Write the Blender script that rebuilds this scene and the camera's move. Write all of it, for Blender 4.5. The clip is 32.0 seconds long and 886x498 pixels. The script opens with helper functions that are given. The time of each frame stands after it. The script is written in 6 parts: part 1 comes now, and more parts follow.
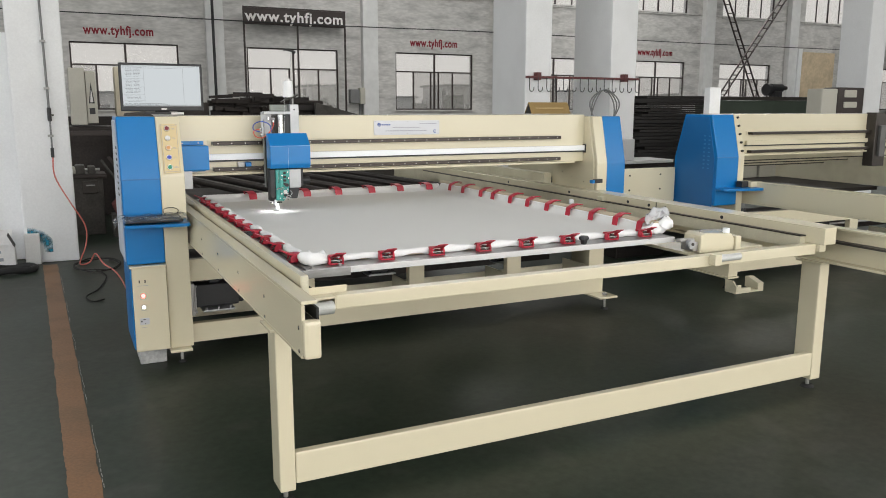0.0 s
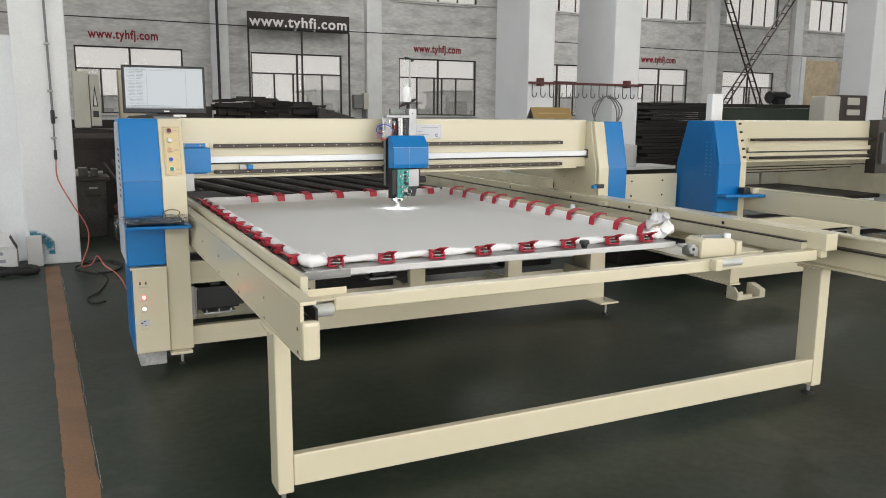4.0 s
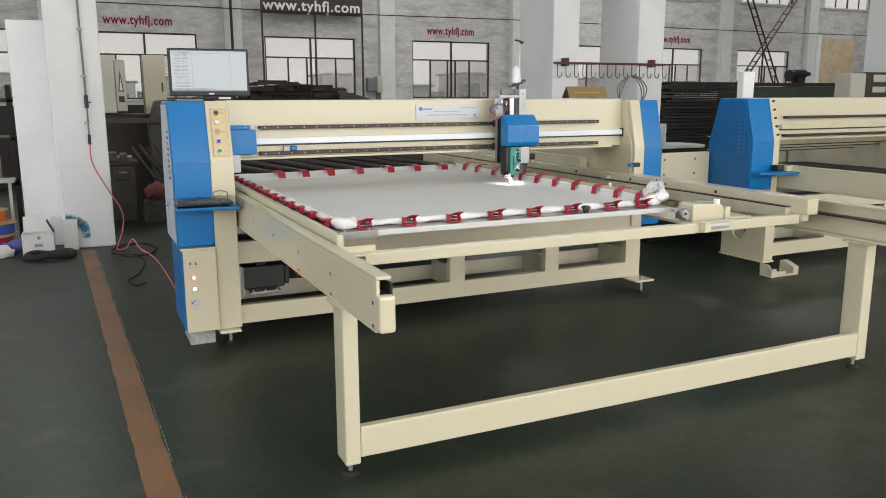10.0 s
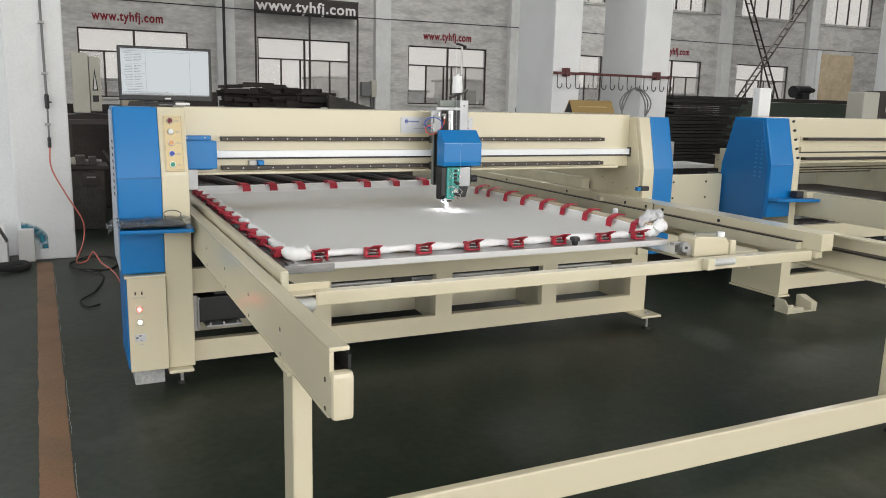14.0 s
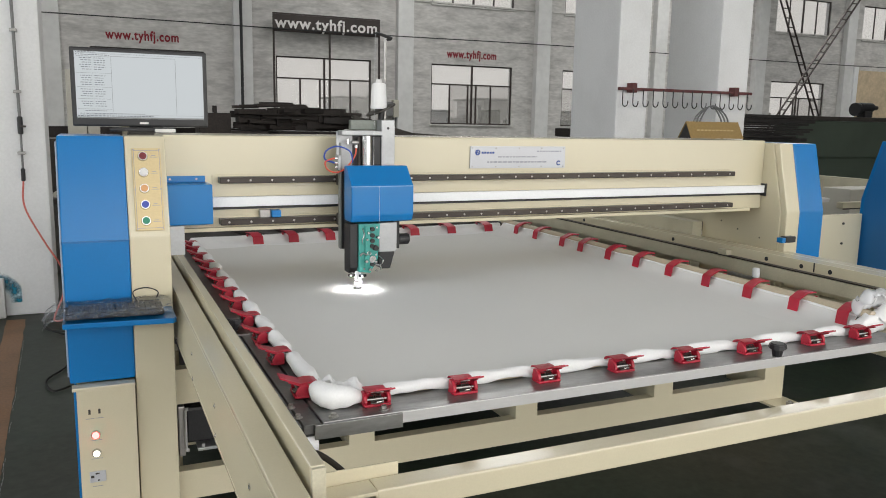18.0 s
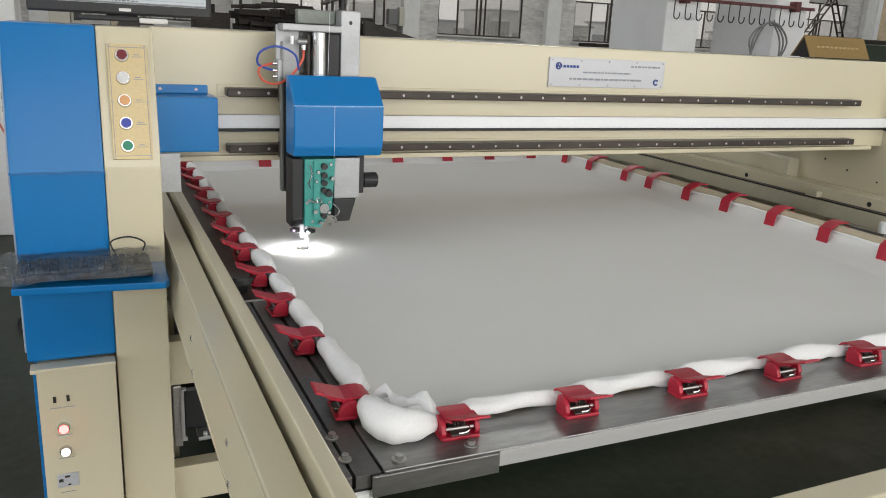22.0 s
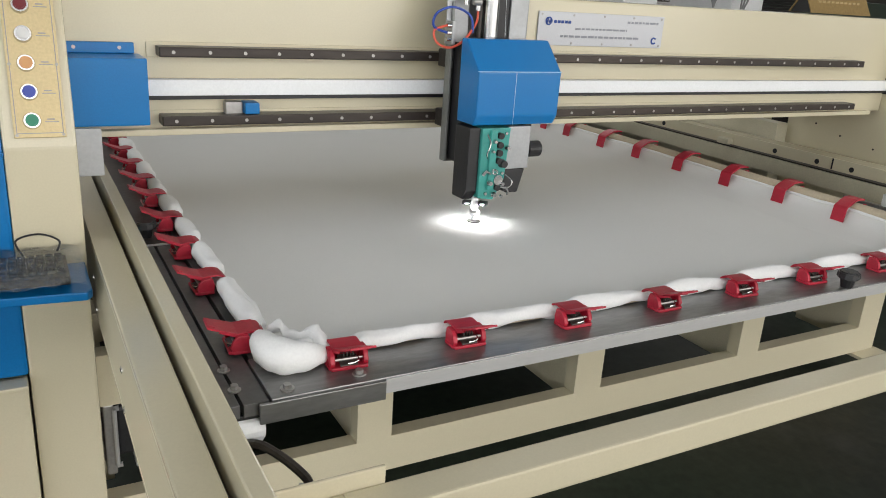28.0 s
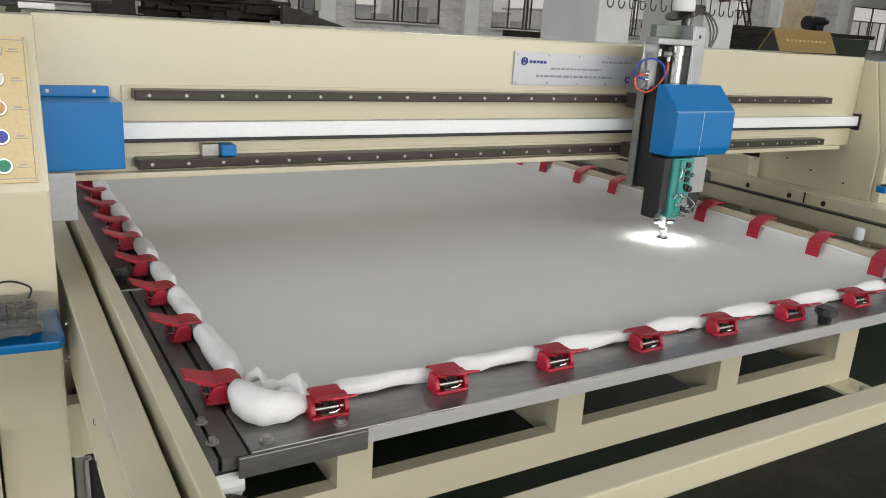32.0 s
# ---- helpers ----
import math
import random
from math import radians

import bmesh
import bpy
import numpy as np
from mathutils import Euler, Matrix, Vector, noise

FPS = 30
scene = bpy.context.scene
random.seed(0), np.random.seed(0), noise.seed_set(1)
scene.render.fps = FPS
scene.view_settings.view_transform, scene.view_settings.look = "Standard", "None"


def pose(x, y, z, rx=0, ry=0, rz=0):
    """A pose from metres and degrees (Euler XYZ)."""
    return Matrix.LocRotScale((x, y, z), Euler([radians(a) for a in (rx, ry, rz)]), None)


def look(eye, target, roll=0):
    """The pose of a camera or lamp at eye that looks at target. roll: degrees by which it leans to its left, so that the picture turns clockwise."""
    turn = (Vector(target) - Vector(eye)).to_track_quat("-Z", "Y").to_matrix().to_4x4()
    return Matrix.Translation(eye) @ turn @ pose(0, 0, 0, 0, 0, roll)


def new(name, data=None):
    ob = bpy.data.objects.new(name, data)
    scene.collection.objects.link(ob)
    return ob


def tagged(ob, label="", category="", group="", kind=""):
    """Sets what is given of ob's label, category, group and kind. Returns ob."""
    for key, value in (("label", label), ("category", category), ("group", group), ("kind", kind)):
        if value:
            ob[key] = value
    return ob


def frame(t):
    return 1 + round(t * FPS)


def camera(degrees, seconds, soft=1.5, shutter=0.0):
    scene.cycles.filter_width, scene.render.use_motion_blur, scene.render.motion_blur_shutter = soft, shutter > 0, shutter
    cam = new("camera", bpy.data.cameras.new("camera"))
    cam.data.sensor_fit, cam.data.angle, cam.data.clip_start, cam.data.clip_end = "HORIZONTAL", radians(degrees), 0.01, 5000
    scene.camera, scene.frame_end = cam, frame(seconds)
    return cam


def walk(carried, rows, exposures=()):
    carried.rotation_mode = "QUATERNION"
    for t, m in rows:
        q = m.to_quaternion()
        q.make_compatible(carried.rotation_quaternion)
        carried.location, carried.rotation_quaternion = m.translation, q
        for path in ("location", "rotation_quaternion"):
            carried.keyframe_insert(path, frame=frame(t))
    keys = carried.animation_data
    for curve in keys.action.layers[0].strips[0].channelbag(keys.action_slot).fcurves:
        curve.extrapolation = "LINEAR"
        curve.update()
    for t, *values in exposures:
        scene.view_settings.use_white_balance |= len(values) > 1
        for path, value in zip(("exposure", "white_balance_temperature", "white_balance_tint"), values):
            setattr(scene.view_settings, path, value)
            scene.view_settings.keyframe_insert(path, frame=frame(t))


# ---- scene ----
cam = camera(59.17, 32.0, 0.95)
PATH = [
    (0, (-0.7970, -4.7346, 1.4540), (0.0659, -2.9659, 1.0971), 0.09),
    (0.5, (-0.7981, -4.7360, 1.4517), (0.0555, -2.9627, 1.0957), 0.04),
    (1, (-0.7973, -4.7380, 1.4475), (0.0693, -2.9726, 1.0842), 0.02),
    (1.5, (-0.7860, -4.7268, 1.4450), (0.0844, -2.9656, 1.0698), 0.44),
    (2, (-0.7636, -4.7279, 1.4432), (0.0874, -2.9568, 1.0706), 0.64),
    (2.5, (-0.7423, -4.7407, 1.4407), (0.0966, -2.9637, 1.0685), 0.50),
    (4.5, (-0.8091, -4.7391, 1.4430), (0.0528, -2.9660, 1.1061), 0.43),
    (5, (-0.8272, -4.7398, 1.4463), (0.0224, -2.9619, 1.1037), 0.35),
    (5.5, (-0.8558, -4.7525, 1.4477), (0.0001, -2.9755, 1.1165), 0.03),
    (6, (-0.8795, -4.7520, 1.4459), (-0.0161, -2.9834, 1.0899), 0.31),
    (6.5, (-0.8954, -4.7323, 1.4486), (-0.0348, -2.9643, 1.0832), 0.20),
    (7, (-0.9183, -4.7340, 1.4394), (-0.0297, -2.9716, 1.1166), 1.21),
    (7.5, (-0.9358, -4.7063, 1.4427), (-0.0591, -2.9416, 1.1006), 1.18),
    (8, (-0.9611, -4.7201, 1.4332), (-0.0379, -2.9806, 1.0841), 0.88),
    (8.5, (-0.9843, -4.7174, 1.4411), (-0.0809, -2.9657, 1.1018), 1.36),
    (9, (-0.9799, -4.7258, 1.4309), (-0.0906, -2.9690, 1.0805), 0.23),
    (9.5, (-0.9938, -4.6989, 1.4204), (-0.1503, -2.9292, 1.0247), -0.40),
    (10, (-0.9887, -4.7050, 1.4236), (-0.1570, -2.9270, 1.0399), -0.16),
    (10.5, (-0.9942, -4.6897, 1.4229), (-0.1455, -2.9266, 1.0092), 1.13),
    (11, (-0.9828, -4.6925, 1.4229), (-0.1595, -2.9167, 1.0119), -0.26),
    (11.5, (-0.9786, -4.6881, 1.4270), (-0.1762, -2.8968, 1.0434), 0.36),
    (12, (-0.9173, -4.6334, 1.4410), (-0.1240, -2.8406, 1.0451), 0.38),
    (12.5, (-0.8174, -4.5410, 1.4468), (-0.0462, -2.7253, 1.1173), 0.37),
    (13, (-0.7435, -4.4781, 1.4482), (0.0738, -2.6878, 1.0917), 1.61),
    (13.5, (-0.7016, -4.3592, 1.4484), (0.1320, -2.5859, 1.0479), 1.73),
    (14, (-0.7093, -4.2057, 1.4579), (0.1407, -2.4334, 1.0882), 1.36),
    (14.5, (-0.6790, -4.0467, 1.4498), (0.1013, -2.2525, 1.0349), 1.29),
    (15, (-0.5889, -3.8694, 1.4542), (0.1262, -2.0407, 1.0744), 1.73),
    (15.5, (-0.5512, -3.6974, 1.4590), (0.1969, -1.8924, 1.0320), 1.75),
    (17.5, (-0.3927, -3.1060, 1.4557), (0.3307, -1.2836, 1.0613), 1.47),
    (18, (-0.4165, -2.9276, 1.4698), (0.3962, -1.1289, 1.1468), 1.08),
    (18.5, (-0.4234, -2.7864, 1.4628), (0.3973, -0.9968, 1.1107), 0.42),
    (19, (-0.3561, -2.6645, 1.4578), (0.3965, -0.8455, 1.1046), 0.26),
    (19.5, (-0.3026, -2.5873, 1.4527), (0.3943, -0.7551, 1.0561), 0.79),
    (20, (-0.3074, -2.4417, 1.4432), (0.4438, -0.6418, 1.0006), 1.68),
    (20.5, (-0.3612, -2.3103, 1.4399), (0.4569, -0.5430, 0.9844), 0.32),
    (21, (-0.3786, -2.2612, 1.4372), (0.5004, -0.5312, 0.9530), 1.73),
    (21.5, (-0.3642, -2.2303, 1.4325), (0.4573, -0.4832, 0.9100), 2.72),
    (22, (-0.3435, -2.2113, 1.4279), (0.4669, -0.4624, 0.8944), 3.05),
    (22.5, (-0.3346, -2.2062, 1.4271), (0.4700, -0.4542, 0.8951), 3.03),
    (23, (-0.3258, -2.2029, 1.4266), (0.4708, -0.4492, 0.8882), 3.10),
    (23.5, (-0.2811, -2.1876, 1.4256), (0.5132, -0.4385, 0.8691), 3.78),
    (24, (-0.2559, -2.1542, 1.4250), (0.4885, -0.3861, 0.8597), 3.56),
    (24.5, (-0.2614, -2.0979, 1.4216), (0.5267, -0.3478, 0.8597), 3.44),
    (25, (-0.2937, -2.0273, 1.4253), (0.5435, -0.2941, 0.8821), 2.46),
    (25.5, (-0.3040, -1.9457, 1.4217), (0.6093, -0.2539, 0.8707), 2.44),
    (27.5, (-0.3026, -1.9056, 1.4114), (0.6412, -0.2602, 0.7775), 2.78),
    (28, (-0.2861, -1.8697, 1.4191), (0.6443, -0.2183, 0.7811), 3.78),
    (28.5, (-0.2783, -1.8415, 1.4304), (0.6780, -0.2056, 0.7906), 3.75),
    (29, (-0.2711, -1.8332, 1.4347), (0.7121, -0.1984, 0.8340), 3.63),
    (29.5, (-0.2520, -1.8486, 1.4406), (0.7178, -0.1998, 0.8566), 3.20),
    (30, (-0.2474, -1.8762, 1.4454), (0.7272, -0.2239, 0.8797), 2.99),
    (30.5, (-0.2600, -1.8798, 1.4371), (0.7035, -0.2195, 0.8756), 2.84),
    (31, (-0.2711, -1.8602, 1.4383), (0.7011, -0.2091, 0.8651), 3.31),
    (31.5, (-0.2790, -1.8473, 1.4348), (0.7184, -0.2081, 0.8706), 3.57),
    (32, (-0.2860, -1.8532, 1.4345), (0.7045, -0.2069, 0.8788), 3.60),
]
walk(cam, [(t, look(eye, target, roll)) for t, eye, target, roll in PATH], [(0, 0.0), (14, -0.01), (18, -0.09), (22, -0.17), (32, -0.15)])

# ---- light ----
world = bpy.data.worlds.new("sky")
scene.world = world
world.use_nodes = True
wn = world.node_tree
sky = wn.nodes.new("ShaderNodeTexSky")
sky.sky_type, sky.sun_disc = "NISHITA", False
sky.sun_elevation, sky.sun_rotation = radians(42), radians(150)
sky.dust_density = 4.0
wn.nodes["Background"].inputs["Strength"].default_value = 0.10
wn.links.new(sky.outputs["Color"], wn.nodes["Background"].inputs["Color"])
sun = new("sun", bpy.data.lights.new("sun", "SUN"))
sun.data.energy, sun.data.angle, sun.data.color = 1.0, radians(12), (1.0, 0.96, 0.9)
sun.matrix_world = look((12, -22, 24), (0, 0, 0))


def area_lamp(name, x, y, z, w, h, power, aim, tone=(1.0, 0.992, 0.965)):
    """Area lamp: sky light at an assumed opening, or fill added under the roof."""
    lamp = bpy.data.lights.new(name, "AREA")
    lamp.shape, lamp.size, lamp.size_y, lamp.energy, lamp.color = "RECTANGLE", w, h, power, tone
    ob = new(name, lamp)
    ob.matrix_world = look((x, y, z), aim)


# gate and windows assumed in unseen south and west walls; added fill under roof
area_lamp("gate_light", 5.0, -9.4, 2.8, 13.0, 5.2, 660, (5.0, 0, 2.8))
area_lamp("south_window_light", -8.0, -9.4, 3.2, 9.0, 3.0, 400, (-8.0, 0, 3.2))
area_lamp("west_window_light", -15.9, -1.5, 3.4, 13.0, 4.4, 740, (0, -1.5, 3.4), (0.965, 0.985, 1.0))
area_lamp("south_window_light", 18.5, -9.4, 3.2, 7.6, 3.0, 290, (18.5, 0, 3.2))
# unseen fill lamps below the closed roof slab, stronger near the far wall
for roof_x, power in ((-4.0, 95), (8.0, 78), (20.0, 70)):
    area_lamp("roof_light", roof_x, 2.0, 9.35, 3.0, 14.0, power, (roof_x, 2.0, 0))
for roof_x, power in ((-2.0, 400), (10.0, 560), (22.0, 800), (36.0, 560)):
    area_lamp("roof_light", roof_x, 17.0, 9.35, 3.0, 10.0, power, (roof_x, 17.0, 0))
scene.view_settings.exposure = 0.0


# ---- materials ----
def material(name, color, rough=0.5, metal=0.0, grain=40.0, vary=0.12, blotch=1.5, stain=0.12, bump=0.08, tint=None, coat=0.0, piece=0.0, stretch=None):
    """Base colour broken by large stains and fine grain, with matching gloss and relief."""
    m = bpy.data.materials.new(name)
    m.use_nodes = True
    nt = m.node_tree
    bsdf = nt.nodes["Principled BSDF"]
    bsdf.inputs["Metallic"].default_value = metal
    bsdf.inputs["Coat Weight"].default_value = coat
    bsdf.inputs["Coat Roughness"].default_value = 0.14
    pos = nt.nodes.new("ShaderNodeTexCoord")
    big = nt.nodes.new("ShaderNodeTexNoise")
    big.inputs["Scale"].default_value, big.inputs["Detail"].default_value = blotch, 5
    fine = nt.nodes.new("ShaderNodeTexNoise")
    fine.inputs["Scale"].default_value, fine.inputs["Detail"].default_value = grain, 4
    source = pos.outputs["Object"]
    if stretch:
        squeeze = nt.nodes.new("ShaderNodeMapping")
        squeeze.inputs["Scale"].default_value = stretch
        nt.links.new(source, squeeze.inputs["Vector"])
        source = squeeze.outputs["Vector"]
    for n in (big, fine):
        nt.links.new(source, n.inputs["Vector"])
    other = tint or tuple(c * 0.62 for c in color)
    stained = nt.nodes.new("ShaderNodeMix")
    stained.data_type = "RGBA"
    stained.inputs[6].default_value, stained.inputs[7].default_value = (*color, 1), (*other, 1)
    ramp = nt.nodes.new("ShaderNodeMapRange")
    ramp.inputs[1].default_value, ramp.inputs[2].default_value = 0.45, 0.75
    ramp.inputs[3].default_value, ramp.inputs[4].default_value = 0.0, min(1.0, stain * 3)
    nt.links.new(big.outputs["Fac"], ramp.inputs[0])
    nt.links.new(ramp.outputs[0], stained.inputs[0])
    value = nt.nodes.new("ShaderNodeMapRange")
    value.inputs[1].default_value, value.inputs[2].default_value = 0.3, 0.7
    value.inputs[3].default_value, value.inputs[4].default_value = 1 - vary, 1 + vary
    nt.links.new(fine.outputs["Fac"], value.inputs[0])
    hsv = nt.nodes.new("ShaderNodeHueSaturation")
    nt.links.new(stained.outputs[2], hsv.inputs["Color"])
    if piece:
        info = nt.nodes.new("ShaderNodeObjectInfo")
        spread = nt.nodes.new("ShaderNodeMapRange")
        spread.inputs[3].default_value, spread.inputs[4].default_value = 1 - piece, 1 + piece
        mul = nt.nodes.new("ShaderNodeMath")
        mul.operation = "MULTIPLY"
        nt.links.new(info.outputs["Random"], spread.inputs[0])
        nt.links.new(spread.outputs[0], mul.inputs[0])
        nt.links.new(value.outputs[0], mul.inputs[1])
        nt.links.new(mul.outputs[0], hsv.inputs["Value"])
    else:
        nt.links.new(value.outputs[0], hsv.inputs["Value"])
    nt.links.new(hsv.outputs[0], bsdf.inputs["Base Color"])
    gloss = nt.nodes.new("ShaderNodeMapRange")
    gloss.inputs[3].default_value, gloss.inputs[4].default_value = max(0.02, rough - 0.1), min(1.0, rough + 0.12)
    nt.links.new(big.outputs["Fac"], gloss.inputs[0])
    nt.links.new(gloss.outputs[0], bsdf.inputs["Roughness"])
    if bump:
        relief = nt.nodes.new("ShaderNodeBump")
        relief.inputs["Strength"].default_value, relief.inputs["Distance"].default_value = bump, 0.01
        nt.links.new(fine.outputs["Fac"], relief.inputs["Height"])
        nt.links.new(relief.outputs[0], bsdf.inputs["Normal"])
    return m


def glow(name, color, strength):
    m = bpy.data.materials.new(name)
    m.use_nodes = True
    bsdf = m.node_tree.nodes["Principled BSDF"]
    bsdf.inputs["Base Color"].default_value = (*color, 1)
    bsdf.inputs["Emission Color"].default_value = (*color, 1)
    bsdf.inputs["Emission Strength"].default_value = strength
    return m


def clear(name, color, rough, alpha):
    """Thin clear plastic film."""
    m = bpy.data.materials.new(name)
    m.use_nodes = True
    nt = m.node_tree
    bsdf = nt.nodes["Principled BSDF"]
    bsdf.inputs["Base Color"].default_value = (*color, 1)
    bsdf.inputs["Roughness"].default_value = rough
    bsdf.inputs["Alpha"].default_value = alpha
    noise_tex = nt.nodes.new("ShaderNodeTexNoise")
    noise_tex.inputs["Scale"].default_value = 30
    relief = nt.nodes.new("ShaderNodeBump")
    relief.inputs["Strength"].default_value = 0.6
    nt.links.new(noise_tex.outputs["Fac"], relief.inputs["Height"])
    nt.links.new(relief.outputs[0], bsdf.inputs["Normal"])
    return m


CREAM = material("cream_paint", (0.665, 0.605, 0.438), 0.22, grain=260, vary=0.02, blotch=0.8, stain=0.03, bump=0.02, tint=(0.635, 0.572, 0.41), coat=0.3)
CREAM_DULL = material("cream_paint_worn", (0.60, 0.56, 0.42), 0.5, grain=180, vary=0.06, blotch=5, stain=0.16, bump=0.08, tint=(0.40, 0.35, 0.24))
BLUE = material("blue_paint", (0.003, 0.178, 0.49), 0.30, grain=300, vary=0.04, blotch=2, stain=0.05, bump=0.05, tint=(0.008, 0.15, 0.40), coat=0.22)
BLUE.node_tree.nodes["Principled BSDF"].inputs["Specular IOR Level"].default_value = 0.30
# pale blue for the highlight painted along the hood's fold
GLINT_BLUE = material("paint_worn_off_the_fold", (0.30, 0.52, 0.74), 0.35, grain=200, vary=0.15)
VENT_BLUE = material("rubbed_pale_blue", (0.05, 0.25, 0.56), 0.4, grain=300, vary=0.05)
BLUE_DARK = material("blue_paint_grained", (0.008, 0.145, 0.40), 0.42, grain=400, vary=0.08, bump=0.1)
STEEL = material("brushed_steel", (0.42, 0.41, 0.395), 0.40, 0.75, grain=90, vary=0.1, blotch=6, stain=0.15, bump=0.04)
DARK_STEEL = material("oiled_dark_steel", (0.062, 0.054, 0.048), 0.42, 0.5, grain=90, vary=0.14, blotch=5, stain=0.2, bump=0.05)
RAIL_STEEL = material("browned_rail_steel", (0.038, 0.030, 0.026), 0.34, 0.4, grain=70, vary=0.2, blotch=4, stain=0.25, bump=0.04, tint=(0.075, 0.058, 0.045), stretch=(0.2, 1, 1))
CHROME = material("chrome", (0.55, 0.55, 0.55), 0.2, 1.0, vary=0.02, stain=0.02, bump=0)
ALU = material("aluminium", (0.42, 0.43, 0.44), 0.42, 0.6, grain=120, vary=0.05, blotch=8, stain=0.1, bump=0.03)
BELT = material("white_belt", (0.92, 0.935, 0.95), 0.55, grain=200, vary=0.03, stain=0.03, bump=0.03)
BLACK = material("black_plastic", (0.018, 0.018, 0.02), 0.45, grain=200, vary=0.2, bump=0.08)
ROLLER = material("pale_grey_roller", (0.55, 0.56, 0.54), 0.4, 0.1, grain=120, vary=0.05, blotch=8, stain=0.1, bump=0.03)
RUBBER = material("black_rubber", (0.015, 0.015, 0.015), 0.75, grain=150, vary=0.2, bump=0.1)
TEAL = material("teal_enamel", (0.05, 0.33, 0.29), 0.4, grain=120, vary=0.06, blotch=14, stain=0.12, bump=0.05)
RED = material("red_plastic", (0.42, 0.014, 0.036), 0.42, grain=160, vary=0.08, blotch=20, stain=0.1, bump=0.05, piece=0.12)
CLOTH = material("grey_white_cloth", (0.745, 0.74, 0.72), 0.92, grain=520, vary=0.05, blotch=2.2, stain=0.05, bump=0.12, tint=(0.71, 0.70, 0.675))
CLOTH_ROLL = material("white_rolled_cloth", (0.86, 0.86, 0.86), 0.9, grain=240, vary=0.03, blotch=18, stain=0.08, bump=0.05, tint=(0.68, 0.68, 0.70))
# cream made browner: the shade on the tubes is put into their colour
TUBE = material("cream_tube", (0.52, 0.44, 0.32), 0.5, grain=150, vary=0.06, stain=0.08)
def gloss_film():
    """Crumpled clear wrap: see-through, with bright folds."""
    m = bpy.data.materials.new("clear_wrap")
    m.use_nodes = True
    nt = m.node_tree
    nt.nodes.remove(nt.nodes["Principled BSDF"])
    seen, gloss = nt.nodes.new("ShaderNodeBsdfTransparent"), nt.nodes.new("ShaderNodeBsdfGlossy")
    gloss.inputs["Roughness"].default_value = 0.06
    edge = nt.nodes.new("ShaderNodeFresnel")
    edge.inputs["IOR"].default_value = 1.5
    folds = nt.nodes.new("ShaderNodeTexNoise")
    folds.inputs["Scale"].default_value, folds.inputs["Detail"].default_value, folds.inputs["Distortion"].default_value = 22, 3, 1.5
    relief = nt.nodes.new("ShaderNodeBump")
    relief.inputs["Strength"].default_value, relief.inputs["Distance"].default_value = 0.9, 0.02
    mix = nt.nodes.new("ShaderNodeMixShader")
    nt.links.new(folds.outputs["Fac"], relief.inputs["Height"])
    nt.links.new(relief.outputs[0], gloss.inputs["Normal"])
    nt.links.new(relief.outputs[0], edge.inputs["Normal"])
    nt.links.new(edge.outputs[0], mix.inputs[0])
    nt.links.new(seen.outputs[0], mix.inputs[1])
    nt.links.new(gloss.outputs[0], mix.inputs[2])
    haze, veil = nt.nodes.new("ShaderNodeBsdfDiffuse"), nt.nodes.new("ShaderNodeMixShader")
    haze.inputs["Color"].default_value = (0.80, 0.84, 0.88, 1)
    veil.inputs[0].default_value = 0.035
    nt.links.new(mix.outputs[0], veil.inputs[1])
    nt.links.new(haze.outputs[0], veil.inputs[2])
    nt.links.new(veil.outputs[0], nt.nodes["Material Output"].inputs["Surface"])
    return m


KEY_GREY = material("dark_grey_key", (0.055, 0.062, 0.072), 0.26, grain=200, vary=0.1, bump=0.02)
FILM = gloss_film()
EDGE_STEEL = material("bright_cut_steel", (0.58, 0.58, 0.58), 0.38, 0.4, grain=300, vary=0.03, blotch=3, stain=0.06, bump=0.015, stretch=(0.15, 1, 1))
PLATE_STEEL = material("ground_steel_plate", (0.28, 0.28, 0.278), 0.34, 0.8, grain=120, vary=0.12, blotch=9, stain=0.22, bump=0.05, stretch=(0.25, 1, 1))
GREY_PLATE = material("worn_grey_steel_plate", (0.14, 0.138, 0.135), 0.42, 0.4, grain=80, vary=0.1, blotch=7, stain=0.2, bump=0.04)
BAG = clear("plastic_bag", (0.86, 0.87, 0.9), 0.25, 0.62)
GOLD = material("brushed_gold_panel", (0.62, 0.50, 0.28), 0.38, 0.35, grain=200, vary=0.06, stain=0.05, bump=0.04)
CARD = material("gold_card", (0.30, 0.20, 0.075), 0.45, 0.3, grain=100, vary=0.08, stain=0.1)
CARD_INK = material("dull_gold_ink", (0.44, 0.32, 0.15), 0.5, vary=0.1, bump=0)
SILVER_PLATE = material("silver_nameplate", (0.55, 0.56, 0.59), 0.4, 0.2, grain=300, vary=0.05, stain=0.06, bump=0.03)
INK_BLUE = material("blue_ink", (0.03, 0.08, 0.32), 0.5, vary=0.05, bump=0)
INK_GREY = material("grey_ink", (0.30, 0.31, 0.35), 0.5, vary=0.05, bump=0)
INK_RED = material("red_sign_paint", (0.24, 0.010, 0.022), 0.6, grain=30, vary=0.15, bump=0)
INK_WHITE = material("white_sign_letter", (0.78, 0.76, 0.74), 0.6, vary=0.05, bump=0)
CONCRETE = material("grey_concrete_block", (0.42, 0.42, 0.41), 0.85, grain=60, vary=0.15, blotch=9, stain=0.3, bump=0.3)
WHITE_PAINT = material("white_wall_paint", (0.84, 0.845, 0.85), 0.7, grain=60, vary=0.03, blotch=2.6, stain=0.10, bump=0.06, tint=(0.66, 0.66, 0.66))
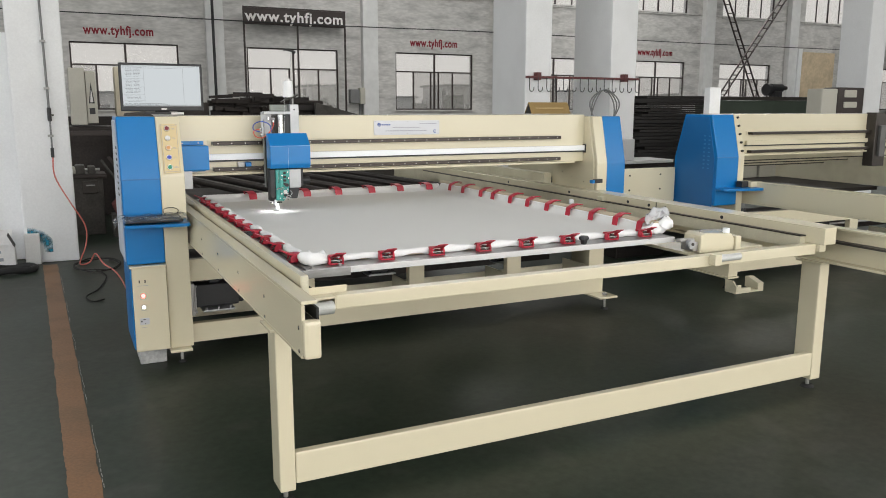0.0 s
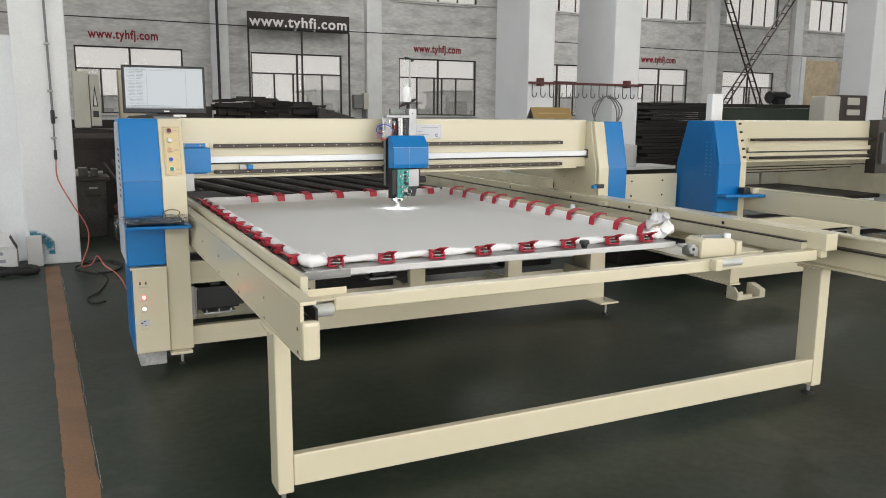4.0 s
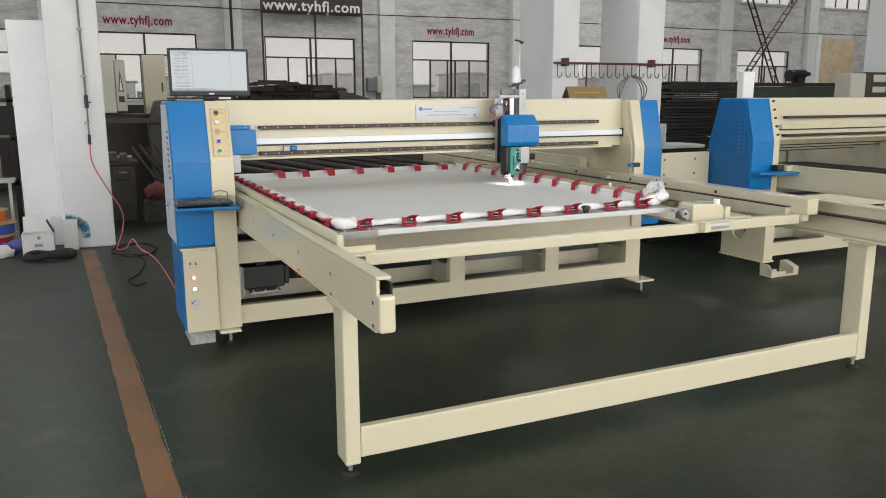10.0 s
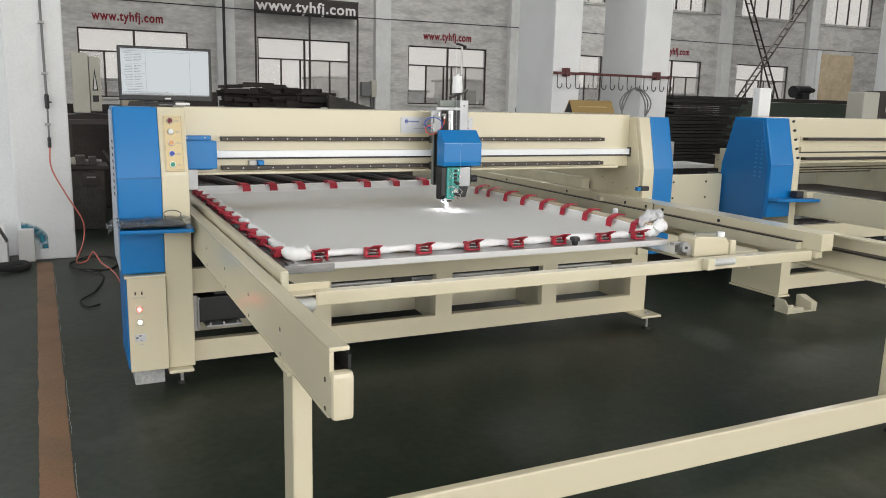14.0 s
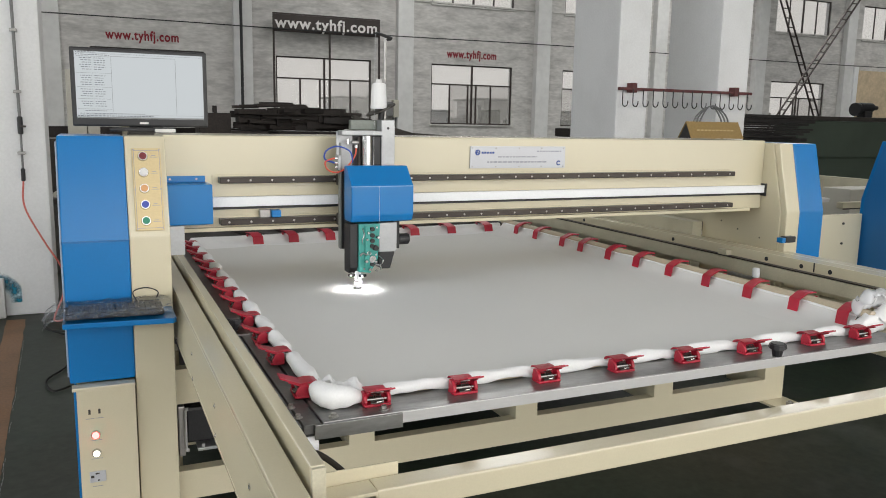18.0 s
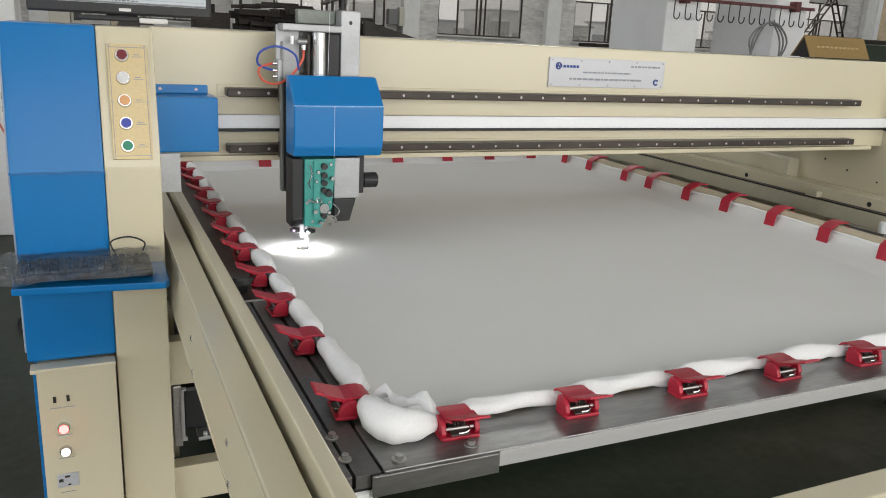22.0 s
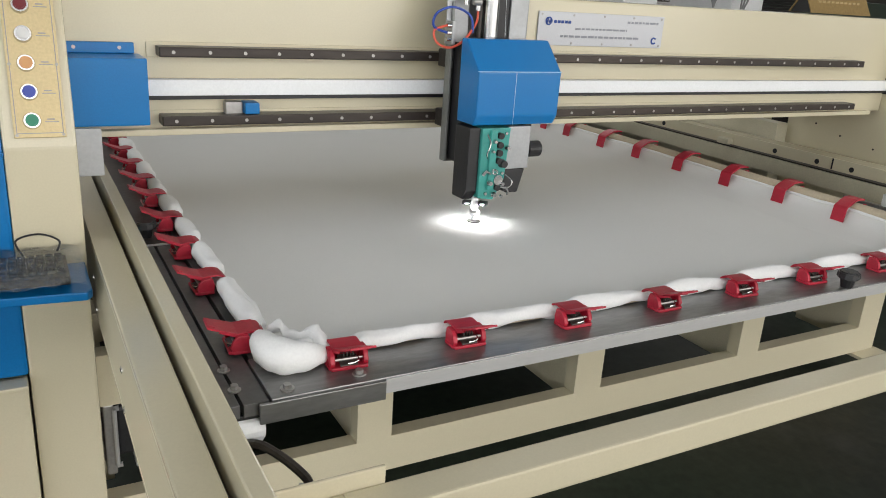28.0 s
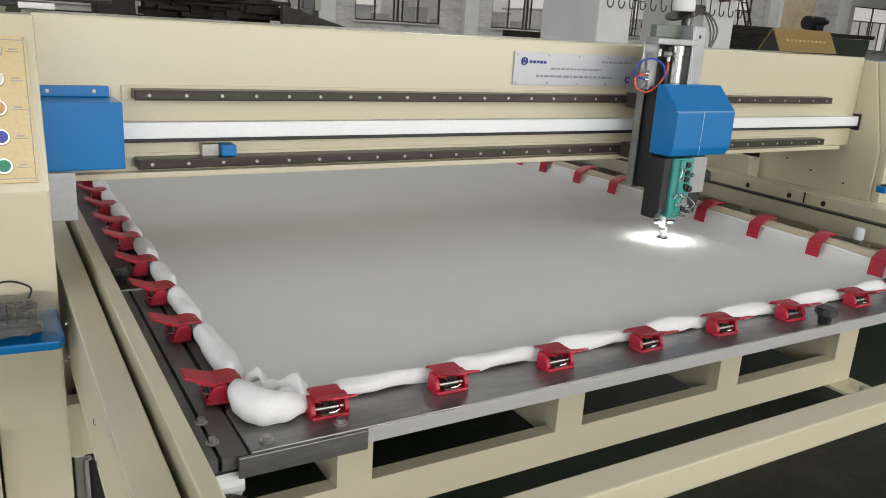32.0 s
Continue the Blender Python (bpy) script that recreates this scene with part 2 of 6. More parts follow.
PLASTER = material("stained_grey_plaster", (0.60, 0.585, 0.565), 0.85, grain=6.5, vary=0.15, blotch=1.9, stain=0.30, bump=0.1, tint=(0.38, 0.37, 0.36), stretch=(0.6, 1.0, 1.9))
PILASTER = material("pale_plaster", (0.72, 0.72, 0.71), 0.8, grain=4, vary=0.06, blotch=0.8, stain=0.12, bump=0.06, tint=(0.52, 0.51, 0.50))
BROWN_METAL = material("dark_brown_metal", (0.045, 0.034, 0.031), 0.5, 0.2, grain=60, vary=0.15, stain=0.2)
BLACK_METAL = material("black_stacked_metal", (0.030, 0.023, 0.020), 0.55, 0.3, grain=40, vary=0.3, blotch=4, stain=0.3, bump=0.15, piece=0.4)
BOARD_BLACK = material("black_board_edges", (0.020, 0.017, 0.016), 0.6, 0.1, grain=30, vary=0.35, blotch=3, stain=0.3, bump=0.15, piece=0.5)
GREEN_METAL = material("dark_green_machine_paint", (0.055, 0.075, 0.055), 0.5, grain=50, vary=0.15, stain=0.2)
GREY_CABINET = material("beige_grey_cabinet_paint", (0.52, 0.50, 0.43), 0.5, grain=90, vary=0.05, stain=0.1)
RUST_RED = material("rust_red_paint", (0.115, 0.026, 0.027), 0.55, grain=70, vary=0.15, blotch=9, stain=0.25)
WIRE_GREY = material("grey_hose", (0.20, 0.20, 0.20), 0.6, vary=0.1)
PINK_HOSE = material("pink_red_air_hose", (0.62, 0.16, 0.13), 0.4, vary=0.06)
BLUE_HOSE = material("blue_air_hose", (0.03, 0.08, 0.42), 0.3, vary=0.05)
RED_HOSE = material("orange_red_air_hose", (0.75, 0.12, 0.07), 0.3, vary=0.05)
SCREEN = glow("screen_white", (0.90, 0.965, 1.0), 0.60)
SCREEN.node_tree.nodes["Principled BSDF"].inputs["Base Color"].default_value = (0.02, 0.02, 0.02, 1)
SCREEN_INK = material("screen_text_grey", (0.10, 0.11, 0.13), 0.5, bump=0)
LED = glow("needle_lamp", (1.0, 1.0, 1.0), 400.0)
LAMP_RED = glow("red_lit_button", (1.0, 0.060, 0.055), 14.0)
LAMP_WHITE = glow("white_lit_button", (1.0, 0.95, 0.86), 1.1)
CARDBOARD = material("white_cardboard", (0.74, 0.73, 0.72), 0.8, grain=60, vary=0.04, stain=0.08)
BOARD = material("brown_notice_board", (0.66, 0.53, 0.36), 0.7, grain=8, vary=0.1, stain=0.2)
PANE_MAT = clear("window_glass", (0.92, 0.94, 0.95), 0.06, 0.12)
PANE_DIM = clear("dusty_window_glass", (0.50, 0.49, 0.47), 0.12, 0.38)
OUTSIDE = glow("pale_daylight_distance", (1.0, 0.955, 0.90), 0.64)
OUTSIDE.node_tree.nodes["Principled BSDF"].inputs["Base Color"].default_value = (0.0, 0.0, 0.0, 1)


def floor_material():
    """Dark green floor paint, worn and dusty, with a soft sheen."""
    m = material("worn_green_floor_paint", (0.024, 0.035, 0.024), 0.43, grain=30, vary=0.24, blotch=0.6, stain=0.30, bump=0.03, tint=(0.040, 0.036, 0.027))
    nt = m.node_tree
    bsdf = nt.nodes["Principled BSDF"]
    pos = nt.nodes.new("ShaderNodeTexCoord")
    bsdf.inputs["Specular IOR Level"].default_value = 0.22
    scratch = nt.nodes.new("ShaderNodeTexNoise")
    scratch.inputs["Scale"].default_value, scratch.inputs["Detail"].default_value = 3.2, 9
    nt.links.new(pos.outputs["Object"], scratch.inputs["Vector"])
    ramp = nt.nodes.new("ShaderNodeMapRange")
    ramp.inputs[1].default_value, ramp.inputs[2].default_value = 0.56, 0.72
    ramp.inputs[3].default_value, ramp.inputs[4].default_value = 0.0, 0.40
    nt.links.new(scratch.outputs["Fac"], ramp.inputs[0])
    mix = nt.nodes.new("ShaderNodeMix")
    mix.data_type = "RGBA"
    old = bsdf.inputs["Base Color"].links[0].from_socket
    nt.links.new(ramp.outputs[0], mix.inputs[0])
    nt.links.new(old, mix.inputs[6])
    mix.inputs[7].default_value = (0.085, 0.085, 0.075, 1)
    nt.links.new(mix.outputs[2], bsdf.inputs["Base Color"])
    return m


def spray_material():
    """A soft arc of sprayed paint that fades out at both rims."""
    m = bpy.data.materials.new("teal_spray")
    m.use_nodes = True
    nt = m.node_tree
    bsdf = nt.nodes["Principled BSDF"]
    bsdf.inputs["Base Color"].default_value, bsdf.inputs["Roughness"].default_value = (0.02, 0.26, 0.38, 1), 0.7
    pos, far = nt.nodes.new("ShaderNodeTexCoord"), nt.nodes.new("ShaderNodeVectorMath")
    far.operation = "DISTANCE"
    far.inputs[1].default_value = (-0.105, 0, -0.125)
    rim, dots, fade = nt.nodes.new("ShaderNodeMath"), nt.nodes.new("ShaderNodeTexNoise"), nt.nodes.new("ShaderNodeMath")
    rim.operation, fade.operation = "SUBTRACT", "ABSOLUTE"
    rim.inputs[1].default_value = 0.185
    band = nt.nodes.new("ShaderNodeMapRange")
    band.inputs[1].default_value, band.inputs[2].default_value, band.inputs[3].default_value, band.inputs[4].default_value = 0.0, 0.055, 1.0, 0.0
    dots.inputs["Scale"].default_value, dots.inputs["Detail"].default_value = 16, 6
    mul = nt.nodes.new("ShaderNodeMath")
    mul.operation = "MULTIPLY"
    lift = nt.nodes.new("ShaderNodeMapRange")
    lift.inputs[1].default_value, lift.inputs[2].default_value = 0.3, 0.6
    nt.links.new(pos.outputs["Object"], far.inputs[0])
    nt.links.new(far.outputs["Value"], rim.inputs[0])
    nt.links.new(rim.outputs[0], fade.inputs[0])
    nt.links.new(fade.outputs[0], band.inputs[0])
    nt.links.new(pos.outputs["Object"], dots.inputs["Vector"])
    nt.links.new(dots.outputs["Fac"], lift.inputs[0])
    nt.links.new(band.outputs[0], mul.inputs[0])
    nt.links.new(lift.outputs[0], mul.inputs[1])
    nt.links.new(mul.outputs[0], bsdf.inputs["Alpha"])
    return m


SPRAY = spray_material()
SIDE_PALE = material("pale_film_on_blue", (0.50, 0.54, 0.62), 0.35, grain=60, vary=0.05, blotch=6, stain=0.1, bump=0.03)
GREY_JUNK = material("dusty_grey_metal", (0.075, 0.068, 0.060), 0.6, 0.2, grain=40, vary=0.25, blotch=7, stain=0.3, bump=0.1)
FLOOR = floor_material()
STRIPE = material("brown_floor_stripe", (0.225, 0.112, 0.046), 0.5, grain=70, vary=0.16, blotch=2.6, stain=0.22, tint=(0.12, 0.085, 0.05))

# ---- mesh helpers ----
ORIGIN = {}


def thing(name, base, label, category, group="", kind=""):
    """An Empty at the base of a thing, to carry its parts."""
    ob = new(name)
    ob.empty_display_size = 0.1
    ob.location = base
    ORIGIN[ob.name] = Vector(base)
    return tagged(ob, label, category, group, kind)


def part(name, bm, mat, parent=None, label="", smooth=False):
    """One mesh object from a bmesh in world coordinates, its origin at its middle, under a thing or part."""
    bm.normal_update()
    lo = Vector([min(v.co[i] for v in bm.verts) for i in range(3)])
    hi = Vector([max(v.co[i] for v in bm.verts) for i in range(3)])
    mid = (lo + hi) / 2
    bmesh.ops.translate(bm, verts=bm.verts, vec=-mid)
    me = bpy.data.meshes.new(name)
    bm.to_mesh(me)
    bm.free()
    me.materials.append(mat)
    if smooth:
        for p in me.polygons:
            p.use_smooth = True
    ob = new(name, me)
    if parent:
        ob.parent = parent
        ob.location = mid - ORIGIN[parent.name]
    else:
        ob.location = mid
    ORIGIN[ob.name] = mid
    return tagged(ob, label)


def solo(name, bm, mat, label, category="", group="", kind="", smooth=False):
    """A thing that is one mesh."""
    return tagged(part(name, bm, mat, None, "", smooth), label, category, group, kind)


def box(x0, x1, y0, y1, z0, z1, bev=0.004, bm=None):
    bm = bm or bmesh.new()
    made = bmesh.ops.create_cube(bm, size=1.0)["verts"]
    bmesh.ops.scale(bm, verts=made, vec=(abs(x1 - x0), abs(y1 - y0), abs(z1 - z0)))
    bmesh.ops.translate(bm, verts=made, vec=((x0 + x1) / 2, (y0 + y1) / 2, (z0 + z1) / 2))
    if bev:
        edges = list({e for v in made for e in v.link_edges})
        bmesh.ops.bevel(bm, geom=edges, offset=min(bev, 0.45 * min(abs(x1 - x0), abs(y1 - y0), abs(z1 - z0))), segments=2, affect="EDGES", profile=0.6)
    return bm


def rod(a, b, r, r2=None, seg=16, bm=None, bev=0.0):
    """A cylinder or cone from a to b."""
    bm = bm or bmesh.new()
    a, b = Vector(a), Vector(b)
    turn = (b - a).to_track_quat("Z", "Y").to_matrix().to_4x4()
    made = bmesh.ops.create_cone(bm, cap_ends=True, segments=seg, radius1=r, radius2=r if r2 is None else r2, depth=(b - a).length, matrix=Matrix.Translation((a + b) / 2) @ turn)["verts"]
    if bev:
        caps = [e for v in made for e in v.link_edges if any(len(f.verts) > 4 for f in e.link_faces)]
        bmesh.ops.bevel(bm, geom=list(set(caps)), offset=bev, segments=2, affect="EDGES")
    return bm


def prism(outline, axis, lo, hi, bev=0.004, bm=None):
    """An outline (pairs) pushed along an axis from lo to hi. Pairs are (y, z) for x, (x, z) for y, (x, y) for z."""
    bm = bm or bmesh.new()
    place = {"x": lambda p, d: (d, p[0], p[1]), "y": lambda p, d: (p[0], d, p[1]), "z": lambda p, d: (p[0], p[1], d)}[axis]
    ends = [[bm.verts.new(place(p, d)) for p in outline] for d in (lo, hi)]
    n = len(outline)
    faces = [bm.faces.new(ends[0]), bm.faces.new(ends[1][::-1])]
    for i in range(n):
        faces.append(bm.faces.new((ends[0][(i + 1) % n], ends[0][i], ends[1][i], ends[1][(i + 1) % n])))
    bmesh.ops.recalc_face_normals(bm, faces=faces)
    if bev:
        edges = list({e for f in faces for e in f.edges})
        bmesh.ops.bevel(bm, geom=edges, offset=bev, segments=2, affect="EDGES", profile=0.6)
    return bm


def hose(points, r, seg=8, steps=6, closed=False, bm=None):
    """A round tube along a smooth line through points."""
    bm = bm or bmesh.new()
    pts = [Vector(p) for p in points]
    n = len(pts)
    line = []
    spans = n if closed else n - 1
    for i in range(spans):
        p0 = pts[(i - 1) % n] if closed or i > 0 else pts[0]
        p1, p2 = pts[i], pts[(i + 1) % n]
        p3 = pts[(i + 2) % n] if closed or i + 2 < n else pts[-1]
        for k in range(steps):
            t = k / steps
            line.append(0.5 * ((2 * p1) + (p2 - p0) * t + (2 * p0 - 5 * p1 + 4 * p2 - p3) * t * t + (3 * p1 - p0 - 3 * p2 + p3) * t ** 3))
    if not closed:
        line.append(pts[-1])
    rings = []
    side = None
    for i, p in enumerate(line):
        d = (line[(i + 1) % len(line)] - line[i - 1]) if closed or 0 < i < len(line) - 1 else (line[1] - line[0] if i == 0 else line[-1] - line[-2])
        d.normalize()
        if side is None:
            side = d.orthogonal().normalized()
        side = (side - d * side.dot(d)).normalized()
        up = d.cross(side)
        rr = r(i / max(1, len(line) - 1)) if callable(r) else r
        rings.append([bm.verts.new(p + (side * math.cos(2 * math.pi * k / seg) + up * math.sin(2 * math.pi * k / seg)) * rr) for k in range(seg)])
    count = len(rings) if closed else len(rings) - 1
    for i in range(count):
        a, b = rings[i], rings[(i + 1) % len(rings)]
        for k in range(seg):
            bm.faces.new((a[k], a[(k + 1) % seg], b[(k + 1) % seg], b[k]))
    if not closed:
        bm.faces.new(rings[0][::-1])
        bm.faces.new(rings[-1])
    return bm


def plate_with_holes(x0, x1, z0, z1, y0, y1, holes, bm=None):
    """An upright plate across x with rectangular openings (x0, x1, z0, z1) through it, as one solid."""
    bm = bm or bmesh.new()
    xs = sorted({x0, x1, *[h[0] for h in holes], *[h[1] for h in holes]})
    zs = sorted({z0, z1, *[h[2] for h in holes], *[h[3] for h in holes]})
    gone = lambda a, b: any(h[0] - 1e-6 <= a < h[1] - 1e-6 and h[2] - 1e-6 <= b < h[3] - 1e-6 for h in holes)
    solid = [[not gone(xs[i], zs[j]) for j in range(len(zs) - 1)] for i in range(len(xs) - 1)]
    verts = {}
    def v(i, j, y):
        key = (i, j, y)
        if key not in verts:
            verts[key] = bm.verts.new((xs[i], y, zs[j]))
        return verts[key]
    full = lambda i, j: 0 <= i < len(xs) - 1 and 0 <= j < len(zs) - 1 and solid[i][j]
    for i in range(len(xs) - 1):
        for j in range(len(zs) - 1):
            if not solid[i][j]:
                continue
            bm.faces.new((v(i, j, y0), v(i + 1, j, y0), v(i + 1, j + 1, y0), v(i, j + 1, y0)))
            bm.faces.new((v(i, j, y1), v(i, j + 1, y1), v(i + 1, j + 1, y1), v(i + 1, j, y1)))
            if not full(i - 1, j):
                bm.faces.new((v(i, j, y0), v(i, j + 1, y0), v(i, j + 1, y1), v(i, j, y1)))
            if not full(i + 1, j):
                bm.faces.new((v(i + 1, j, y1), v(i + 1, j + 1, y1), v(i + 1, j + 1, y0), v(i + 1, j, y0)))
            if not full(i, j - 1):
                bm.faces.new((v(i, j, y1), v(i + 1, j, y1), v(i + 1, j, y0), v(i, j, y0)))
            if not full(i, j + 1):
                bm.faces.new((v(i, j + 1, y0), v(i + 1, j + 1, y0), v(i + 1, j + 1, y1), v(i, j + 1, y1)))
    return bm


def shifted(bm, x=0.0, y=0.0, z=0.0):
    bmesh.ops.translate(bm, verts=bm.verts, vec=(x, y, z))
    return bm


def lettering(name, text, size, m, mat, parent=None, depth=0.004, width=0.0, bold=0.012):
    """Words in the built-in font, as a mesh, their middle at the pose m; width: metres across."""
    curve = bpy.data.curves.new(name, "FONT")
    curve.body, curve.size, curve.extrude = text, size, depth
    curve.offset, curve.space_character = bold, 1.12
    curve.align_x, curve.align_y = "CENTER", "CENTER"
    temp = bpy.data.objects.new(name, curve)
    scene.collection.objects.link(temp)
    dg = bpy.context.evaluated_depsgraph_get()
    me = bpy.data.meshes.new_from_object(temp.evaluated_get(dg))
    bpy.data.objects.remove(temp)
    bm = bmesh.new()
    bm.from_mesh(me)
    bpy.data.meshes.remove(me)
    if width:
        wide = max(v.co.x for v in bm.verts) - min(v.co.x for v in bm.verts)
        bmesh.ops.scale(bm, verts=bm.verts, vec=(width / wide, 1, 1))
    bm.transform(m)
    return part(name, bm, mat, parent)

# ---- the hall ----
solo("floor", shifted(box(-16, 56, -9.5, 25, -0.3, 0.0, 0)), FLOOR, "dark green worn painted concrete factory floor", kind="structure")
stripe = bmesh.new()
rows = []
for k in range(241):
    f = k / 240
    y = -4.6 + 7.9 * f
    wob = [0.006 * noise.noise(Vector((y * 6.0, e, 0))) + 0.004 * noise.noise(Vector((y * 31.0, e, 3))) for e in (0.0, 5.0)]
    rows.append([stripe.verts.new((-0.778 - 0.244 * f + wob[0], y, 0.004)), stripe.verts.new((-0.661 - 0.239 * f + wob[1], y, 0.004))])
for a, b in zip(rows, rows[1:]):
    stripe.faces.new((a[0], a[1], b[1], b[0]))
solo("floor_stripe", stripe, STRIPE, "worn brown painted marking stripe on the floor", kind="structure")

scratch = bmesh.new()
for k in range(150):
    f = k / 150
    y = -4.5 + 7.4 * f
    if noise.noise(Vector((y * 3.0, 2.0, 0))) < -0.05:
        continue
    x = -0.655 - 0.239 * (y + 4.6) / 7.9 + 0.006 * noise.noise(Vector((y * 9.0, 7.0, 0)))
    w = 0.0022 + 0.002 * abs(noise.noise(Vector((y * 21.0, 1.0, 0))))
    dx = 0.0015 * math.sin(17.0 * y)
    scratch.faces.new([scratch.verts.new(p) for p in ((x, y, 0.0045), (x + w, y, 0.0045), (x + w + dx, y + 0.038, 0.0045), (x + dx, y + 0.038, 0.0045))])
solo("floor_scratch", scratch, CONCRETE, "pale scraped line along the edge of the stripe", kind="structure")

WIN_X = [-6.2, -0.26, 5.68, 11.62, 17.5, 23.3, 29.1, 34.9, 40.8]
WIN_W, WIN_LO, WIN_HI, UP_LO, UP_HI, WALL_Y = 3.52, 1.36, 3.64, 5.85, 7.5, 25.1
holes = []
for wx in WIN_X:
    if abs(wx - 34.9) > 0.1:
        holes.append((wx, wx + WIN_W, WIN_LO, WIN_HI))
    holes.append((wx, wx + WIN_W, UP_LO, UP_HI))
solo("wall_north", plate_with_holes(-16, 56, 0, 9.6, WALL_Y, WALL_Y + 0.3, holes), PLASTER, "stained grey plaster factory wall with pilasters", kind="structure")
for k, wx in enumerate(WIN_X):
    px = wx + WIN_W + 0.95
    solo("pilaster", box(px, px + 0.62, WALL_Y - 0.28, WALL_Y + 0.01, 0, 9.5, 0.01), PILASTER, "pale grey plaster pilaster on the hall wall", kind="structure")
solo("wall_ledge", box(-16, 56, WALL_Y - 0.05, WALL_Y + 0.004, 5.86, 5.92, 0.008), PLASTER, "narrow plaster ledge under the upper windows", kind="structure")


def hall_window(n, x, z0, z1, lower):
    win = thing(f"window_{n}", (x, WALL_Y, z0), "dark metal framed factory window with sliding panes", "window", "hall windows", "structure")
    y0, y1 = WALL_Y + 0.05, WALL_Y + 0.11
    t = 0.05
    part("frame_bar", box(x, x + WIN_W, y0, y1, z0, z0 + t, 0), BROWN_METAL, win)
    part("frame_bar", box(x, x + WIN_W, y0, y1, z1 - t, z1, 0), BROWN_METAL, win)
    part("frame_bar", box(x, x + t, y0, y1, z0 + t, z1 - t, 0), BROWN_METAL, win)
    part("frame_bar", box(x + WIN_W - t, x + WIN_W, y0, y1, z0 + t, z1 - t, 0), BROWN_METAL, win)
    part("mullion", box(x + WIN_W / 2 - 0.035, x + WIN_W / 2 + 0.035, y0, y1, z0 + t, z1 - t, 0), BROWN_METAL, win)
    part("window_sill", box(x - 0.05, x + WIN_W + 0.05, WALL_Y - 0.06, WALL_Y + 0.05, z0 - 0.06, z0 - 0.004, 0.006), PLASTER, win)
    if lower:
        zt = z0 + 1.50
        part("transom", box(x + t, x + WIN_W / 2 - 0.035, y0, y1, zt, zt + 0.05, 0), BROWN_METAL, win)
        part("transom", box(x + WIN_W / 2 + 0.035, x + WIN_W - t, y0, y1, zt, zt + 0.05, 0), BROWN_METAL, win)
        rng = random.Random(n)
        bars = []
        for half in (0, 1):
            a, b = x + t + half * (WIN_W / 2 - 0.01), x + WIN_W / 2 - 0.05 + half * (WIN_W / 2 - 0.01)
            for f in ((0.42 + 0.12 * rng.random(), 0.93) if half == 0 else (0.09, 0.46 + 0.14 * rng.random())):
                sx = a + (b - a) * f
                bars.append(sx)
                part("sash_bar", box(sx - 0.03, sx + 0.03, y0 + 0.01, y1 - 0.01, z0 + t, zt, 0), BROWN_METAL, win)
    else:
        for f in (0.25, 0.75):
            sx = x + WIN_W * f
            part("sash_bar", box(sx - 0.03, sx + 0.03, y0 + 0.01, y1 - 0.01, z0 + t, z1 - t, 0), BROWN_METAL, win)
    panes = []
    if lower:
        for half in (0, 1):
            a, b = x + t + half * (WIN_W / 2 - 0.015), x + WIN_W / 2 - 0.035 + half * (WIN_W / 2 - 0.015)
            panes.append((a, b, zt + 0.05, z1 - t, PANE_MAT))
            cuts = [a] + sorted(q for q in bars if a < q < b) + [b]
            for c0, c1 in zip(cuts, cuts[1:]):
                panes.append((c0, c1, z0 + t, zt, PANE_DIM if rng.random() < 0.55 else PANE_MAT))
    else:
        panes.append((x + t, x + WIN_W - t, z0 + t, z1 - t, PANE_MAT))
    for c0, c1, c2, c3, mt in panes:
        glass = part("pane", box(c0, c1, y0 + 0.028, y0 + 0.034, c2, c3, 0), mt, win)
        glass.visible_shadow = False


count = 1
for wx in WIN_X:
    if abs(wx - 34.9) > 0.1:
        hall_window(count, wx, WIN_LO, WIN_HI, True)
        count += 1
    hall_window(count, wx, UP_LO, UP_HI, False)
    count += 1
solo("backdrop", box(-40, 90, 38, 38.2, -1, 22, 0), OUTSIDE, "pale hazy daylight and buildings outside the windows", kind="structure")
rng = random.Random(5)
FAR_GREY = material("far_pale_building", (0.80, 0.78, 0.75), 0.9, grain=2, vary=0.1)
FAR_DARK = material("far_weathered_wall", (0.30, 0.29, 0.27), 0.9, grain=2, vary=0.2)
FAR_LEAF = material("far_foliage", (0.16, 0.17, 0.12), 0.9, grain=5, vary=0.4)
for k, bx0 in enumerate((-8, -4, -1.2, 2.8, 6.6, 9.9, 13.6, 16.9, 19.6, 24.2, 28.6, 32.5, 38.0)):
    h = (1.7, 2.3, 2.0, 2.2, 1.6, 2.4, 1.9, 2.5, 2.0, 2.3, 1.7, 2.2, 2.0)[k]
    shed = thing("far_shed", (bx0 + 1, 32, -0.5), "pale shed outside the windows", "shed", "far sheds")
    part("wall", box(bx0, bx0 + 1.5 + (k * 37 % 3) * 0.6, 31, 34, -0.5, h, 0), FAR_GREY, shed)
    part("roof", box(bx0 - 0.1, bx0 + 1.6 + (k * 37 % 3) * 0.6, 30.8, 34.2, h, h + 0.10, 0), FAR_DARK, shed)
    part("door", box(bx0 + 0.3, bx0 + 0.75, 30.96, 31.0, -0.5, h - 0.5, 0), FAR_DARK, shed)
    post_x = bx0 + 2.3 + rng.random()
    solo("far_post", box(post_x, post_x + 0.12, 29.5, 29.62, -0.5, 2.2 + 0.9 * rng.random(), 0), FAR_DARK, "grey post in the yard outside", "post", "yard posts")
    for q in range(3):
        sx = bx0 + rng.random() * 3
        solo("far_crate", box(sx, sx + 0.4 + 0.3 * rng.random(), 28.6, 29.2, -0.5, 1.55 + 0.5 * rng.random(), 0.02), (FAR_DARK, FAR_LEAF, FAR_GREY)[q], "weathered crate in the yard outside", "crate", "yard crates")
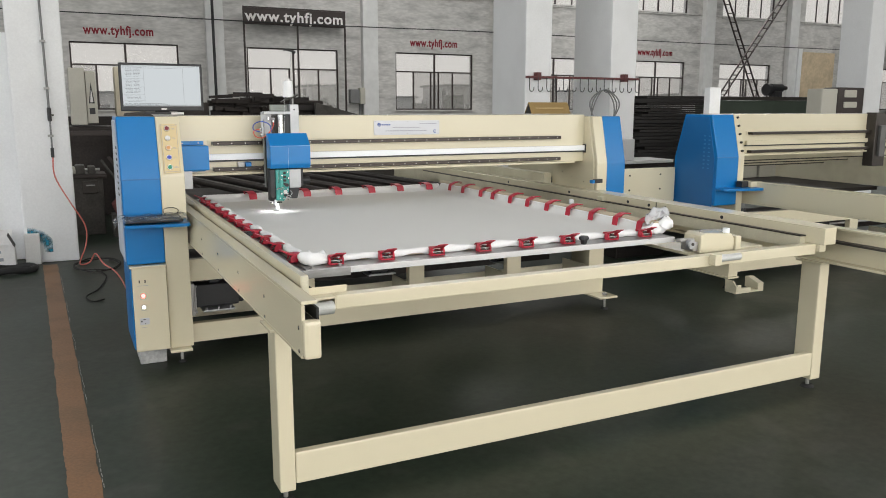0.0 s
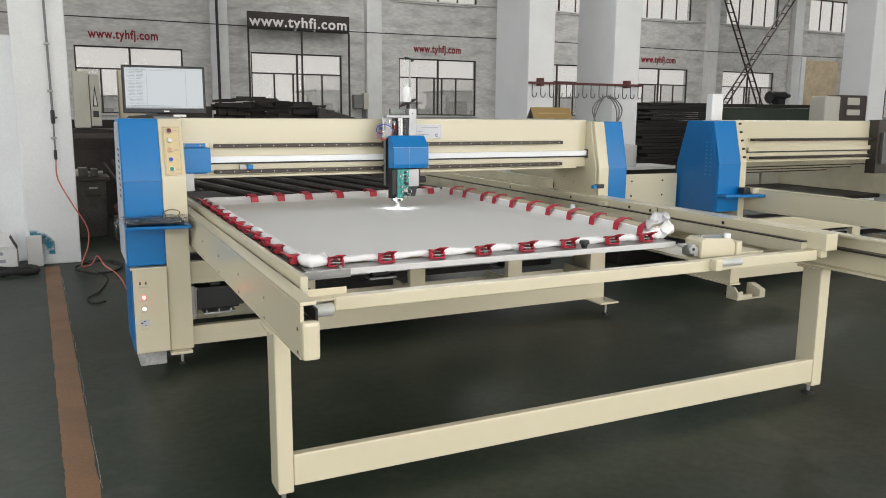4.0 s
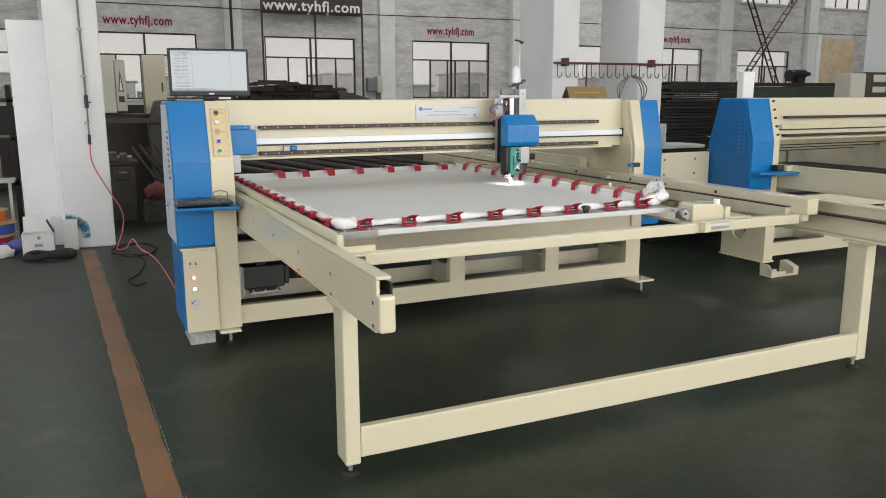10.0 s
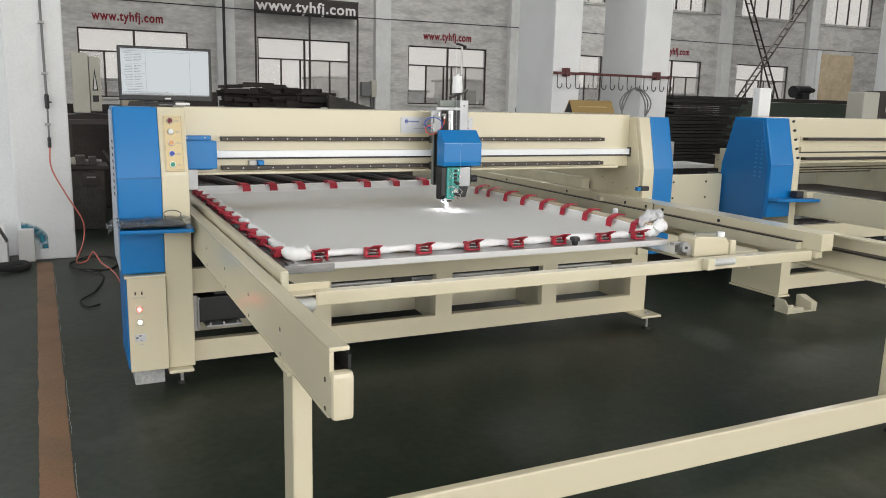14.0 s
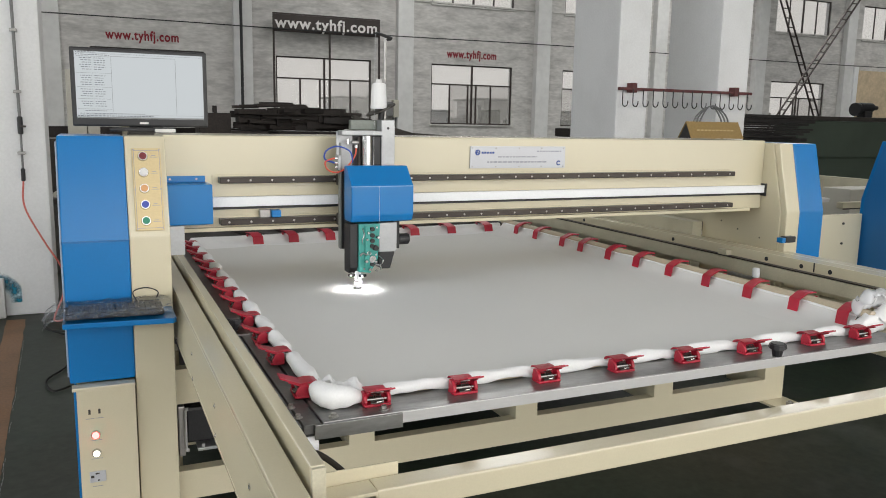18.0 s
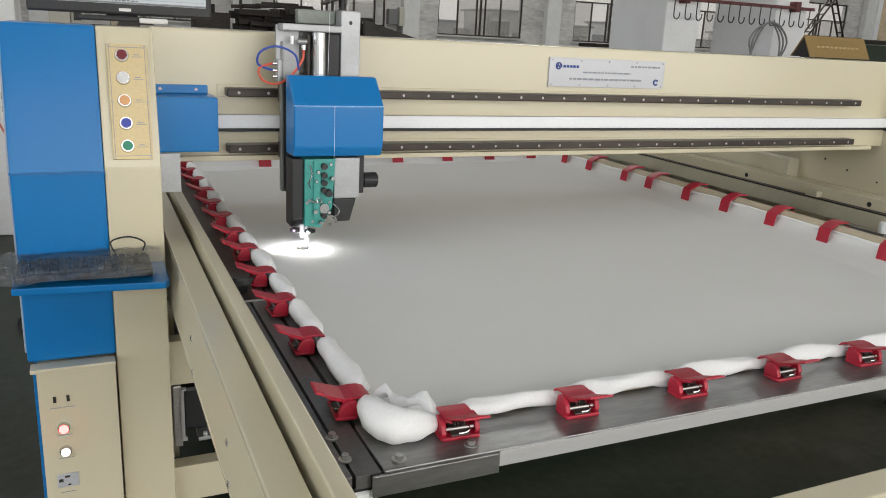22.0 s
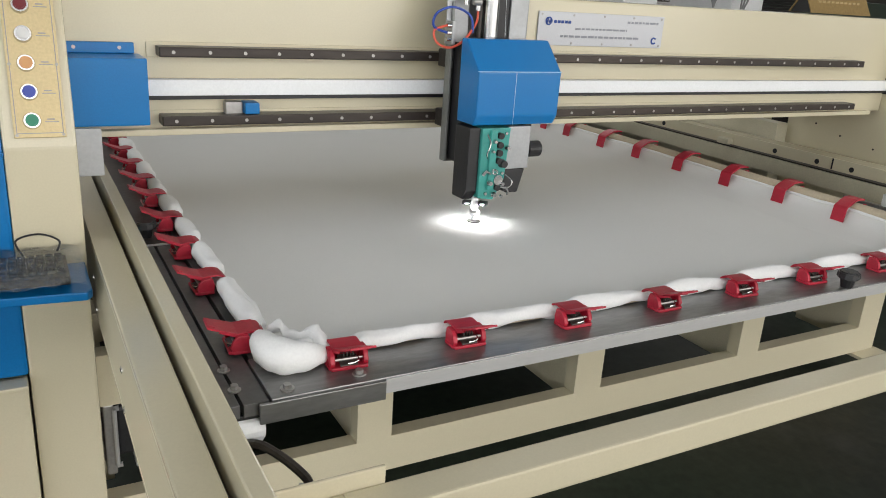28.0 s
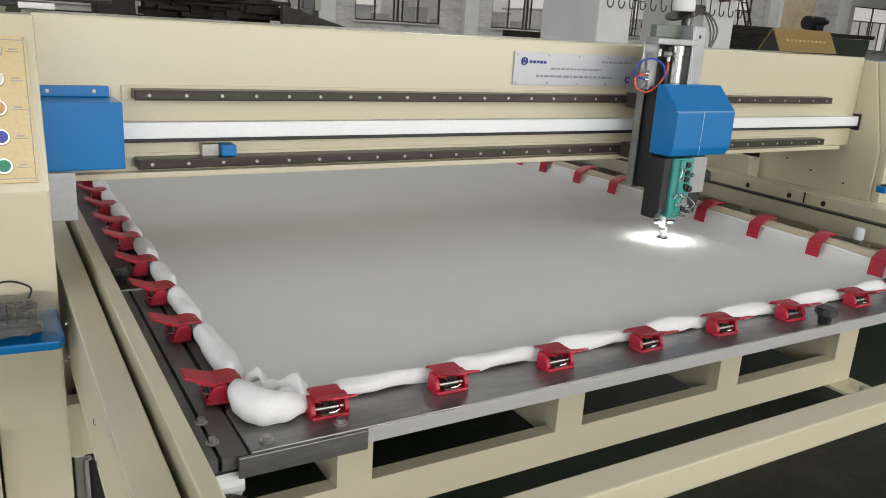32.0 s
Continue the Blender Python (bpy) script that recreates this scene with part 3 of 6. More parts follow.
solo("wall_south", plate_with_holes(-16, 56, 0, 9.6, -9.8, -9.5, [(-1.5, 11.5, 0.2, 5.4), (-12.5, -3.5, 1.7, 4.7), (14.7, 22.3, 1.7, 4.7)]), WHITE_PAINT, "white painted hall wall behind the camera", kind="structure")
west = plate_with_holes(-9.8, 25.3, 0, 9.6, -0.15, 0.15, [(-8.0, 5.0, 1.2, 5.6)])
west.transform(Matrix.Translation((-16.15, 0, 0)) @ Matrix.Rotation(radians(90), 4, "Z"))
solo("wall_west", west, PLASTER, "grey plaster end wall of the hall", kind="structure")
solo("wall_east", box(56, 56.3, -9.8, 25.3, 0, 9.6, 0), PLASTER, "grey plaster end wall of the hall", kind="structure")
solo("ceiling", box(-16.3, 56.3, -9.8, 25.3, 9.6, 9.8, 0), WHITE_PAINT, "white painted roof slab of the hall", kind="structure")
solo("outside_ground", box(-60, 110, 25.31, 60, -0.8, -0.5, 0), CONCRETE, "grey concrete yard outside the hall", kind="structure")

# words and board on the far wall
for tx, tw in ((1.34, 2.25), (13.33, 2.15), (24.95, 2.1)):
    ob = lettering("wall_lettering", "www.tyhfj.com", 0.42, pose(tx, WALL_Y - 0.012, 4.03, 90), INK_RED, None, 0.006, tw)
    tagged(ob, "dark red painted web address on the plaster wall", "lettering", "wall lettering")
sign = thing("sign_board", (7.5, 24.4, 0), "dark brown sign board with pale web address on thin posts", "sign")
part("board", box(5.49, 9.38, 24.65, 24.69, 4.42, 5.0, 0.01), BROWN_METAL, sign)
lettering("letters", "www.tyhfj.com", 0.52, pose(7.43, 24.642, 4.71, 90), INK_WHITE, sign, 0.006, 3.7)
for px in (5.52, 7.5, 9.35):
    part("post", box(px - 0.03, px + 0.03, 24.63, 24.69, 0, 4.42, 0), BROWN_METAL, sign)
part("rail", box(5.49, 9.38, 24.64, 24.68, 5.0, 5.05, 0), BROWN_METAL, sign)
solo("wall_cable", hose([(-14, 24.6, 4.52), (0, 24.6, 4.53), (8, 24.6, 4.50), (17, 24.6, 4.55), (27, 24.6, 4.50), (40, 24.6, 4.55)], 0.018, 6), BLACK, "thin black cable strung along the far wall", "cable")
solo("wall_drain_pipe", rod((4.42, 24.6, 0), (4.42, 24.6, 9.3), 0.05, seg=10), BLACK, "black vertical pipe on the far wall", "pipe")
wall_box = thing("wall_box", (9.95, 25.0, 1.6), "grey steel switch box on the far wall", "box")
part("body", box(9.6, 9.98, 24.85, 25.11, 1.62, 2.15, 0.02), WIRE_GREY, wall_box)
part("side_box", box(9.99, 10.2, 24.80, 25.11, 1.58, 2.22, 0.02), GREY_CABINET, wall_box)
part("conduit", box(10.02, 10.12, 25.0, 25.11, 0.0, 1.58, 0.01), WIRE_GREY, wall_box)
board = thing("notice_board", (35.8, 24.9, 1.85), "brown panelled board door in the far wall", "board")
part("panel", box(34.6, 37.1, 24.85, 24.95, 1.85, 4.35, 0.02), BOARD, board)
part("frame", box(34.2, 34.5, 24.75, 24.97, 1.5, 4.5, 0.03), WHITE_PAINT, board)

# crossed ladders of the hoist stair
def ladder(a, b, width):
    lad = thing("steel_ladder", a, "dark steel inclined ladder crossing another", "ladder", "crossed ladders")
    a, b = Vector(a), Vector(b)
    off = Vector((width, 0, 0))
    part("stringer", rod(a, b, 0.034, seg=6), BROWN_METAL, lad)
    part("stringer", rod(a + off, b + off, 0.034, seg=6), BROWN_METAL, lad)
    for i in range(1, 17):
        p = a.lerp(b, i / 17)
        part("rung", rod(p, p + off, 0.022, seg=6), BROWN_METAL, lad)


ladder((21.46, 18, 1.2), (25.5, 18, 6.3), 0.28)
ladder((24.57, 18.3, 1.2), (21.67, 18.3, 6.6), 0.28)
solo("ladder_foot_platform", box(21.2, 25.4, 17.6, 19.2, 0, 1.2, 0.03), BLACK_METAL, "dark steel platform under the ladders", "platform")

# ---- columns ----
def column(x0, x1, y0, y1, name="column"):
    col = thing(name, ((x0 + x1) / 2, (y0 + y1) / 2, 0), "white painted concrete column of the hall", "column", "hall columns", "structure")
    part("shaft", box(x0, x1, y0, y1, 0.0, 9.6, 0.015), WHITE_PAINT, col)
    return col


column(4.29, 4.66, 3.45, 4.24)
column(5.557, 5.965, 3.45, 4.25)
column(10.44, 10.82, 3.45, 3.97)
column(-1.16, -0.705, 3.45, 4.0)
solo("wall_panel", box(-1.48, -1.162, 3.72, 3.87, 0, 2.13, 0.01), WHITE_PAINT, "white painted low wall panel beside the column", "panel")
solo("spray_paint_mark", box(-1.13, -0.927, 3.442, 3.448, 0.10, 0.36, 0), SPRAY, "soft arc of teal spray paint on the column", "paint")
solo("styrofoam_block", box(-1.162, -1.03, 3.37, 3.435, 0.0, 0.29, 0.01), CARDBOARD, "white foam block leaning on the column", "block")
conduit = thing("air_pipe", (-0.86, 3.40, 0.97), "grey steel air pipe with valve on the column", "pipe")
part("pipe", rod((-0.860, 3.40, 1.44), (-0.876, 3.40, 4.1), 0.0105), WIRE_GREY, conduit)
part("pipe", rod((-0.861, 3.40, 1.073), (-0.860, 3.40, 1.333), 0.0077), WIRE_GREY, conduit)
part("valve", rod((-0.860, 3.40, 1.323), (-0.860, 3.40, 1.448), 0.018, bev=0.005), BLACK, conduit, "black valve body")
part("valve_lever", box(-0.855, -0.822, 3.37, 3.385, 1.372, 1.386, 0.003), DARK_STEEL, conduit)
part("valve", rod((-0.862, 3.40, 0.99), (-0.861, 3.40, 1.083), 0.0145, bev=0.005), BLACK, conduit, "black hose coupling")
for z in (1.18, 1.61, 2.03, 2.55):
    part("clip", box(-0.889, -0.841, 3.385, 3.45, z, z + 0.021, 0.004), STEEL, conduit)
solo("air_hose", hose([(-0.862, 3.38, 0.99), (-0.855, 3.25, 0.82), (-0.745, 3.2, 0.58), (-0.640, 3.2, 0.37), (-0.645, 3.2, 0.19), (-0.71, 3.16, 0.02), (-0.63, 3.12, 0.03), (-0.575, 3.05, 0.12), (-0.52, 2.9, 0.05), (-0.43, 2.6, 0.012), (-0.40, 1.8, 0.012), (-0.40, 0.4, 0.012)], 0.0065), PINK_HOSE, "pink red air hose hanging from the column", "hose")
solo("black_cable_coil", hose([(-0.60, 2.85, 0.012), (-0.52, 2.5, 0.012), (-0.60, 2.0, 0.012), (-0.70, 1.75, 0.012), (-0.66, 1.55, 0.012), (-0.58, 1.6, 0.012)], 0.006), RUBBER, "black cable trailing over the floor", "cable")
solo("black_cable_coil", hose([(-0.57 + 0.20 * math.cos(a), 3.0 + 0.30 * math.sin(a), 0.015 + 0.01 * (i % 3)) for i, a in enumerate([k * 0.9 for k in range(16)])], 0.006), RUBBER, "loose coil of dark hoses on the floor", "cable")

# hook rail between the twin columns
rail = thing("hook_rail", (5.09, 3.39, 1.81), "rust red bar with steel hooks between two columns", "hook rail")
part("bar", box(4.265, 5.965, 3.375, 3.405, 1.800, 1.828, 0.005), RUST_RED, rail)
for bx in (4.437, 5.743):
    part("bracket", box(bx - 0.030, bx + 0.030, 3.365, 3.449, 1.780, 1.872, 0.004), RUST_RED, rail)
for i in range(14):
    hx = 4.30 + i * 0.1225
    part("hook", hose([(hx, 3.365, 1.815), (hx, 3.365, 1.695), (hx + 0.009, 3.365, 1.657), (hx + 0.038, 3.365, 1.646), (hx + 0.06, 3.365, 1.668), (hx + 0.062, 3.365, 1.70)], 0.0055, 6, 3), BLACK, rail)
coil = thing("hanging_hose", (5.38, 3.34, 1.2), "coil of grey hose hanging on a hook", "hose")
for k in range(3):
    part("loop", hose([(5.38, 3.33 - k * 0.014, 1.675), (5.245 - 0.04 * k, 3.33, 1.52), (5.18 + 0.055 * k, 3.33, 1.22), (5.335, 3.33, 1.08 - 0.03 * k), (5.51 - 0.03 * k, 3.33, 1.21), (5.535 + 0.045 * k, 3.33, 1.5)], 0.0085, 6, 5, True), WIRE_GREY, coil)
# ---- quilting machines ----
def profile(dz=0.0):
    """Side outline of the end casings: leaning brow, upright front."""
    return [(-0.115, 1.41), (-0.2, 1.075), (-0.2, 0.605 + dz), (0.29, 0.605 + dz), (0.28, 1.06), (0.18, 1.41)]


def bolt(parent, p, r=0.008, axis="y", mat=None):
    d = {"y": Vector((0, -0.006, 0)), "z": Vector((0, 0, 0.008)), "x": Vector((-0.006, 0, 0))}[axis]
    a = Vector(p)
    part("bolt", rod(a - d, a + d, r, seg=6), mat or CHROME, parent)


def foot(mach, x, y, z=0.10, disc=0.045):
    f = part("levelling_foot", rod((x, y, 0.0), (x, y, 0.014), disc, disc * 0.7, 16), RUBBER, mach, "black levelling foot")
    part("spindle", rod((x, y, 0.014), (x, y, z), 0.009, seg=10), STEEL, f)
    part("nut", rod((x, y, z - 0.02), (x, y, z - 0.006), 0.018, seg=6), STEEL, f)


def machine(ox, oy, full, label):
    """A cream and blue gantry quilting machine; ox, oy move it as a whole."""
    mach = thing("quilting_machine", (ox + 1.2, oy, 0), label, "quilting machine", "quilting machines")

    def P(name, bm, mat, label="", smooth=False, parent=None):
        return part(name, shifted(bm, ox, oy), mat, parent or mach, label, smooth)

    def B(name, bm, mat, label="", smooth=False, parent=None):
        """The beam and what is mounted on its face."""
        return P(name, shifted(bm, 0, -0.065, -0.005), mat, label, smooth, parent)

    def L(name, bm, mat, label="", smooth=False, parent=None):
        """The control post and its casing."""
        return P(name, shifted(bm, 0.015, 0.0, -0.008), mat, label, smooth, parent)

    def R(name, bm, mat, label="", smooth=False, parent=None):
        """The far casing."""
        return P(name, shifted(bm, 0.07, 0.03, -0.012), mat, label, smooth, parent)

    # beam with its guide rails, belt and nameplate
    beam = B("gantry_beam", prism([(0.058, 1.072), (0.058, 1.41), (0.42, 1.41), (0.42, 1.072)], "x", -0.184, 2.6545, 0.006), CREAM)
    B("beam_lip", box(-0.2, 2.56, 0.03, 0.0575, 1.064, 1.078, 0.003), CREAM)
    for z in (1.251, 1.100):
        g = B("guide_rail", box(0.0, 2.42, 0.004, 0.0575, z - 0.011, z + 0.011, 0.003), RAIL_STEEL, "dark steel linear guide rail")
        B("film_edge", box(-0.02, 2.43, 0.052, 0.0572, z - 0.016, z + 0.018, 0.002), CREAM, parent=g)
        if full:
            for i in range(31):
                bx = 0.03 + i * 0.0785
                B("rail_bolt", rod((bx, 0.006, z), (bx, 0.0025, z), 0.004, seg=8), STEEL, parent=g)
    B("belt", box(-0.03, 2.645, 0.030, 0.0565, 1.153, 1.189, 0.002), BELT if full else CREAM, "white toothed drive belt" if full else "cream belt cover")
    B("belt_shadow_gap", box(-0.03, 2.645, 0.040, 0.0570, 1.143, 1.152, 0.001), BLACK)
    B("belt_slot", box(2.6455, 2.6545, 0.026, 0.0572, 1.137, 1.198, 0.001), BLACK)
    if full:
        mb = B("motor_cover", box(-0.2, -0.033, -0.05, 0.0575, 1.102, 1.242, 0.004), BLUE, "blue sheet metal cover")
        B("cover_flange", box(-0.2, -0.045, 0.045, 0.0572, 1.2425, 1.266, 0.002), BLUE, parent=mb)
        B("cover_flange", box(-0.16, -0.045, 0.02, 0.0572, 1.092, 1.1015, 0.002), BLUE, parent=mb)
        for bx in (-0.165, -0.075):
            B("cover_screw", rod((bx, 0.046, 1.255), (bx, 0.042, 1.255), 0.004, seg=8), STEEL, parent=mb)
        B("bracket_plate", box(-0.199, -0.132, -0.058, -0.048, 1.0, 1.1005, 0.002), ALU, "bare aluminium bracket")
    if full:
        sensor = B("limit_sensor", box(0.145, 0.185, 0.030, 0.0575, 1.110, 1.138, 0.002), STEEL)
        B("sensor_block", box(0.186, 0.220, 0.010, 0.0575, 1.112, 1.138, 0.003), BLUE, "blue sensor block", parent=sensor)
        pl = B("nameplate", box(1.016, 1.478, 0.052, 0.0576, 1.284, 1.376, 0.001), SILVER_PLATE, "silver nameplate with blue print")
        for bx in (1.026, 1.136, 1.247, 1.358, 1.468):
            for bz in (1.291, 1.368):
                B("rivet", rod((bx, 0.0525, bz), (bx, 0.050, bz), 0.003, seg=8), STEEL, parent=pl)
        B("logo_mark", hose([(1.050 + 0.010 * math.cos(a), 0.0508, 1.350 + 0.010 * math.sin(a)) for a in (0, 1.25, 2.5, 3.8, 5.0)], 0.0022, 5, 3, True), INK_BLUE, "", parent=pl)
        B("logo_stroke", hose([(1.043, 0.0508, 1.343), (1.048, 0.0508, 1.356), (1.052, 0.0508, 1.345), (1.058, 0.0508, 1.358)], 0.0018, 5, 2), INK_BLUE, parent=pl)
        for k in range(5):
            B("print_bar", box(1.068 + 0.0125 * k, 1.077 + 0.0125 * k, 0.0502, 0.0515, 1.345, 1.353, 0), INK_BLUE, parent=pl)
        rows = random.Random(4)
        for z, x0, x1, h in ((1.352, 1.335, 1.455, 0.006), (1.329, 1.145, 1.335, 0.005), (1.307, 1.095, 1.385, 0.006)):
            x = x0
            while x < x1:
                w = rows.uniform(0.006, 0.022)
                B("print_bar", box(x, min(x + w, x1), 0.0502, 0.0515, z, z + h, 0), INK_GREY, parent=pl)
                x += w + 0.005
        B("logo_mark", hose([(1.445 + 0.009 * math.cos(a), 0.0505, 1.305 + 0.009 * math.sin(a)) for a in (0.7, 1.9, 3.1, 4.3, 5.5)], 0.0025, 5, 3), INK_BLUE, "", parent=pl)

    # left casing, control post and cabinet
    L("end_casing", prism(profile(0.0 if full else 0.085), "x", -0.53, -0.329 if full else -0.30, 0.007), BLUE, "blue painted end casing")
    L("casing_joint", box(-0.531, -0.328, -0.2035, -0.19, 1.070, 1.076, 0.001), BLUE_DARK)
    L("casing_side", prism([(-0.09, 1.39), (-0.17, 1.07), (-0.17, 0.62), (0.26, 0.62), (0.25, 1.06), (0.16, 1.39)], "x", -0.536, -0.5305, 0.002), BLUE_DARK if not full else SIDE_PALE)
    for row in (0, 1):
        for i in range(9):
            z = 0.98 + i * 0.032
            L("vent_slot", box(-0.5375, -0.5361, -0.12 + row * 0.05, -0.10 + row * 0.05, z, z + (0.014 if full else 0.009), 0), BLACK if full else VENT_BLUE)
    low = 0.105 if full else 0.60
    post = [(-0.115, 1.41), (-0.2, 1.085), (-0.2, low), (0.1, low), (0.1, 1.41)]
    L("control_post", prism(post, "x", -0.3285 if full else -0.2995, -0.2 if full else -0.235, 0.006), CREAM)
    if full:
        L("foot_plate", box(-0.335, -0.214, -0.250, -0.05, 0.088, 0.1045, 0.006), CREAM)
        foot(mach, ox - 0.250, oy - 0.165, 0.125, 0.022)
    if full:
        tilt = math.degrees(math.atan2(0.085, 0.325))
        n = Vector((0, -math.cos(radians(tilt)), math.sin(radians(tilt))))
        up = Vector((0, math.sin(radians(tilt)), math.cos(radians(tilt))))
        base = Vector((-0.262, -0.161, 1.235))
        rot = Matrix((Vector((1, 0, 0)), -n, up)).transposed().to_4x4()
        M = Matrix.Translation(base) @ rot

        def panel_part(name, bm, mat, parent, label=""):
            bm.transform(M)
            return L(name, bm, mat, label, parent=parent)
        panel = panel_part("button_panel", box(-0.045, 0.045, -0.010, -0.002, -0.138, 0.138, 0.001), GOLD, mach, "gold button panel")
        for k, (cc, nm) in enumerate((((0.17, 0.008, 0.014), "dark red"), ((0.75, 0.75, 0.74), "white"), ((0.70, 0.36, 0.14), "pale orange"), ((0.04, 0.07, 0.42), "blue"), ((0.01, 0.25, 0.14), "green"))):
            bz = 0.110 - k * 0.054
            ring = panel_part("button_ring", rod((-0.012, -0.010, bz), (-0.012, -0.020, bz), 0.0165, 0.0145, 20), CHROME, panel)
            cap = panel_part("push_button", rod((-0.012, -0.018, bz), (-0.012, -0.025, bz), 0.0115, seg=20, bev=0.002), material("button_" + nm.replace(" ", "_"), cc, 0.3, vary=0.03, bump=0), panel, nm + " push button")
            panel_part("caption_bar", box(0.014, 0.027, -0.0112, -0.0101, bz + 0.0015, bz + 0.0035, 0), INK_GREY, panel)
            panel_part("caption_bar", box(0.010, 0.034, -0.0112, -0.0101, bz - 0.0032, bz - 0.0018, 0), INK_GREY, panel)
        for z in (-0.133, 0.0, 0.133):
            for x in (-0.04, 0.04):
                panel_part("panel_screw", rod((x, -0.010, z), (x, -0.0125, z), 0.003, seg=8), STEEL, panel)
        for x0, x1, z0, z1 in ((-0.040, 0.040, 0.129, 0.1305), (-0.040, 0.040, -0.1305, -0.129), (-0.0405, -0.039, -0.13, 0.13), (0.039, 0.0405, -0.13, 0.13)):
            panel_part("panel_line", box(x0, x1, -0.0108, -0.0099, z0, z1, 0), INK_GREY, panel)
    if full:
        cab = L("switch_cabinet", box(-0.512, -0.333, -0.235, 0.24, 0.115, 0.590, 0.004), CREAM, "cream switch cabinet")
        L("cabinet_side", box(-0.520, -0.5125, -0.215, 0.23, 0.125, 0.58, 0.002), BLUE, "blue cabinet side", parent=cab)
        L("cabinet_rim", box(-0.524, -0.332, -0.245, -0.20, 0.5905, 0.602, 0.003), CREAM, parent=cab)
        L("plinth_block", box(-0.490, -0.345, -0.13, 0.12, 0.008, 0.1145, 0.008), CONCRETE, "grey concrete plinth block")
    else:
        a = [radians(90 + 15 * k) for k in range(13)]
        near = [(0.01 + 0.075 * math.cos(q), 0.325 + 0.075 * math.sin(q)) for q in a]
        far = [(0.01 - 0.075 * math.cos(q), 0.325 + 0.075 * math.sin(q)) for q in a]
        L("bed_end", prism([(0.01, 0.592)] + near + [(0.01, 0.11), (-0.27, 0.11), (-0.27, 0.592)], "x", -0.40, -0.385, 0), CREAM, "cream bed end with a round opening")
        L("bed_end", prism([(0.01, 0.592)] + far + [(0.01, 0.11), (0.20, 0.11), (0.20, 0.592)], "x", -0.40, -0.385, 0), CREAM, "cream bed end with a round opening")
        L("bed_end_flange", box(-0.3845, -0.30, -0.27, -0.255, 0.11, 0.592, 0.003), CREAM)
        L("bed_end_drive", rod((-0.30, 0.0, 0.33), (-0.15, 0.0, 0.33), 0.05, seg=16), DARK_STEEL)
        L("bed_end_floor", box(-0.42, -0.30, -0.285, 0.2, 0.095, 0.1095, 0.003), CREAM)
        foot(mach, ox - 0.35, oy - 0.22, 0.095, 0.03)
        L("shelf_box", box(-0.33, -0.26, -0.28, -0.22, 0.836, 0.885, 0.004), BLACK, "small black box")
        L("shelf_carton", box(-0.25, -0.13, -0.30, -0.24, 0.836, 0.880, 0.003), CREAM, "small cream box")
        L("post_slot", box(-0.225, -0.14, -0.155, -0.152, 0.60, 0.645, 0), BLACK, "dark slot")
    if full:
        for bx, bz in ((-0.476, 0.515), (-0.446, 0.515)):
            L("usb_socket", box(bx - 0.0035, bx + 0.0035, -0.2375, -0.2349, bz - 0.008, bz + 0.008, 0), DARK_STEEL, parent=cab)
            L("caption_bar", box(bx - 0.012, bx + 0.014, -0.2362, -0.2349, bz - 0.024, bz - 0.0225, 0), INK_GREY, parent=cab)
        for bz, mat, nm in ((0.436, LAMP_RED, "lit red button"), (0.372, LAMP_WHITE, "lit white button")):
            L("button_ring", rod((-0.461, -0.235, bz), (-0.461, -0.245, bz), 0.0150, 0.0135, 20), CHROME, parent=cab)
            L("lit_button", rod((-0.461, -0.243, bz), (-0.461, -0.250, bz), 0.0110, seg=20, bev=0.002), mat, nm, parent=cab)
            L("caption_bar", box(-0.478, -0.443, -0.2362, -0.2349, bz - 0.021, bz - 0.0195, 0), INK_GREY, parent=cab)
        L("caption_bar", box(-0.478, -0.446, -0.2362, -0.2349, 0.254, 0.2555, 0), INK_GREY, parent=cab)
        L("socket_plate", box(-0.486, -0.436, -0.239, -0.2349, 0.270, 0.308, 0.002), SILVER_PLATE, "silver socket plate", parent=cab)
        L("socket", box(-0.482, -0.472, -0.2405, -0.2385, 0.287, 0.295, 0), DARK_STEEL, parent=cab)
        L("socket", box(-0.468, -0.456, -0.2405, -0.2385, 0.298, 0.303, 0), DARK_STEEL, parent=cab)
        L("socket", box(-0.462, -0.455, -0.2405, -0.2385, 0.275, 0.279, 0), DARK_STEEL, parent=cab)
        shelf = L("keyboard_shelf", prism([(-0.536, -0.20), (-0.536, -0.345), (-0.215, -0.375), (-0.205, -0.36), (-0.205, -0.20)], "z", 0.826, 0.843, 0.003), BLUE, "blue keyboard shelf")
    else:
        L("keyboard_shelf", prism([(-0.536, -0.20), (-0.536, -0.30), (-0.215, -0.375), (-0.10, -0.35), (-0.10, -0.30), (-0.205, -0.20)], "z", 0.815, 0.835, 0.003), BLUE, "blue keyboard shelf")
        for k in range(5):
            L("button_hole", rod((-0.265, -0.118 - 0.018 * k, 1.385 - 0.066 * k), (-0.265, -0.135 - 0.018 * k, 1.388 - 0.066 * k), 0.009, seg=12), BLACK)

    # right casing on its bearer
    rp = [(-0.12, 1.405), (-0.2, 1.075), (-0.2, 0.50), (0.36, 0.50), (0.36, 1.06), (0.22, 1.405)]
    R("end_post", prism([(y + 0.035, z) if y < 0 else (y, z) for y, z in rp], "x", 2.585, 2.680, 0.004), CREAM)
    R("post_face", prism([(-0.12, 1.405), (-0.2, 1.075), (-0.2, 0.50), (-0.166, 0.50), (-0.166, 1.075), (-0.086, 1.405)], "x", 2.592, 2.6798, 0.006), CREAM)
    R("end_casing", prism(rp, "x", 2.6805, 2.842, 0.008), BLUE, "blue painted end casing")
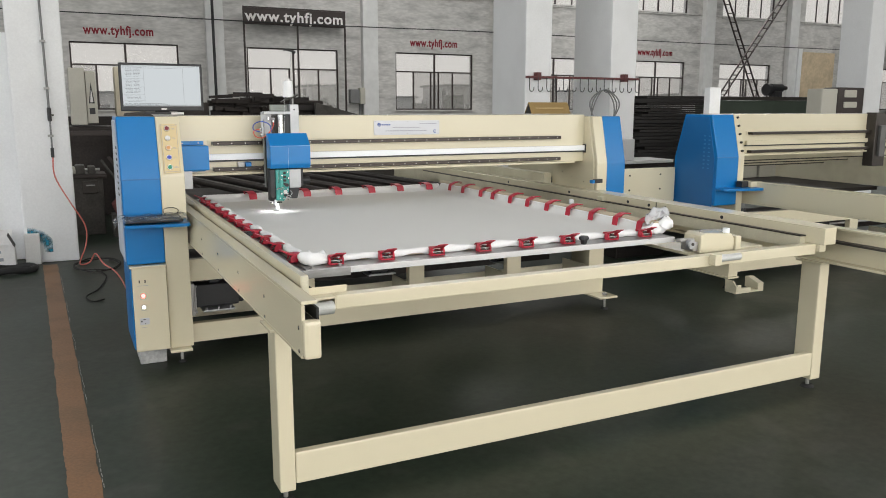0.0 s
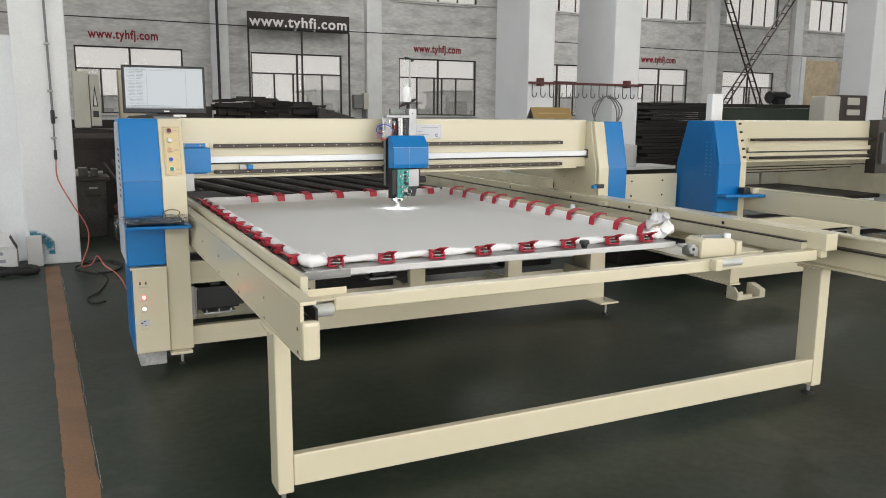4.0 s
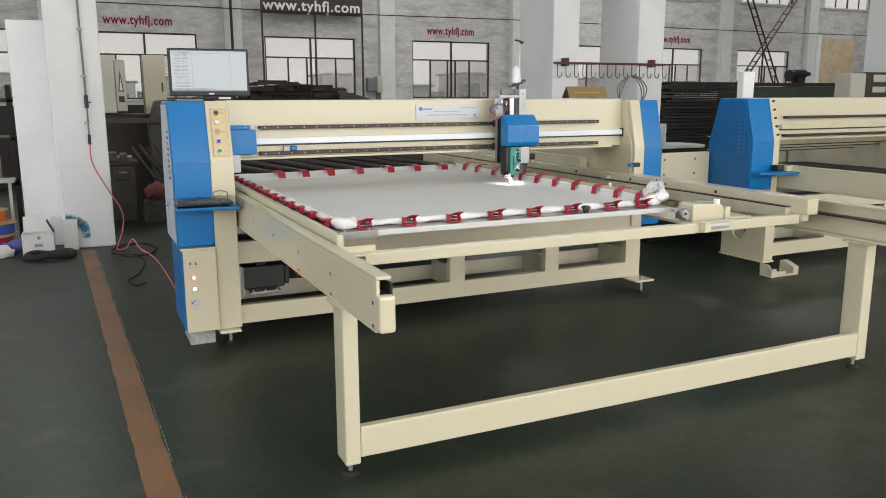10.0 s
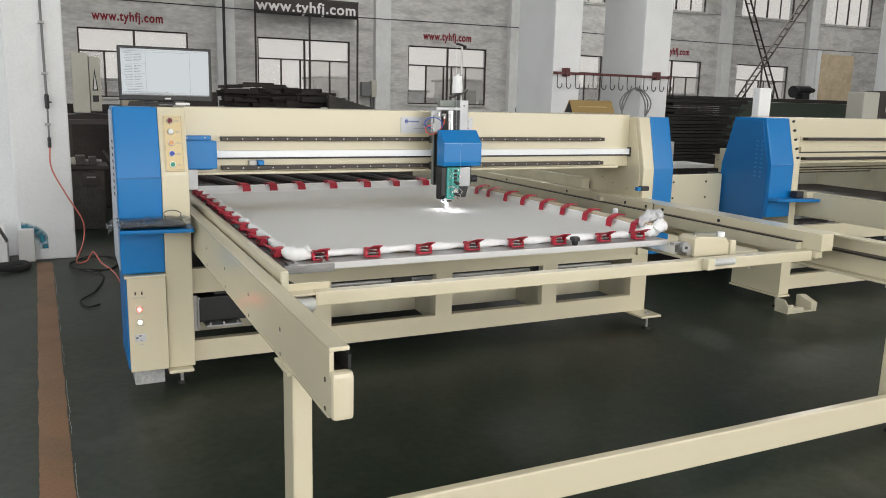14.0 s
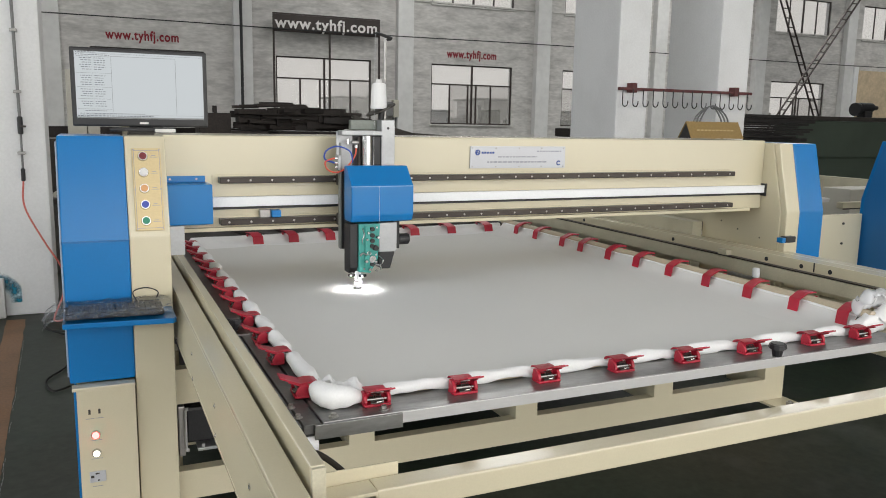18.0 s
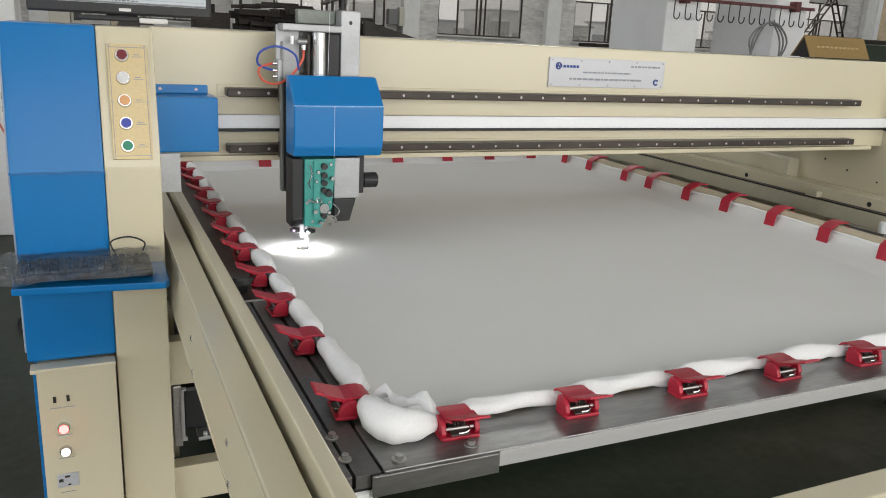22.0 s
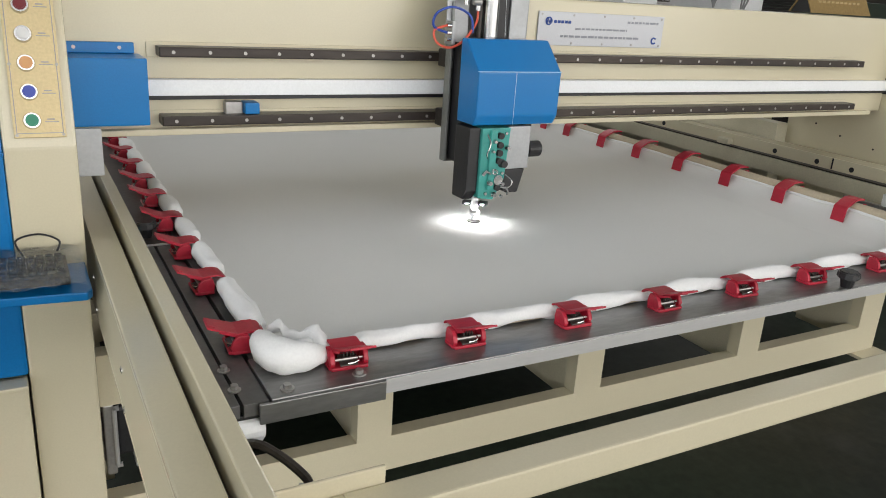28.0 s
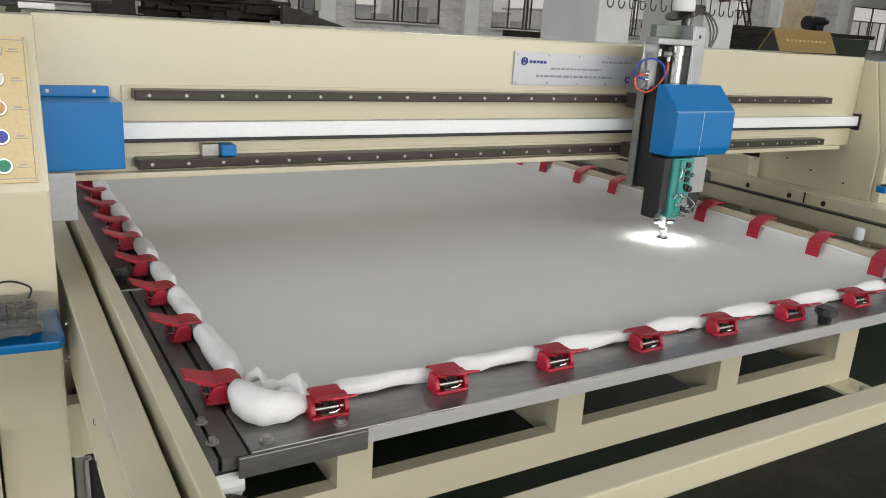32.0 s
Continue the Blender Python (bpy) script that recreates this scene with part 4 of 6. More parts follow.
    for y, z in ((0.10, 0.955), (0.22, 0.985), (-0.05, 0.93)):
        R("post_bolt", rod((2.5855, y, z), (2.5825, y, z), 0.004, seg=8), DARK_STEEL)
    R("tie_plate", box(2.8430, 3.78, 0.30, 0.34, 0.45, 0.975, 0.004), CREAM, "cream tie plate between the machines")
    for x in (3.30, 3.62):
        for z in (0.80, 0.92):
            R("tie_bolt", rod((x, 0.3005, z), (x, 0.294, z), 0.008, seg=6), DARK_STEEL)

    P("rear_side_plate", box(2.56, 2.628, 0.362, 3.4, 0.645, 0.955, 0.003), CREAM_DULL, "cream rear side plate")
    if full:
        gr = P("guide_roller", rod((2.345, -0.31, 0.79), (2.345, -0.31, 0.832), 0.017, seg=16, bev=0.003), BELT, "white nylon guide roller")
        P("roller_arm", box(2.335, 2.355, -0.325, -0.1505, 0.775, 0.7895, 0.002), STEEL, parent=gr)
        P("roller_post", box(2.335, 2.355, -0.1503, -0.135, 0.5925, 0.7745, 0.002), STEEL, parent=gr)
    # fixed side rails with end legs
    for side, x0, x1, inner in ((0, -0.172, -0.120, 1), (1, 2.635, 2.697, 0)):
        xi = x1 if side == 0 else x0
        plate = (x0, x0 + 0.012) if side == 0 else (x1 - 0.012, x1)
        web = P("side_rail", box(plate[0], plate[1], -2.465, 3.6, 0.695, 0.858, 0.003), CREAM)
        P("rail_flange", box(x0, x1, -2.465, 3.6, 0.8582, 0.870, 0.003), CREAM, parent=web)
        P("rail_foot", box(x0, x1, -2.45, 3.6, 0.683, 0.6948, 0.003), CREAM, parent=web)
        P("end_cap", box(x0 - 0.001, x1 + 0.003, -2.495, -2.455, 0.690, 0.812, 0.012), CREAM, parent=web)
        P("rail_gear", box(min(xi, plate[1] if side == 0 else plate[0]), max(xi, plate[1] if side == 0 else plate[0]), -2.45, 3.5, 0.79, 0.80, 0), DARK_STEEL, parent=web)
        if full and side == 0:
            # no real seal: black strip stands in for shade deep in the gap
            P("gap_strip", box(-0.1198, -0.1112, -2.45, 3.5, 0.800, 0.842, 0.001), RUBBER, "black strip added for the shade in the deep gap", parent=web)
            for i in range(6):
                y = -2.433 + i * 0.457
                for z in (0.704, 0.78):
                    P("rail_bolt", rod((x0 + 0.002, y, z), (x0 - 0.0022, y, z), 0.0068, seg=12), CHROME, parent=web)
                    part("bolt_socket", shifted(rod((x0 - 0.002, y, z), (x0 - 0.0028, y, z), 0.0036, seg=6), ox, oy), BLACK, web)
    for x0, x1 in ((-0.163, -0.103), (2.641, 2.712)):
        P("leg", box(x0, x1, -2.075, -1.96, 0.052, 0.6825, 0.008), CREAM)
        P("leg_top_plate", box(x0 - 0.02, x1 + 0.02, -2.095, -1.94, 0.672, 0.6828, 0.002), CREAM)
        foot(mach, ox + (x0 + x1) / 2, oy - 2.03, 0.070, 0.036)
    P("leg_bar", box(-0.1025, 2.6405, -2.073, -2.035, 0.077, 0.20, 0.006), CREAM)

    # bed under the beam
    holes = [(-0.194, 0.452, 0.212, 0.465), (0.556, 1.196, 0.212, 0.465), (1.303, 1.937, 0.212, 0.465), (2.047, 2.635, 0.212, 0.465)]
    for z, rr in ((0.402, 0.011), (0.432, 0.016)):
        P("drive_shaft", rod((-0.10, 0.03, z), (2.6, 0.03, z), rr, seg=12), EDGE_STEEL if rr < 0.012 else DARK_STEEL, "long steel drive shaft")
    # two dark sheets added to give the bed openings their shaded inside
    P("bed_cover", box(-0.155, 2.655, -0.0995, 0.55, 0.50, 0.512, 0), BLACK_METAL, "dark sheet for the shade under the bed")
    P("bed_shadow_box", box(-0.155, 2.655, 0.40, 0.412, 0.263, 0.4995, 0), BLACK_METAL, "dark sheet for the shade inside the bed")
    P("bed_plate", plate_with_holes(-0.184, 2.765, 0.102, 0.592, -0.15, -0.10, holes), CREAM)
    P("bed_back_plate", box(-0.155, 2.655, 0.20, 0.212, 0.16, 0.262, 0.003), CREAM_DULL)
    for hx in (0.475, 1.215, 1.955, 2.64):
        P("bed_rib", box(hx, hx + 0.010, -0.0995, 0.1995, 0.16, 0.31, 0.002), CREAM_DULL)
    P("bed_foot_plate", box(2.63, 2.79, -0.30, -0.10, 0.086, 0.1015, 0.005), CREAM)
    foot(mach, ox + 2.71, oy - 0.25, 0.125, 0.03)
    for hx in (0.98, 1.95):
        P("drive_block", box(hx, hx + 0.12, -0.02, 0.08, 0.375, 0.49, 0.012), BLACK)
        P("drive_plate", box(hx - 0.02, hx + 0.17, -0.03, 0.09, 0.362, 0.3745, 0.003), ALU)
    P("bed_side", box(-0.184, -0.145, 0.10, 0.199, 0.102, 0.59, 0.004), CREAM)
    P("bed_side", box(2.725, 2.765, -0.099, 0.199, 0.102, 0.59, 0.004), CREAM)
    if full:
        mot = P("servo_motor", box(-0.150, 0.105, -0.088, 0.048, 0.288, 0.424, 0.012), BLACK, "black servo motor")
        P("motor_end_cap", box(0.1055, 0.135, -0.078, 0.038, 0.298, 0.414, 0.010), BLACK, parent=mot)
        P("motor_flange", box(-0.174, -0.151, -0.095, 0.06, 0.245, 0.435, 0.004), STEEL, parent=mot)
        for y, z in ((-0.084, 0.262), (-0.084, 0.418), (0.048, 0.418)):
            P("flange_bolt", rod((-0.150, y, z), (-0.138, y, z), 0.007, seg=6), EDGE_STEEL, parent=mot)
        P("tie_rod", rod((-0.150, -0.100, 0.272), (-0.150, -0.100, 0.425), 0.0055, seg=8), EDGE_STEEL, parent=mot)
        P("motor_base", box(-0.11, 0.075, -0.11, 0.06, 0.262, 0.274, 0.003), ALU, parent=mot)
        for x in (-0.09, -0.02, 0.05):
            P("base_stud", rod((x, -0.10, 0.2742), (x, -0.10, 0.2870), 0.006, seg=6), EDGE_STEEL, parent=mot)
        P("motor_plug", box(-0.06, 0.0, -0.06, 0.02, 0.4245, 0.45, 0.005), BLACK, parent=mot)
        P("motor_cable", hose([(-0.03, -0.02, 0.45), (0.05, 0.0, 0.475), (0.16, 0.04, 0.44), (0.3, 0.3, 0.22)], 0.009), RED_HOSE, parent=mot)
    # rear bearers and rollers of the table
    if not full:
        for y, z in ((0.75, 1.0), (0.95, 0.955), (1.25, 0.90)):
            P("rear_rail", box(0.55, 3.4, y, y + 0.06, z - 0.05, z, 0.004), CREAM_DULL, "cream rear rail")
            P("rear_rail_edge", box(0.55, 3.4, y - 0.004, y - 0.0005, z - 0.056, z - 0.045, 0), DARK_STEEL)
        P("rear_post", box(0.62, 0.72, 0.76, 0.80, 0.05, 0.949, 0.004), CREAM_DULL, "cream rear post")
        plate = P("head_plate", box(1.49, 1.65, -0.10, 0.003, 0.93, 1.415, 0.004), DARK_STEEL, "dark steel head slide plate")
        P("plate_bracket", box(1.53, 1.60, -0.13, -0.1005, 1.02, 1.30, 0.004), GREY_PLATE, parent=plate)
        for k in range(3):
            P("grey_box", box(1.45 + 0.42 * k, 1.83 + 0.42 * k, 1.9, 2.2, 0.641, 0.93, 0.01), GREY_CABINET, "grey steel box")
    for i in range(7 if full else 0):
        x = 0.05 + i * 0.25
        P("rear_slat", rod((x + 0.55, 0.9, 0.80), (x - 0.15, 3.4, 0.86), 0.032, seg=10), BLACK_METAL, "dark steel support tube")
    P("rear_tray", box(-0.13, 2.6, 0.6, 3.5, 0.60, 0.64, 0.004), BLACK_METAL, "dark tray under the table")
    P("rear_leg_frame", box(-0.183, 2.733, 3.3, 3.38, 0.05, 0.19, 0.006), CREAM)
    return mach


machine(0.0, 0.0, True, "cream and blue gantry quilting machine with control post")
machine(4.39, 0.09, False, "neighbouring cream and blue quilting machine without bedding frame")
# ---- things on and by the main machine ----
mon = thing("monitor", (-0.26, 0.10, 1.41), "black computer monitor with a pale drawing window on the beam", "monitor")


def Mn(name, bm, mat, label=""):
    return part(name, shifted(bm, 0.020, 0.02, 0.002), mat, mon, label)


Mn("bezel", box(-0.487, -0.029, 0.105, 0.130, 1.428, 1.700, 0.006), BLACK)
Mn("screen", box(-0.472, -0.044, 0.1035, 0.1049, 1.456, 1.686, 0), SCREEN, "lit white screen")
Mn("back_shell", box(-0.42, -0.10, 0.1305, 0.165, 1.47, 1.66, 0.02), BLACK)
Mn("stand_neck", box(-0.30, -0.22, 0.131, 0.16, 1.415, 1.50, 0.006), BLACK)
Mn("stand_base", prism([(-0.37, 0.08), (-0.15, 0.08), (-0.17, 0.24), (-0.35, 0.24)], "z", 1.411, 1.424, 0.004), BLACK)
Mn("brand_bar", box(-0.268, -0.238, 0.1038, 0.1048, 1.437, 1.445, 0), INK_WHITE)
rng = random.Random(3)


def text_row(x0, x1, z, h=0.0010, gap=0.003):
    """A row of short dashes, as words too small to read."""
    x = x0
    while x < x1:
        w = rng.uniform(0.003, 0.011)
        Mn("text_bar", box(x, min(x + w, x1), 0.1026, 0.1034, z - h, z + h, 0), SCREEN_INK)
        x += w + gap


text_row(-0.468, -0.405, 1.683, 0.0012)
text_row(-0.468, -0.36, 1.6745, 0.0010)
for block, count in ((1.6635, 6), (1.603, 5), (1.556, 4), (1.514, 3)):
    for k in range(count):
        z = block - 0.0078 * k
        text_row(-0.456 + 0.004 * (k % 3), -0.418, z)
        text_row(-0.410, -0.385 + 0.012 * rng.random(), z)
for z in (1.669, 1.612, 1.564, 1.523, 1.488):
    Mn("window_line", box(-0.468, -0.357, 0.1026, 0.1034, z - 0.0003, z + 0.0003, 0), SCREEN_INK)
text_row(-0.445, -0.375, 1.482)
text_row(-0.462, -0.25, 1.4725, 0.0010)
text_row(-0.468, -0.22, 1.4645, 0.0014)
for a, b, z0, z1 in ((-0.355, -0.3542, 1.478, 1.672), (-0.14, -0.1392, 1.478, 1.672), (-0.355, -0.14, 1.6712, 1.672), (-0.472, -0.044, 1.6795, 1.680), (-0.472, -0.044, 1.4605, 1.4612), (-0.472, -0.044, 1.4685, 1.469)):
    Mn("window_line", box(a, b, 0.1026, 0.1034, z0, z1, 0), SCREEN_INK)
Mn("screen_frame_light", box(-0.472, -0.044, 0.1030, 0.1035, 1.4565, 1.4600, 0), WIRE_GREY)

kb = thing("keyboard", (-0.37, -0.27, 0.8435), "black keyboard in clear film on the blue shelf", "keyboard")
part("case", prism([(-0.515, -0.215), (-0.515, -0.335), (-0.225, -0.350), (-0.225, -0.215)], "z", 0.8435, 0.860, 0.004), BLACK, kb)
for r in range(5):
    for c in range(17):
        kx, ky = -0.505 + c * 0.0162, -0.325 + r * 0.0205
        part("key", box(kx, kx + 0.0135, ky, ky + 0.016, 0.8602, 0.868, 0.0015), KEY_GREY, kb)
film = bmesh.new()
grid = 36


def film_point(i, j):
    """Loose wrap: it sags past the shelf at one end, with sharp creases across the keys."""
    u, v = i / grid, j / grid
    crease = abs(noise.noise(Vector((u * 7.0, v * 2.2, 2.0)))) * 0.016 + 0.006 * noise.noise(Vector((u * 15.0, v * 11.0, 5.0)))
    drop = 0.030 * max(0.0, 1 - u / 0.10) ** 1.5 + 0.016 * max(0.0, 1 - v / 0.10)
    return (-0.575 + 0.375 * u + 0.006 * noise.noise(Vector((v * 6.0, 1.0, u))), -0.388 + 0.205 * v + 0.006 * noise.noise(Vector((u * 8.0, 4.0, v))), 0.872 + crease - drop)


fv = [[film.verts.new(film_point(i, j)) for j in range(grid + 1)] for i in range(grid + 1)]
for i in range(grid):
    for j in range(grid):
        film.faces.new((fv[i][j], fv[i + 1][j], fv[i + 1][j + 1], fv[i][j + 1]))
part("film", film, FILM, kb, "crumpled clear film", True)
part("cable", hose([(-0.30, -0.21, 0.862), (-0.31, -0.212, 0.895), (-0.27, -0.22, 0.908), (-0.235, -0.23, 0.895), (-0.24, -0.235, 0.875)], 0.002), BLACK, kb)

tent = thing("folded_card_sign", (2.42, 0.12, 1.411), "gold folded card sign with faded print on the beam", "sign")
part("card", prism([(0.07, 1.4105), (0.115, 1.492), (0.118, 1.492), (0.17, 1.4105), (0.166, 1.4105), (0.1165, 1.486), (0.074, 1.4105)], "x", 2.25, 2.585, 0), CARD, tent)
part("card_end", prism([(0.078, 1.411), (0.1165, 1.484), (0.162, 1.411)], "x", 2.252, 2.254, 0), BLACK, tent)
for k in range(10):
    part("print_bar", shifted(box(2.30 + k * 0.024, 2.316 + k * 0.024, 0.086, 0.088, 1.447, 1.454, 0), 0, 0.003, 0), CARD_INK, tent)

solo("small_remote", box(-0.20, -0.13, 0.08, 0.10, 1.411, 1.424, 0.003), CARDBOARD, "small white part lying on the beam", "remote")
solo("valve_block", box(2.60, 2.665, -0.235, -0.2005, 0.925, 0.955, 0.004), BLACK, "small black valve block beside the casing", "valve")
solo("blue_connector", box(2.575, 2.599, -0.235, -0.2005, 0.925, 0.95, 0.004), BLUE, "small blue cable connector on the valve block", "connector")

# ---- sewing head, moved along the beam ----
head = thing("sewing_head", (0, -0.175, 0), "blue hooded sewing head with teal needle unit", "sewing head")


def H(name, bm, mat, label="", smooth=False, parent=None):
    return part(name, bm, mat, parent or head, label, smooth)


hood = H("hood", prism([(-0.155, 1.310), (-0.222, 1.240), (-0.222, 1.134), (-0.208, 1.111), (-0.128, 1.111), (-0.128, 1.310)], "x", -0.041, 0.195, 0.005), BLUE, "blue sheet hood")
# thin pale strip: the fold's bright glint put into the colour
H("hood_crease", box(-0.0413, 0.1953, -0.2232, -0.215, 1.2390, 1.2412, 0.0005), GLINT_BLUE, parent=hood)
H("carrier_block", box(-0.026, 0.16, -0.127, -0.0625, 1.0, 1.295, 0.004), BLACK, "black carrier behind the hood")
H("slide_plate", box(-0.0330, 0.17, -0.062, -0.048, 0.992, 1.430, 0.003), GREY_PLATE, "dark steel slide plate")
H("slide_edge", box(-0.0395, -0.0335, -0.074, -0.048, 0.995, 1.39, 0.0015), material("grey_edge_steel", (0.24, 0.25, 0.24), 0.38, 0.4, grain=90, vary=0.08, blotch=6, stain=0.15))
for z in (1.251, 1.100):
    for x in (-0.033, 0.11):
        H("slide_block", box(x, x + 0.06, -0.047, 0.003, z - 0.022, z + 0.022, 0.004), DARK_STEEL)
H("back_plate", box(-0.052, 0.010, -0.0665, -0.0625, 1.290, 1.432, 0.002), ALU, "galvanised back plate")
H("top_block", box(-0.045, 0.113, -0.115, -0.0625, 1.418, 1.436, 0.003), ALU)
H("cross_plate", box(0.010, 0.1135, -0.045, -0.02, 1.437, 1.474, 0.003), material("grey_green_steel", (0.20, 0.22, 0.20), 0.42, 0.3, grain=90, vary=0.1, blotch=6, stain=0.15), "grey green steel cross plate")
H("mast", box(0.114, 0.168, -0.095, -0.02, 1.290, 1.476, 0.004), ALU, "bare aluminium mast bracket")
H("mast_hole", rod((0.14, -0.096, 1.445), (0.14, -0.0945, 1.445), 0.005, seg=10), BLACK)
H("air_cylinder", rod((0.056, -0.095, 1.30), (0.056, -0.095, 1.417), 0.020, seg=24), CHROME, "chrome air cylinder")
H("cylinder_rod", rod((0.028, -0.09, 1.30), (0.028, -0.09, 1.41), 0.006), DARK_STEEL)
H("cylinder_black", box(0.079, 0.113, -0.09, -0.0625, 1.30, 1.416, 0.003), BLACK)
H("elbow_fitting", rod((-0.004, -0.105, 1.392), (0.020, -0.105, 1.392), 0.008, bev=0.002), STEEL)
H("elbow_stem", rod((0.012, -0.105, 1.372), (0.012, -0.105, 1.3838), 0.0065), CHROME)
H("elbow_fitting", rod((-0.016, -0.095, 1.385), (-0.016, -0.095, 1.405), 0.006), CHROME)
H("valve_body", box(-0.056, -0.045, -0.105, -0.0670, 1.29, 1.345, 0.003), ALU)
for z in (1.303, 1.318, 1.335):
    H("fitting", rod((-0.0565, -0.10, z), (-0.068, -0.10, z), 0.005, seg=10), CHROME)
H("blue_hose", hose([(-0.068, -0.10, 1.318), (-0.104, -0.10, 1.332), (-0.10, -0.105, 1.362), (-0.06, -0.11, 1.378), (-0.014, -0.115, 1.360), (-0.004, -0.115, 1.32)], 0.0030), BLUE_HOSE)
H("red_hose", hose([(-0.068, -0.10, 1.335), (-0.102, -0.10, 1.322), (-0.095, -0.105, 1.294), (-0.06, -0.11, 1.284), (-0.025, -0.115, 1.305), (0.006, -0.112, 1.345), (0.012, -0.105, 1.374)], 0.0030), RED_HOSE)
H("thread", rod((0.062, -0.2245, 1.24), (0.062, -0.2245, 1.11), 0.0004, seg=5), BELT, "thin white thread")
H("thread", rod((0.10, -0.06, 1.786), (0.062, -0.158, 1.312), 0.0004, seg=5), BELT, "thin white thread")
stand = H("thread_stand", rod((0.150, -0.03, 1.475), (0.150, -0.03, 1.78), 0.006, seg=10), STEEL, "thin steel thread mast")
H("thread_arm", hose([(0.150, -0.03, 1.772), (0.175, -0.03, 1.778), (0.115, -0.05, 1.79), (0.10, -0.06, 1.786)], 0.006, 6, 3), BLACK, parent=stand)
H("spool_dish", rod((0.135, -0.03, 1.511), (0.133, -0.03, 1.5155), 0.060, seg=28), DARK_STEEL, parent=stand)
H("spool_nut", rod((0.135, -0.03, 1.475), (0.135, -0.03, 1.5108), 0.009, seg=12), BLACK, parent=stand)
spool = H("thread_cone", rod((0.125, -0.032, 1.5165), (0.125, -0.032, 1.612), 0.032, 0.026, 24, bev=0.003), CLOTH_ROLL, "white thread cone")
H("cone_core", rod((0.125, -0.032, 1.612), (0.125, -0.032, 1.626), 0.012, 0.010, 14), CARDBOARD, parent=spool)
H("arm_casting", prism([(-0.198, 1.1035), (-0.198, 0.945), (-0.18, 0.921), (-0.128, 0.921), (-0.1275, 1.1035)], "x", -0.041, -0.010, 0.004), BLACK, "black needle arm casting")
teal = H("needle_plate", prism([(-0.0095, 1.1035), (-0.0095, 0.928), (0.035, 0.922), (0.064, 0.975), (0.072, 1.1035)], "y", -0.206, -0.12, 0.003), TEAL, "teal enamel face plate")
H("face_step", box(0.012, 0.030, -0.214, -0.2055, 0.95, 1.10, 0.002), TEAL, parent=teal)
for k, z in enumerate((1.085, 1.062, 1.042, 1.022, 0.975, 0.955)):
    H("tension_knob", rod((0.040, -0.206, z), (0.040, -0.217, z), 0.008 if k != 4 else 0.013, seg=14), BLACK if k != 4 else CHROME, parent=teal)
for k, (x, z) in enumerate(((0.010, 0.94), (0.058, 0.93), (0.058, 1.09), (0.055, 0.99))):
    H("face_screw", rod((x, -0.2055, z), (x, -0.2105, z), 0.004, seg=8), CHROME, parent=teal)
for k, (x, z, r) in enumerate(((0.022, 1.072, 0.006), (0.018, 1.048, 0.005), (0.060, 1.055, 0.007), (0.016, 0.968, 0.008), (0.052, 0.965, 0.006), (0.030, 0.938, 0.007))):
    H("tension_disc", rod((x, -0.2145, z), (x, -0.2225, z), r, r * 0.7, 12), CHROME, parent=teal)
H("guide_wire", hose([(0.0, -0.215, 1.09), (0.004, -0.226, 1.07), (-0.004, -0.226, 1.045), (0.004, -0.215, 1.03)], 0.0018, 6, 3), CHROME, parent=teal)
H("guide_wire", hose([(0.066, -0.207, 0.985), (0.078, -0.220, 0.972), (0.074, -0.220, 0.958), (0.062, -0.207, 0.95)], 0.0018, 6, 3), CHROME, parent=teal)
H("spring_coil", hose([(0.024 + 0.006 * math.cos(q), -0.216 - 0.0008 * i, 0.998 + 0.006 * math.sin(q)) for i, q in enumerate([0.9 * k for k in range(16)])], 0.0012, 5, 2), CHROME, parent=teal)
H("black_boss", rod((0.052, -0.207, 1.015), (0.052, -0.222, 1.015), 0.011, 0.009, 14), BLACK, parent=teal)
H("take_up_lever", hose([(0.02, -0.21, 0.99), (0.0, -0.222, 1.0), (-0.01, -0.222, 0.99)], 0.004, 6, 3), CHROME, parent=teal)
H("thread_guide", hose([(0.052, -0.21, 0.955), (0.07, -0.215, 0.95), (0.072, -0.215, 0.935)], 0.0025, 6, 3), CHROME, parent=teal)
H("cover_plate", box(0.0725, 0.142, -0.192, -0.17, 0.995, 1.1035, 0.003), ALU, "bare metal cover plate")
H("lower_motor", prism([(0.0725, 0.994), (0.0725, 0.94), (0.085, 0.932), (0.118, 0.932), (0.135, 0.994)], "y", -0.19, -0.10, 0.004), BLACK)
H("motor_bracket", box(0.1425, 0.165, -0.16, -0.10, 1.0, 1.1095, 0.003), BLACK)
H("thread_motor", rod((0.165, -0.14, 1.033), (0.208, -0.14, 1.033), 0.021, seg=20, bev=0.003), BLACK)
# belt white on bars and shank paints in the needle lamp's glare on chrome
H("needle_bar", rod((-0.015, -0.198, 0.885), (-0.015, -0.198, 0.930), 0.006, seg=12), BELT)
H("presser_bar", rod((-0.003, -0.190, 0.872), (-0.003, -0.190, 0.930), 0.005, seg=12), BELT)
H("needle", rod((-0.015, -0.201, 0.864), (-0.015, -0.201, 0.890), 0.0015, seg=8), CHROME)
H("presser_foot", rod((-0.013, -0.201, 0.8680), (-0.013, -0.201, 0.8705), 0.017, seg=20), DARK_STEEL)
H("foot_shank", prism([(-0.018, 0.8710), (-0.004, 0.8710), (0.002, 0.884), (0.002, 0.896), (-0.012, 0.896), (-0.014, 0.884)], "y", -0.203, -0.192, 0.0015), BELT)
H("needle_clamp", box(-0.022, -0.008, -0.205, -0.191, 0.890, 0.899, 0.002), CHROME)


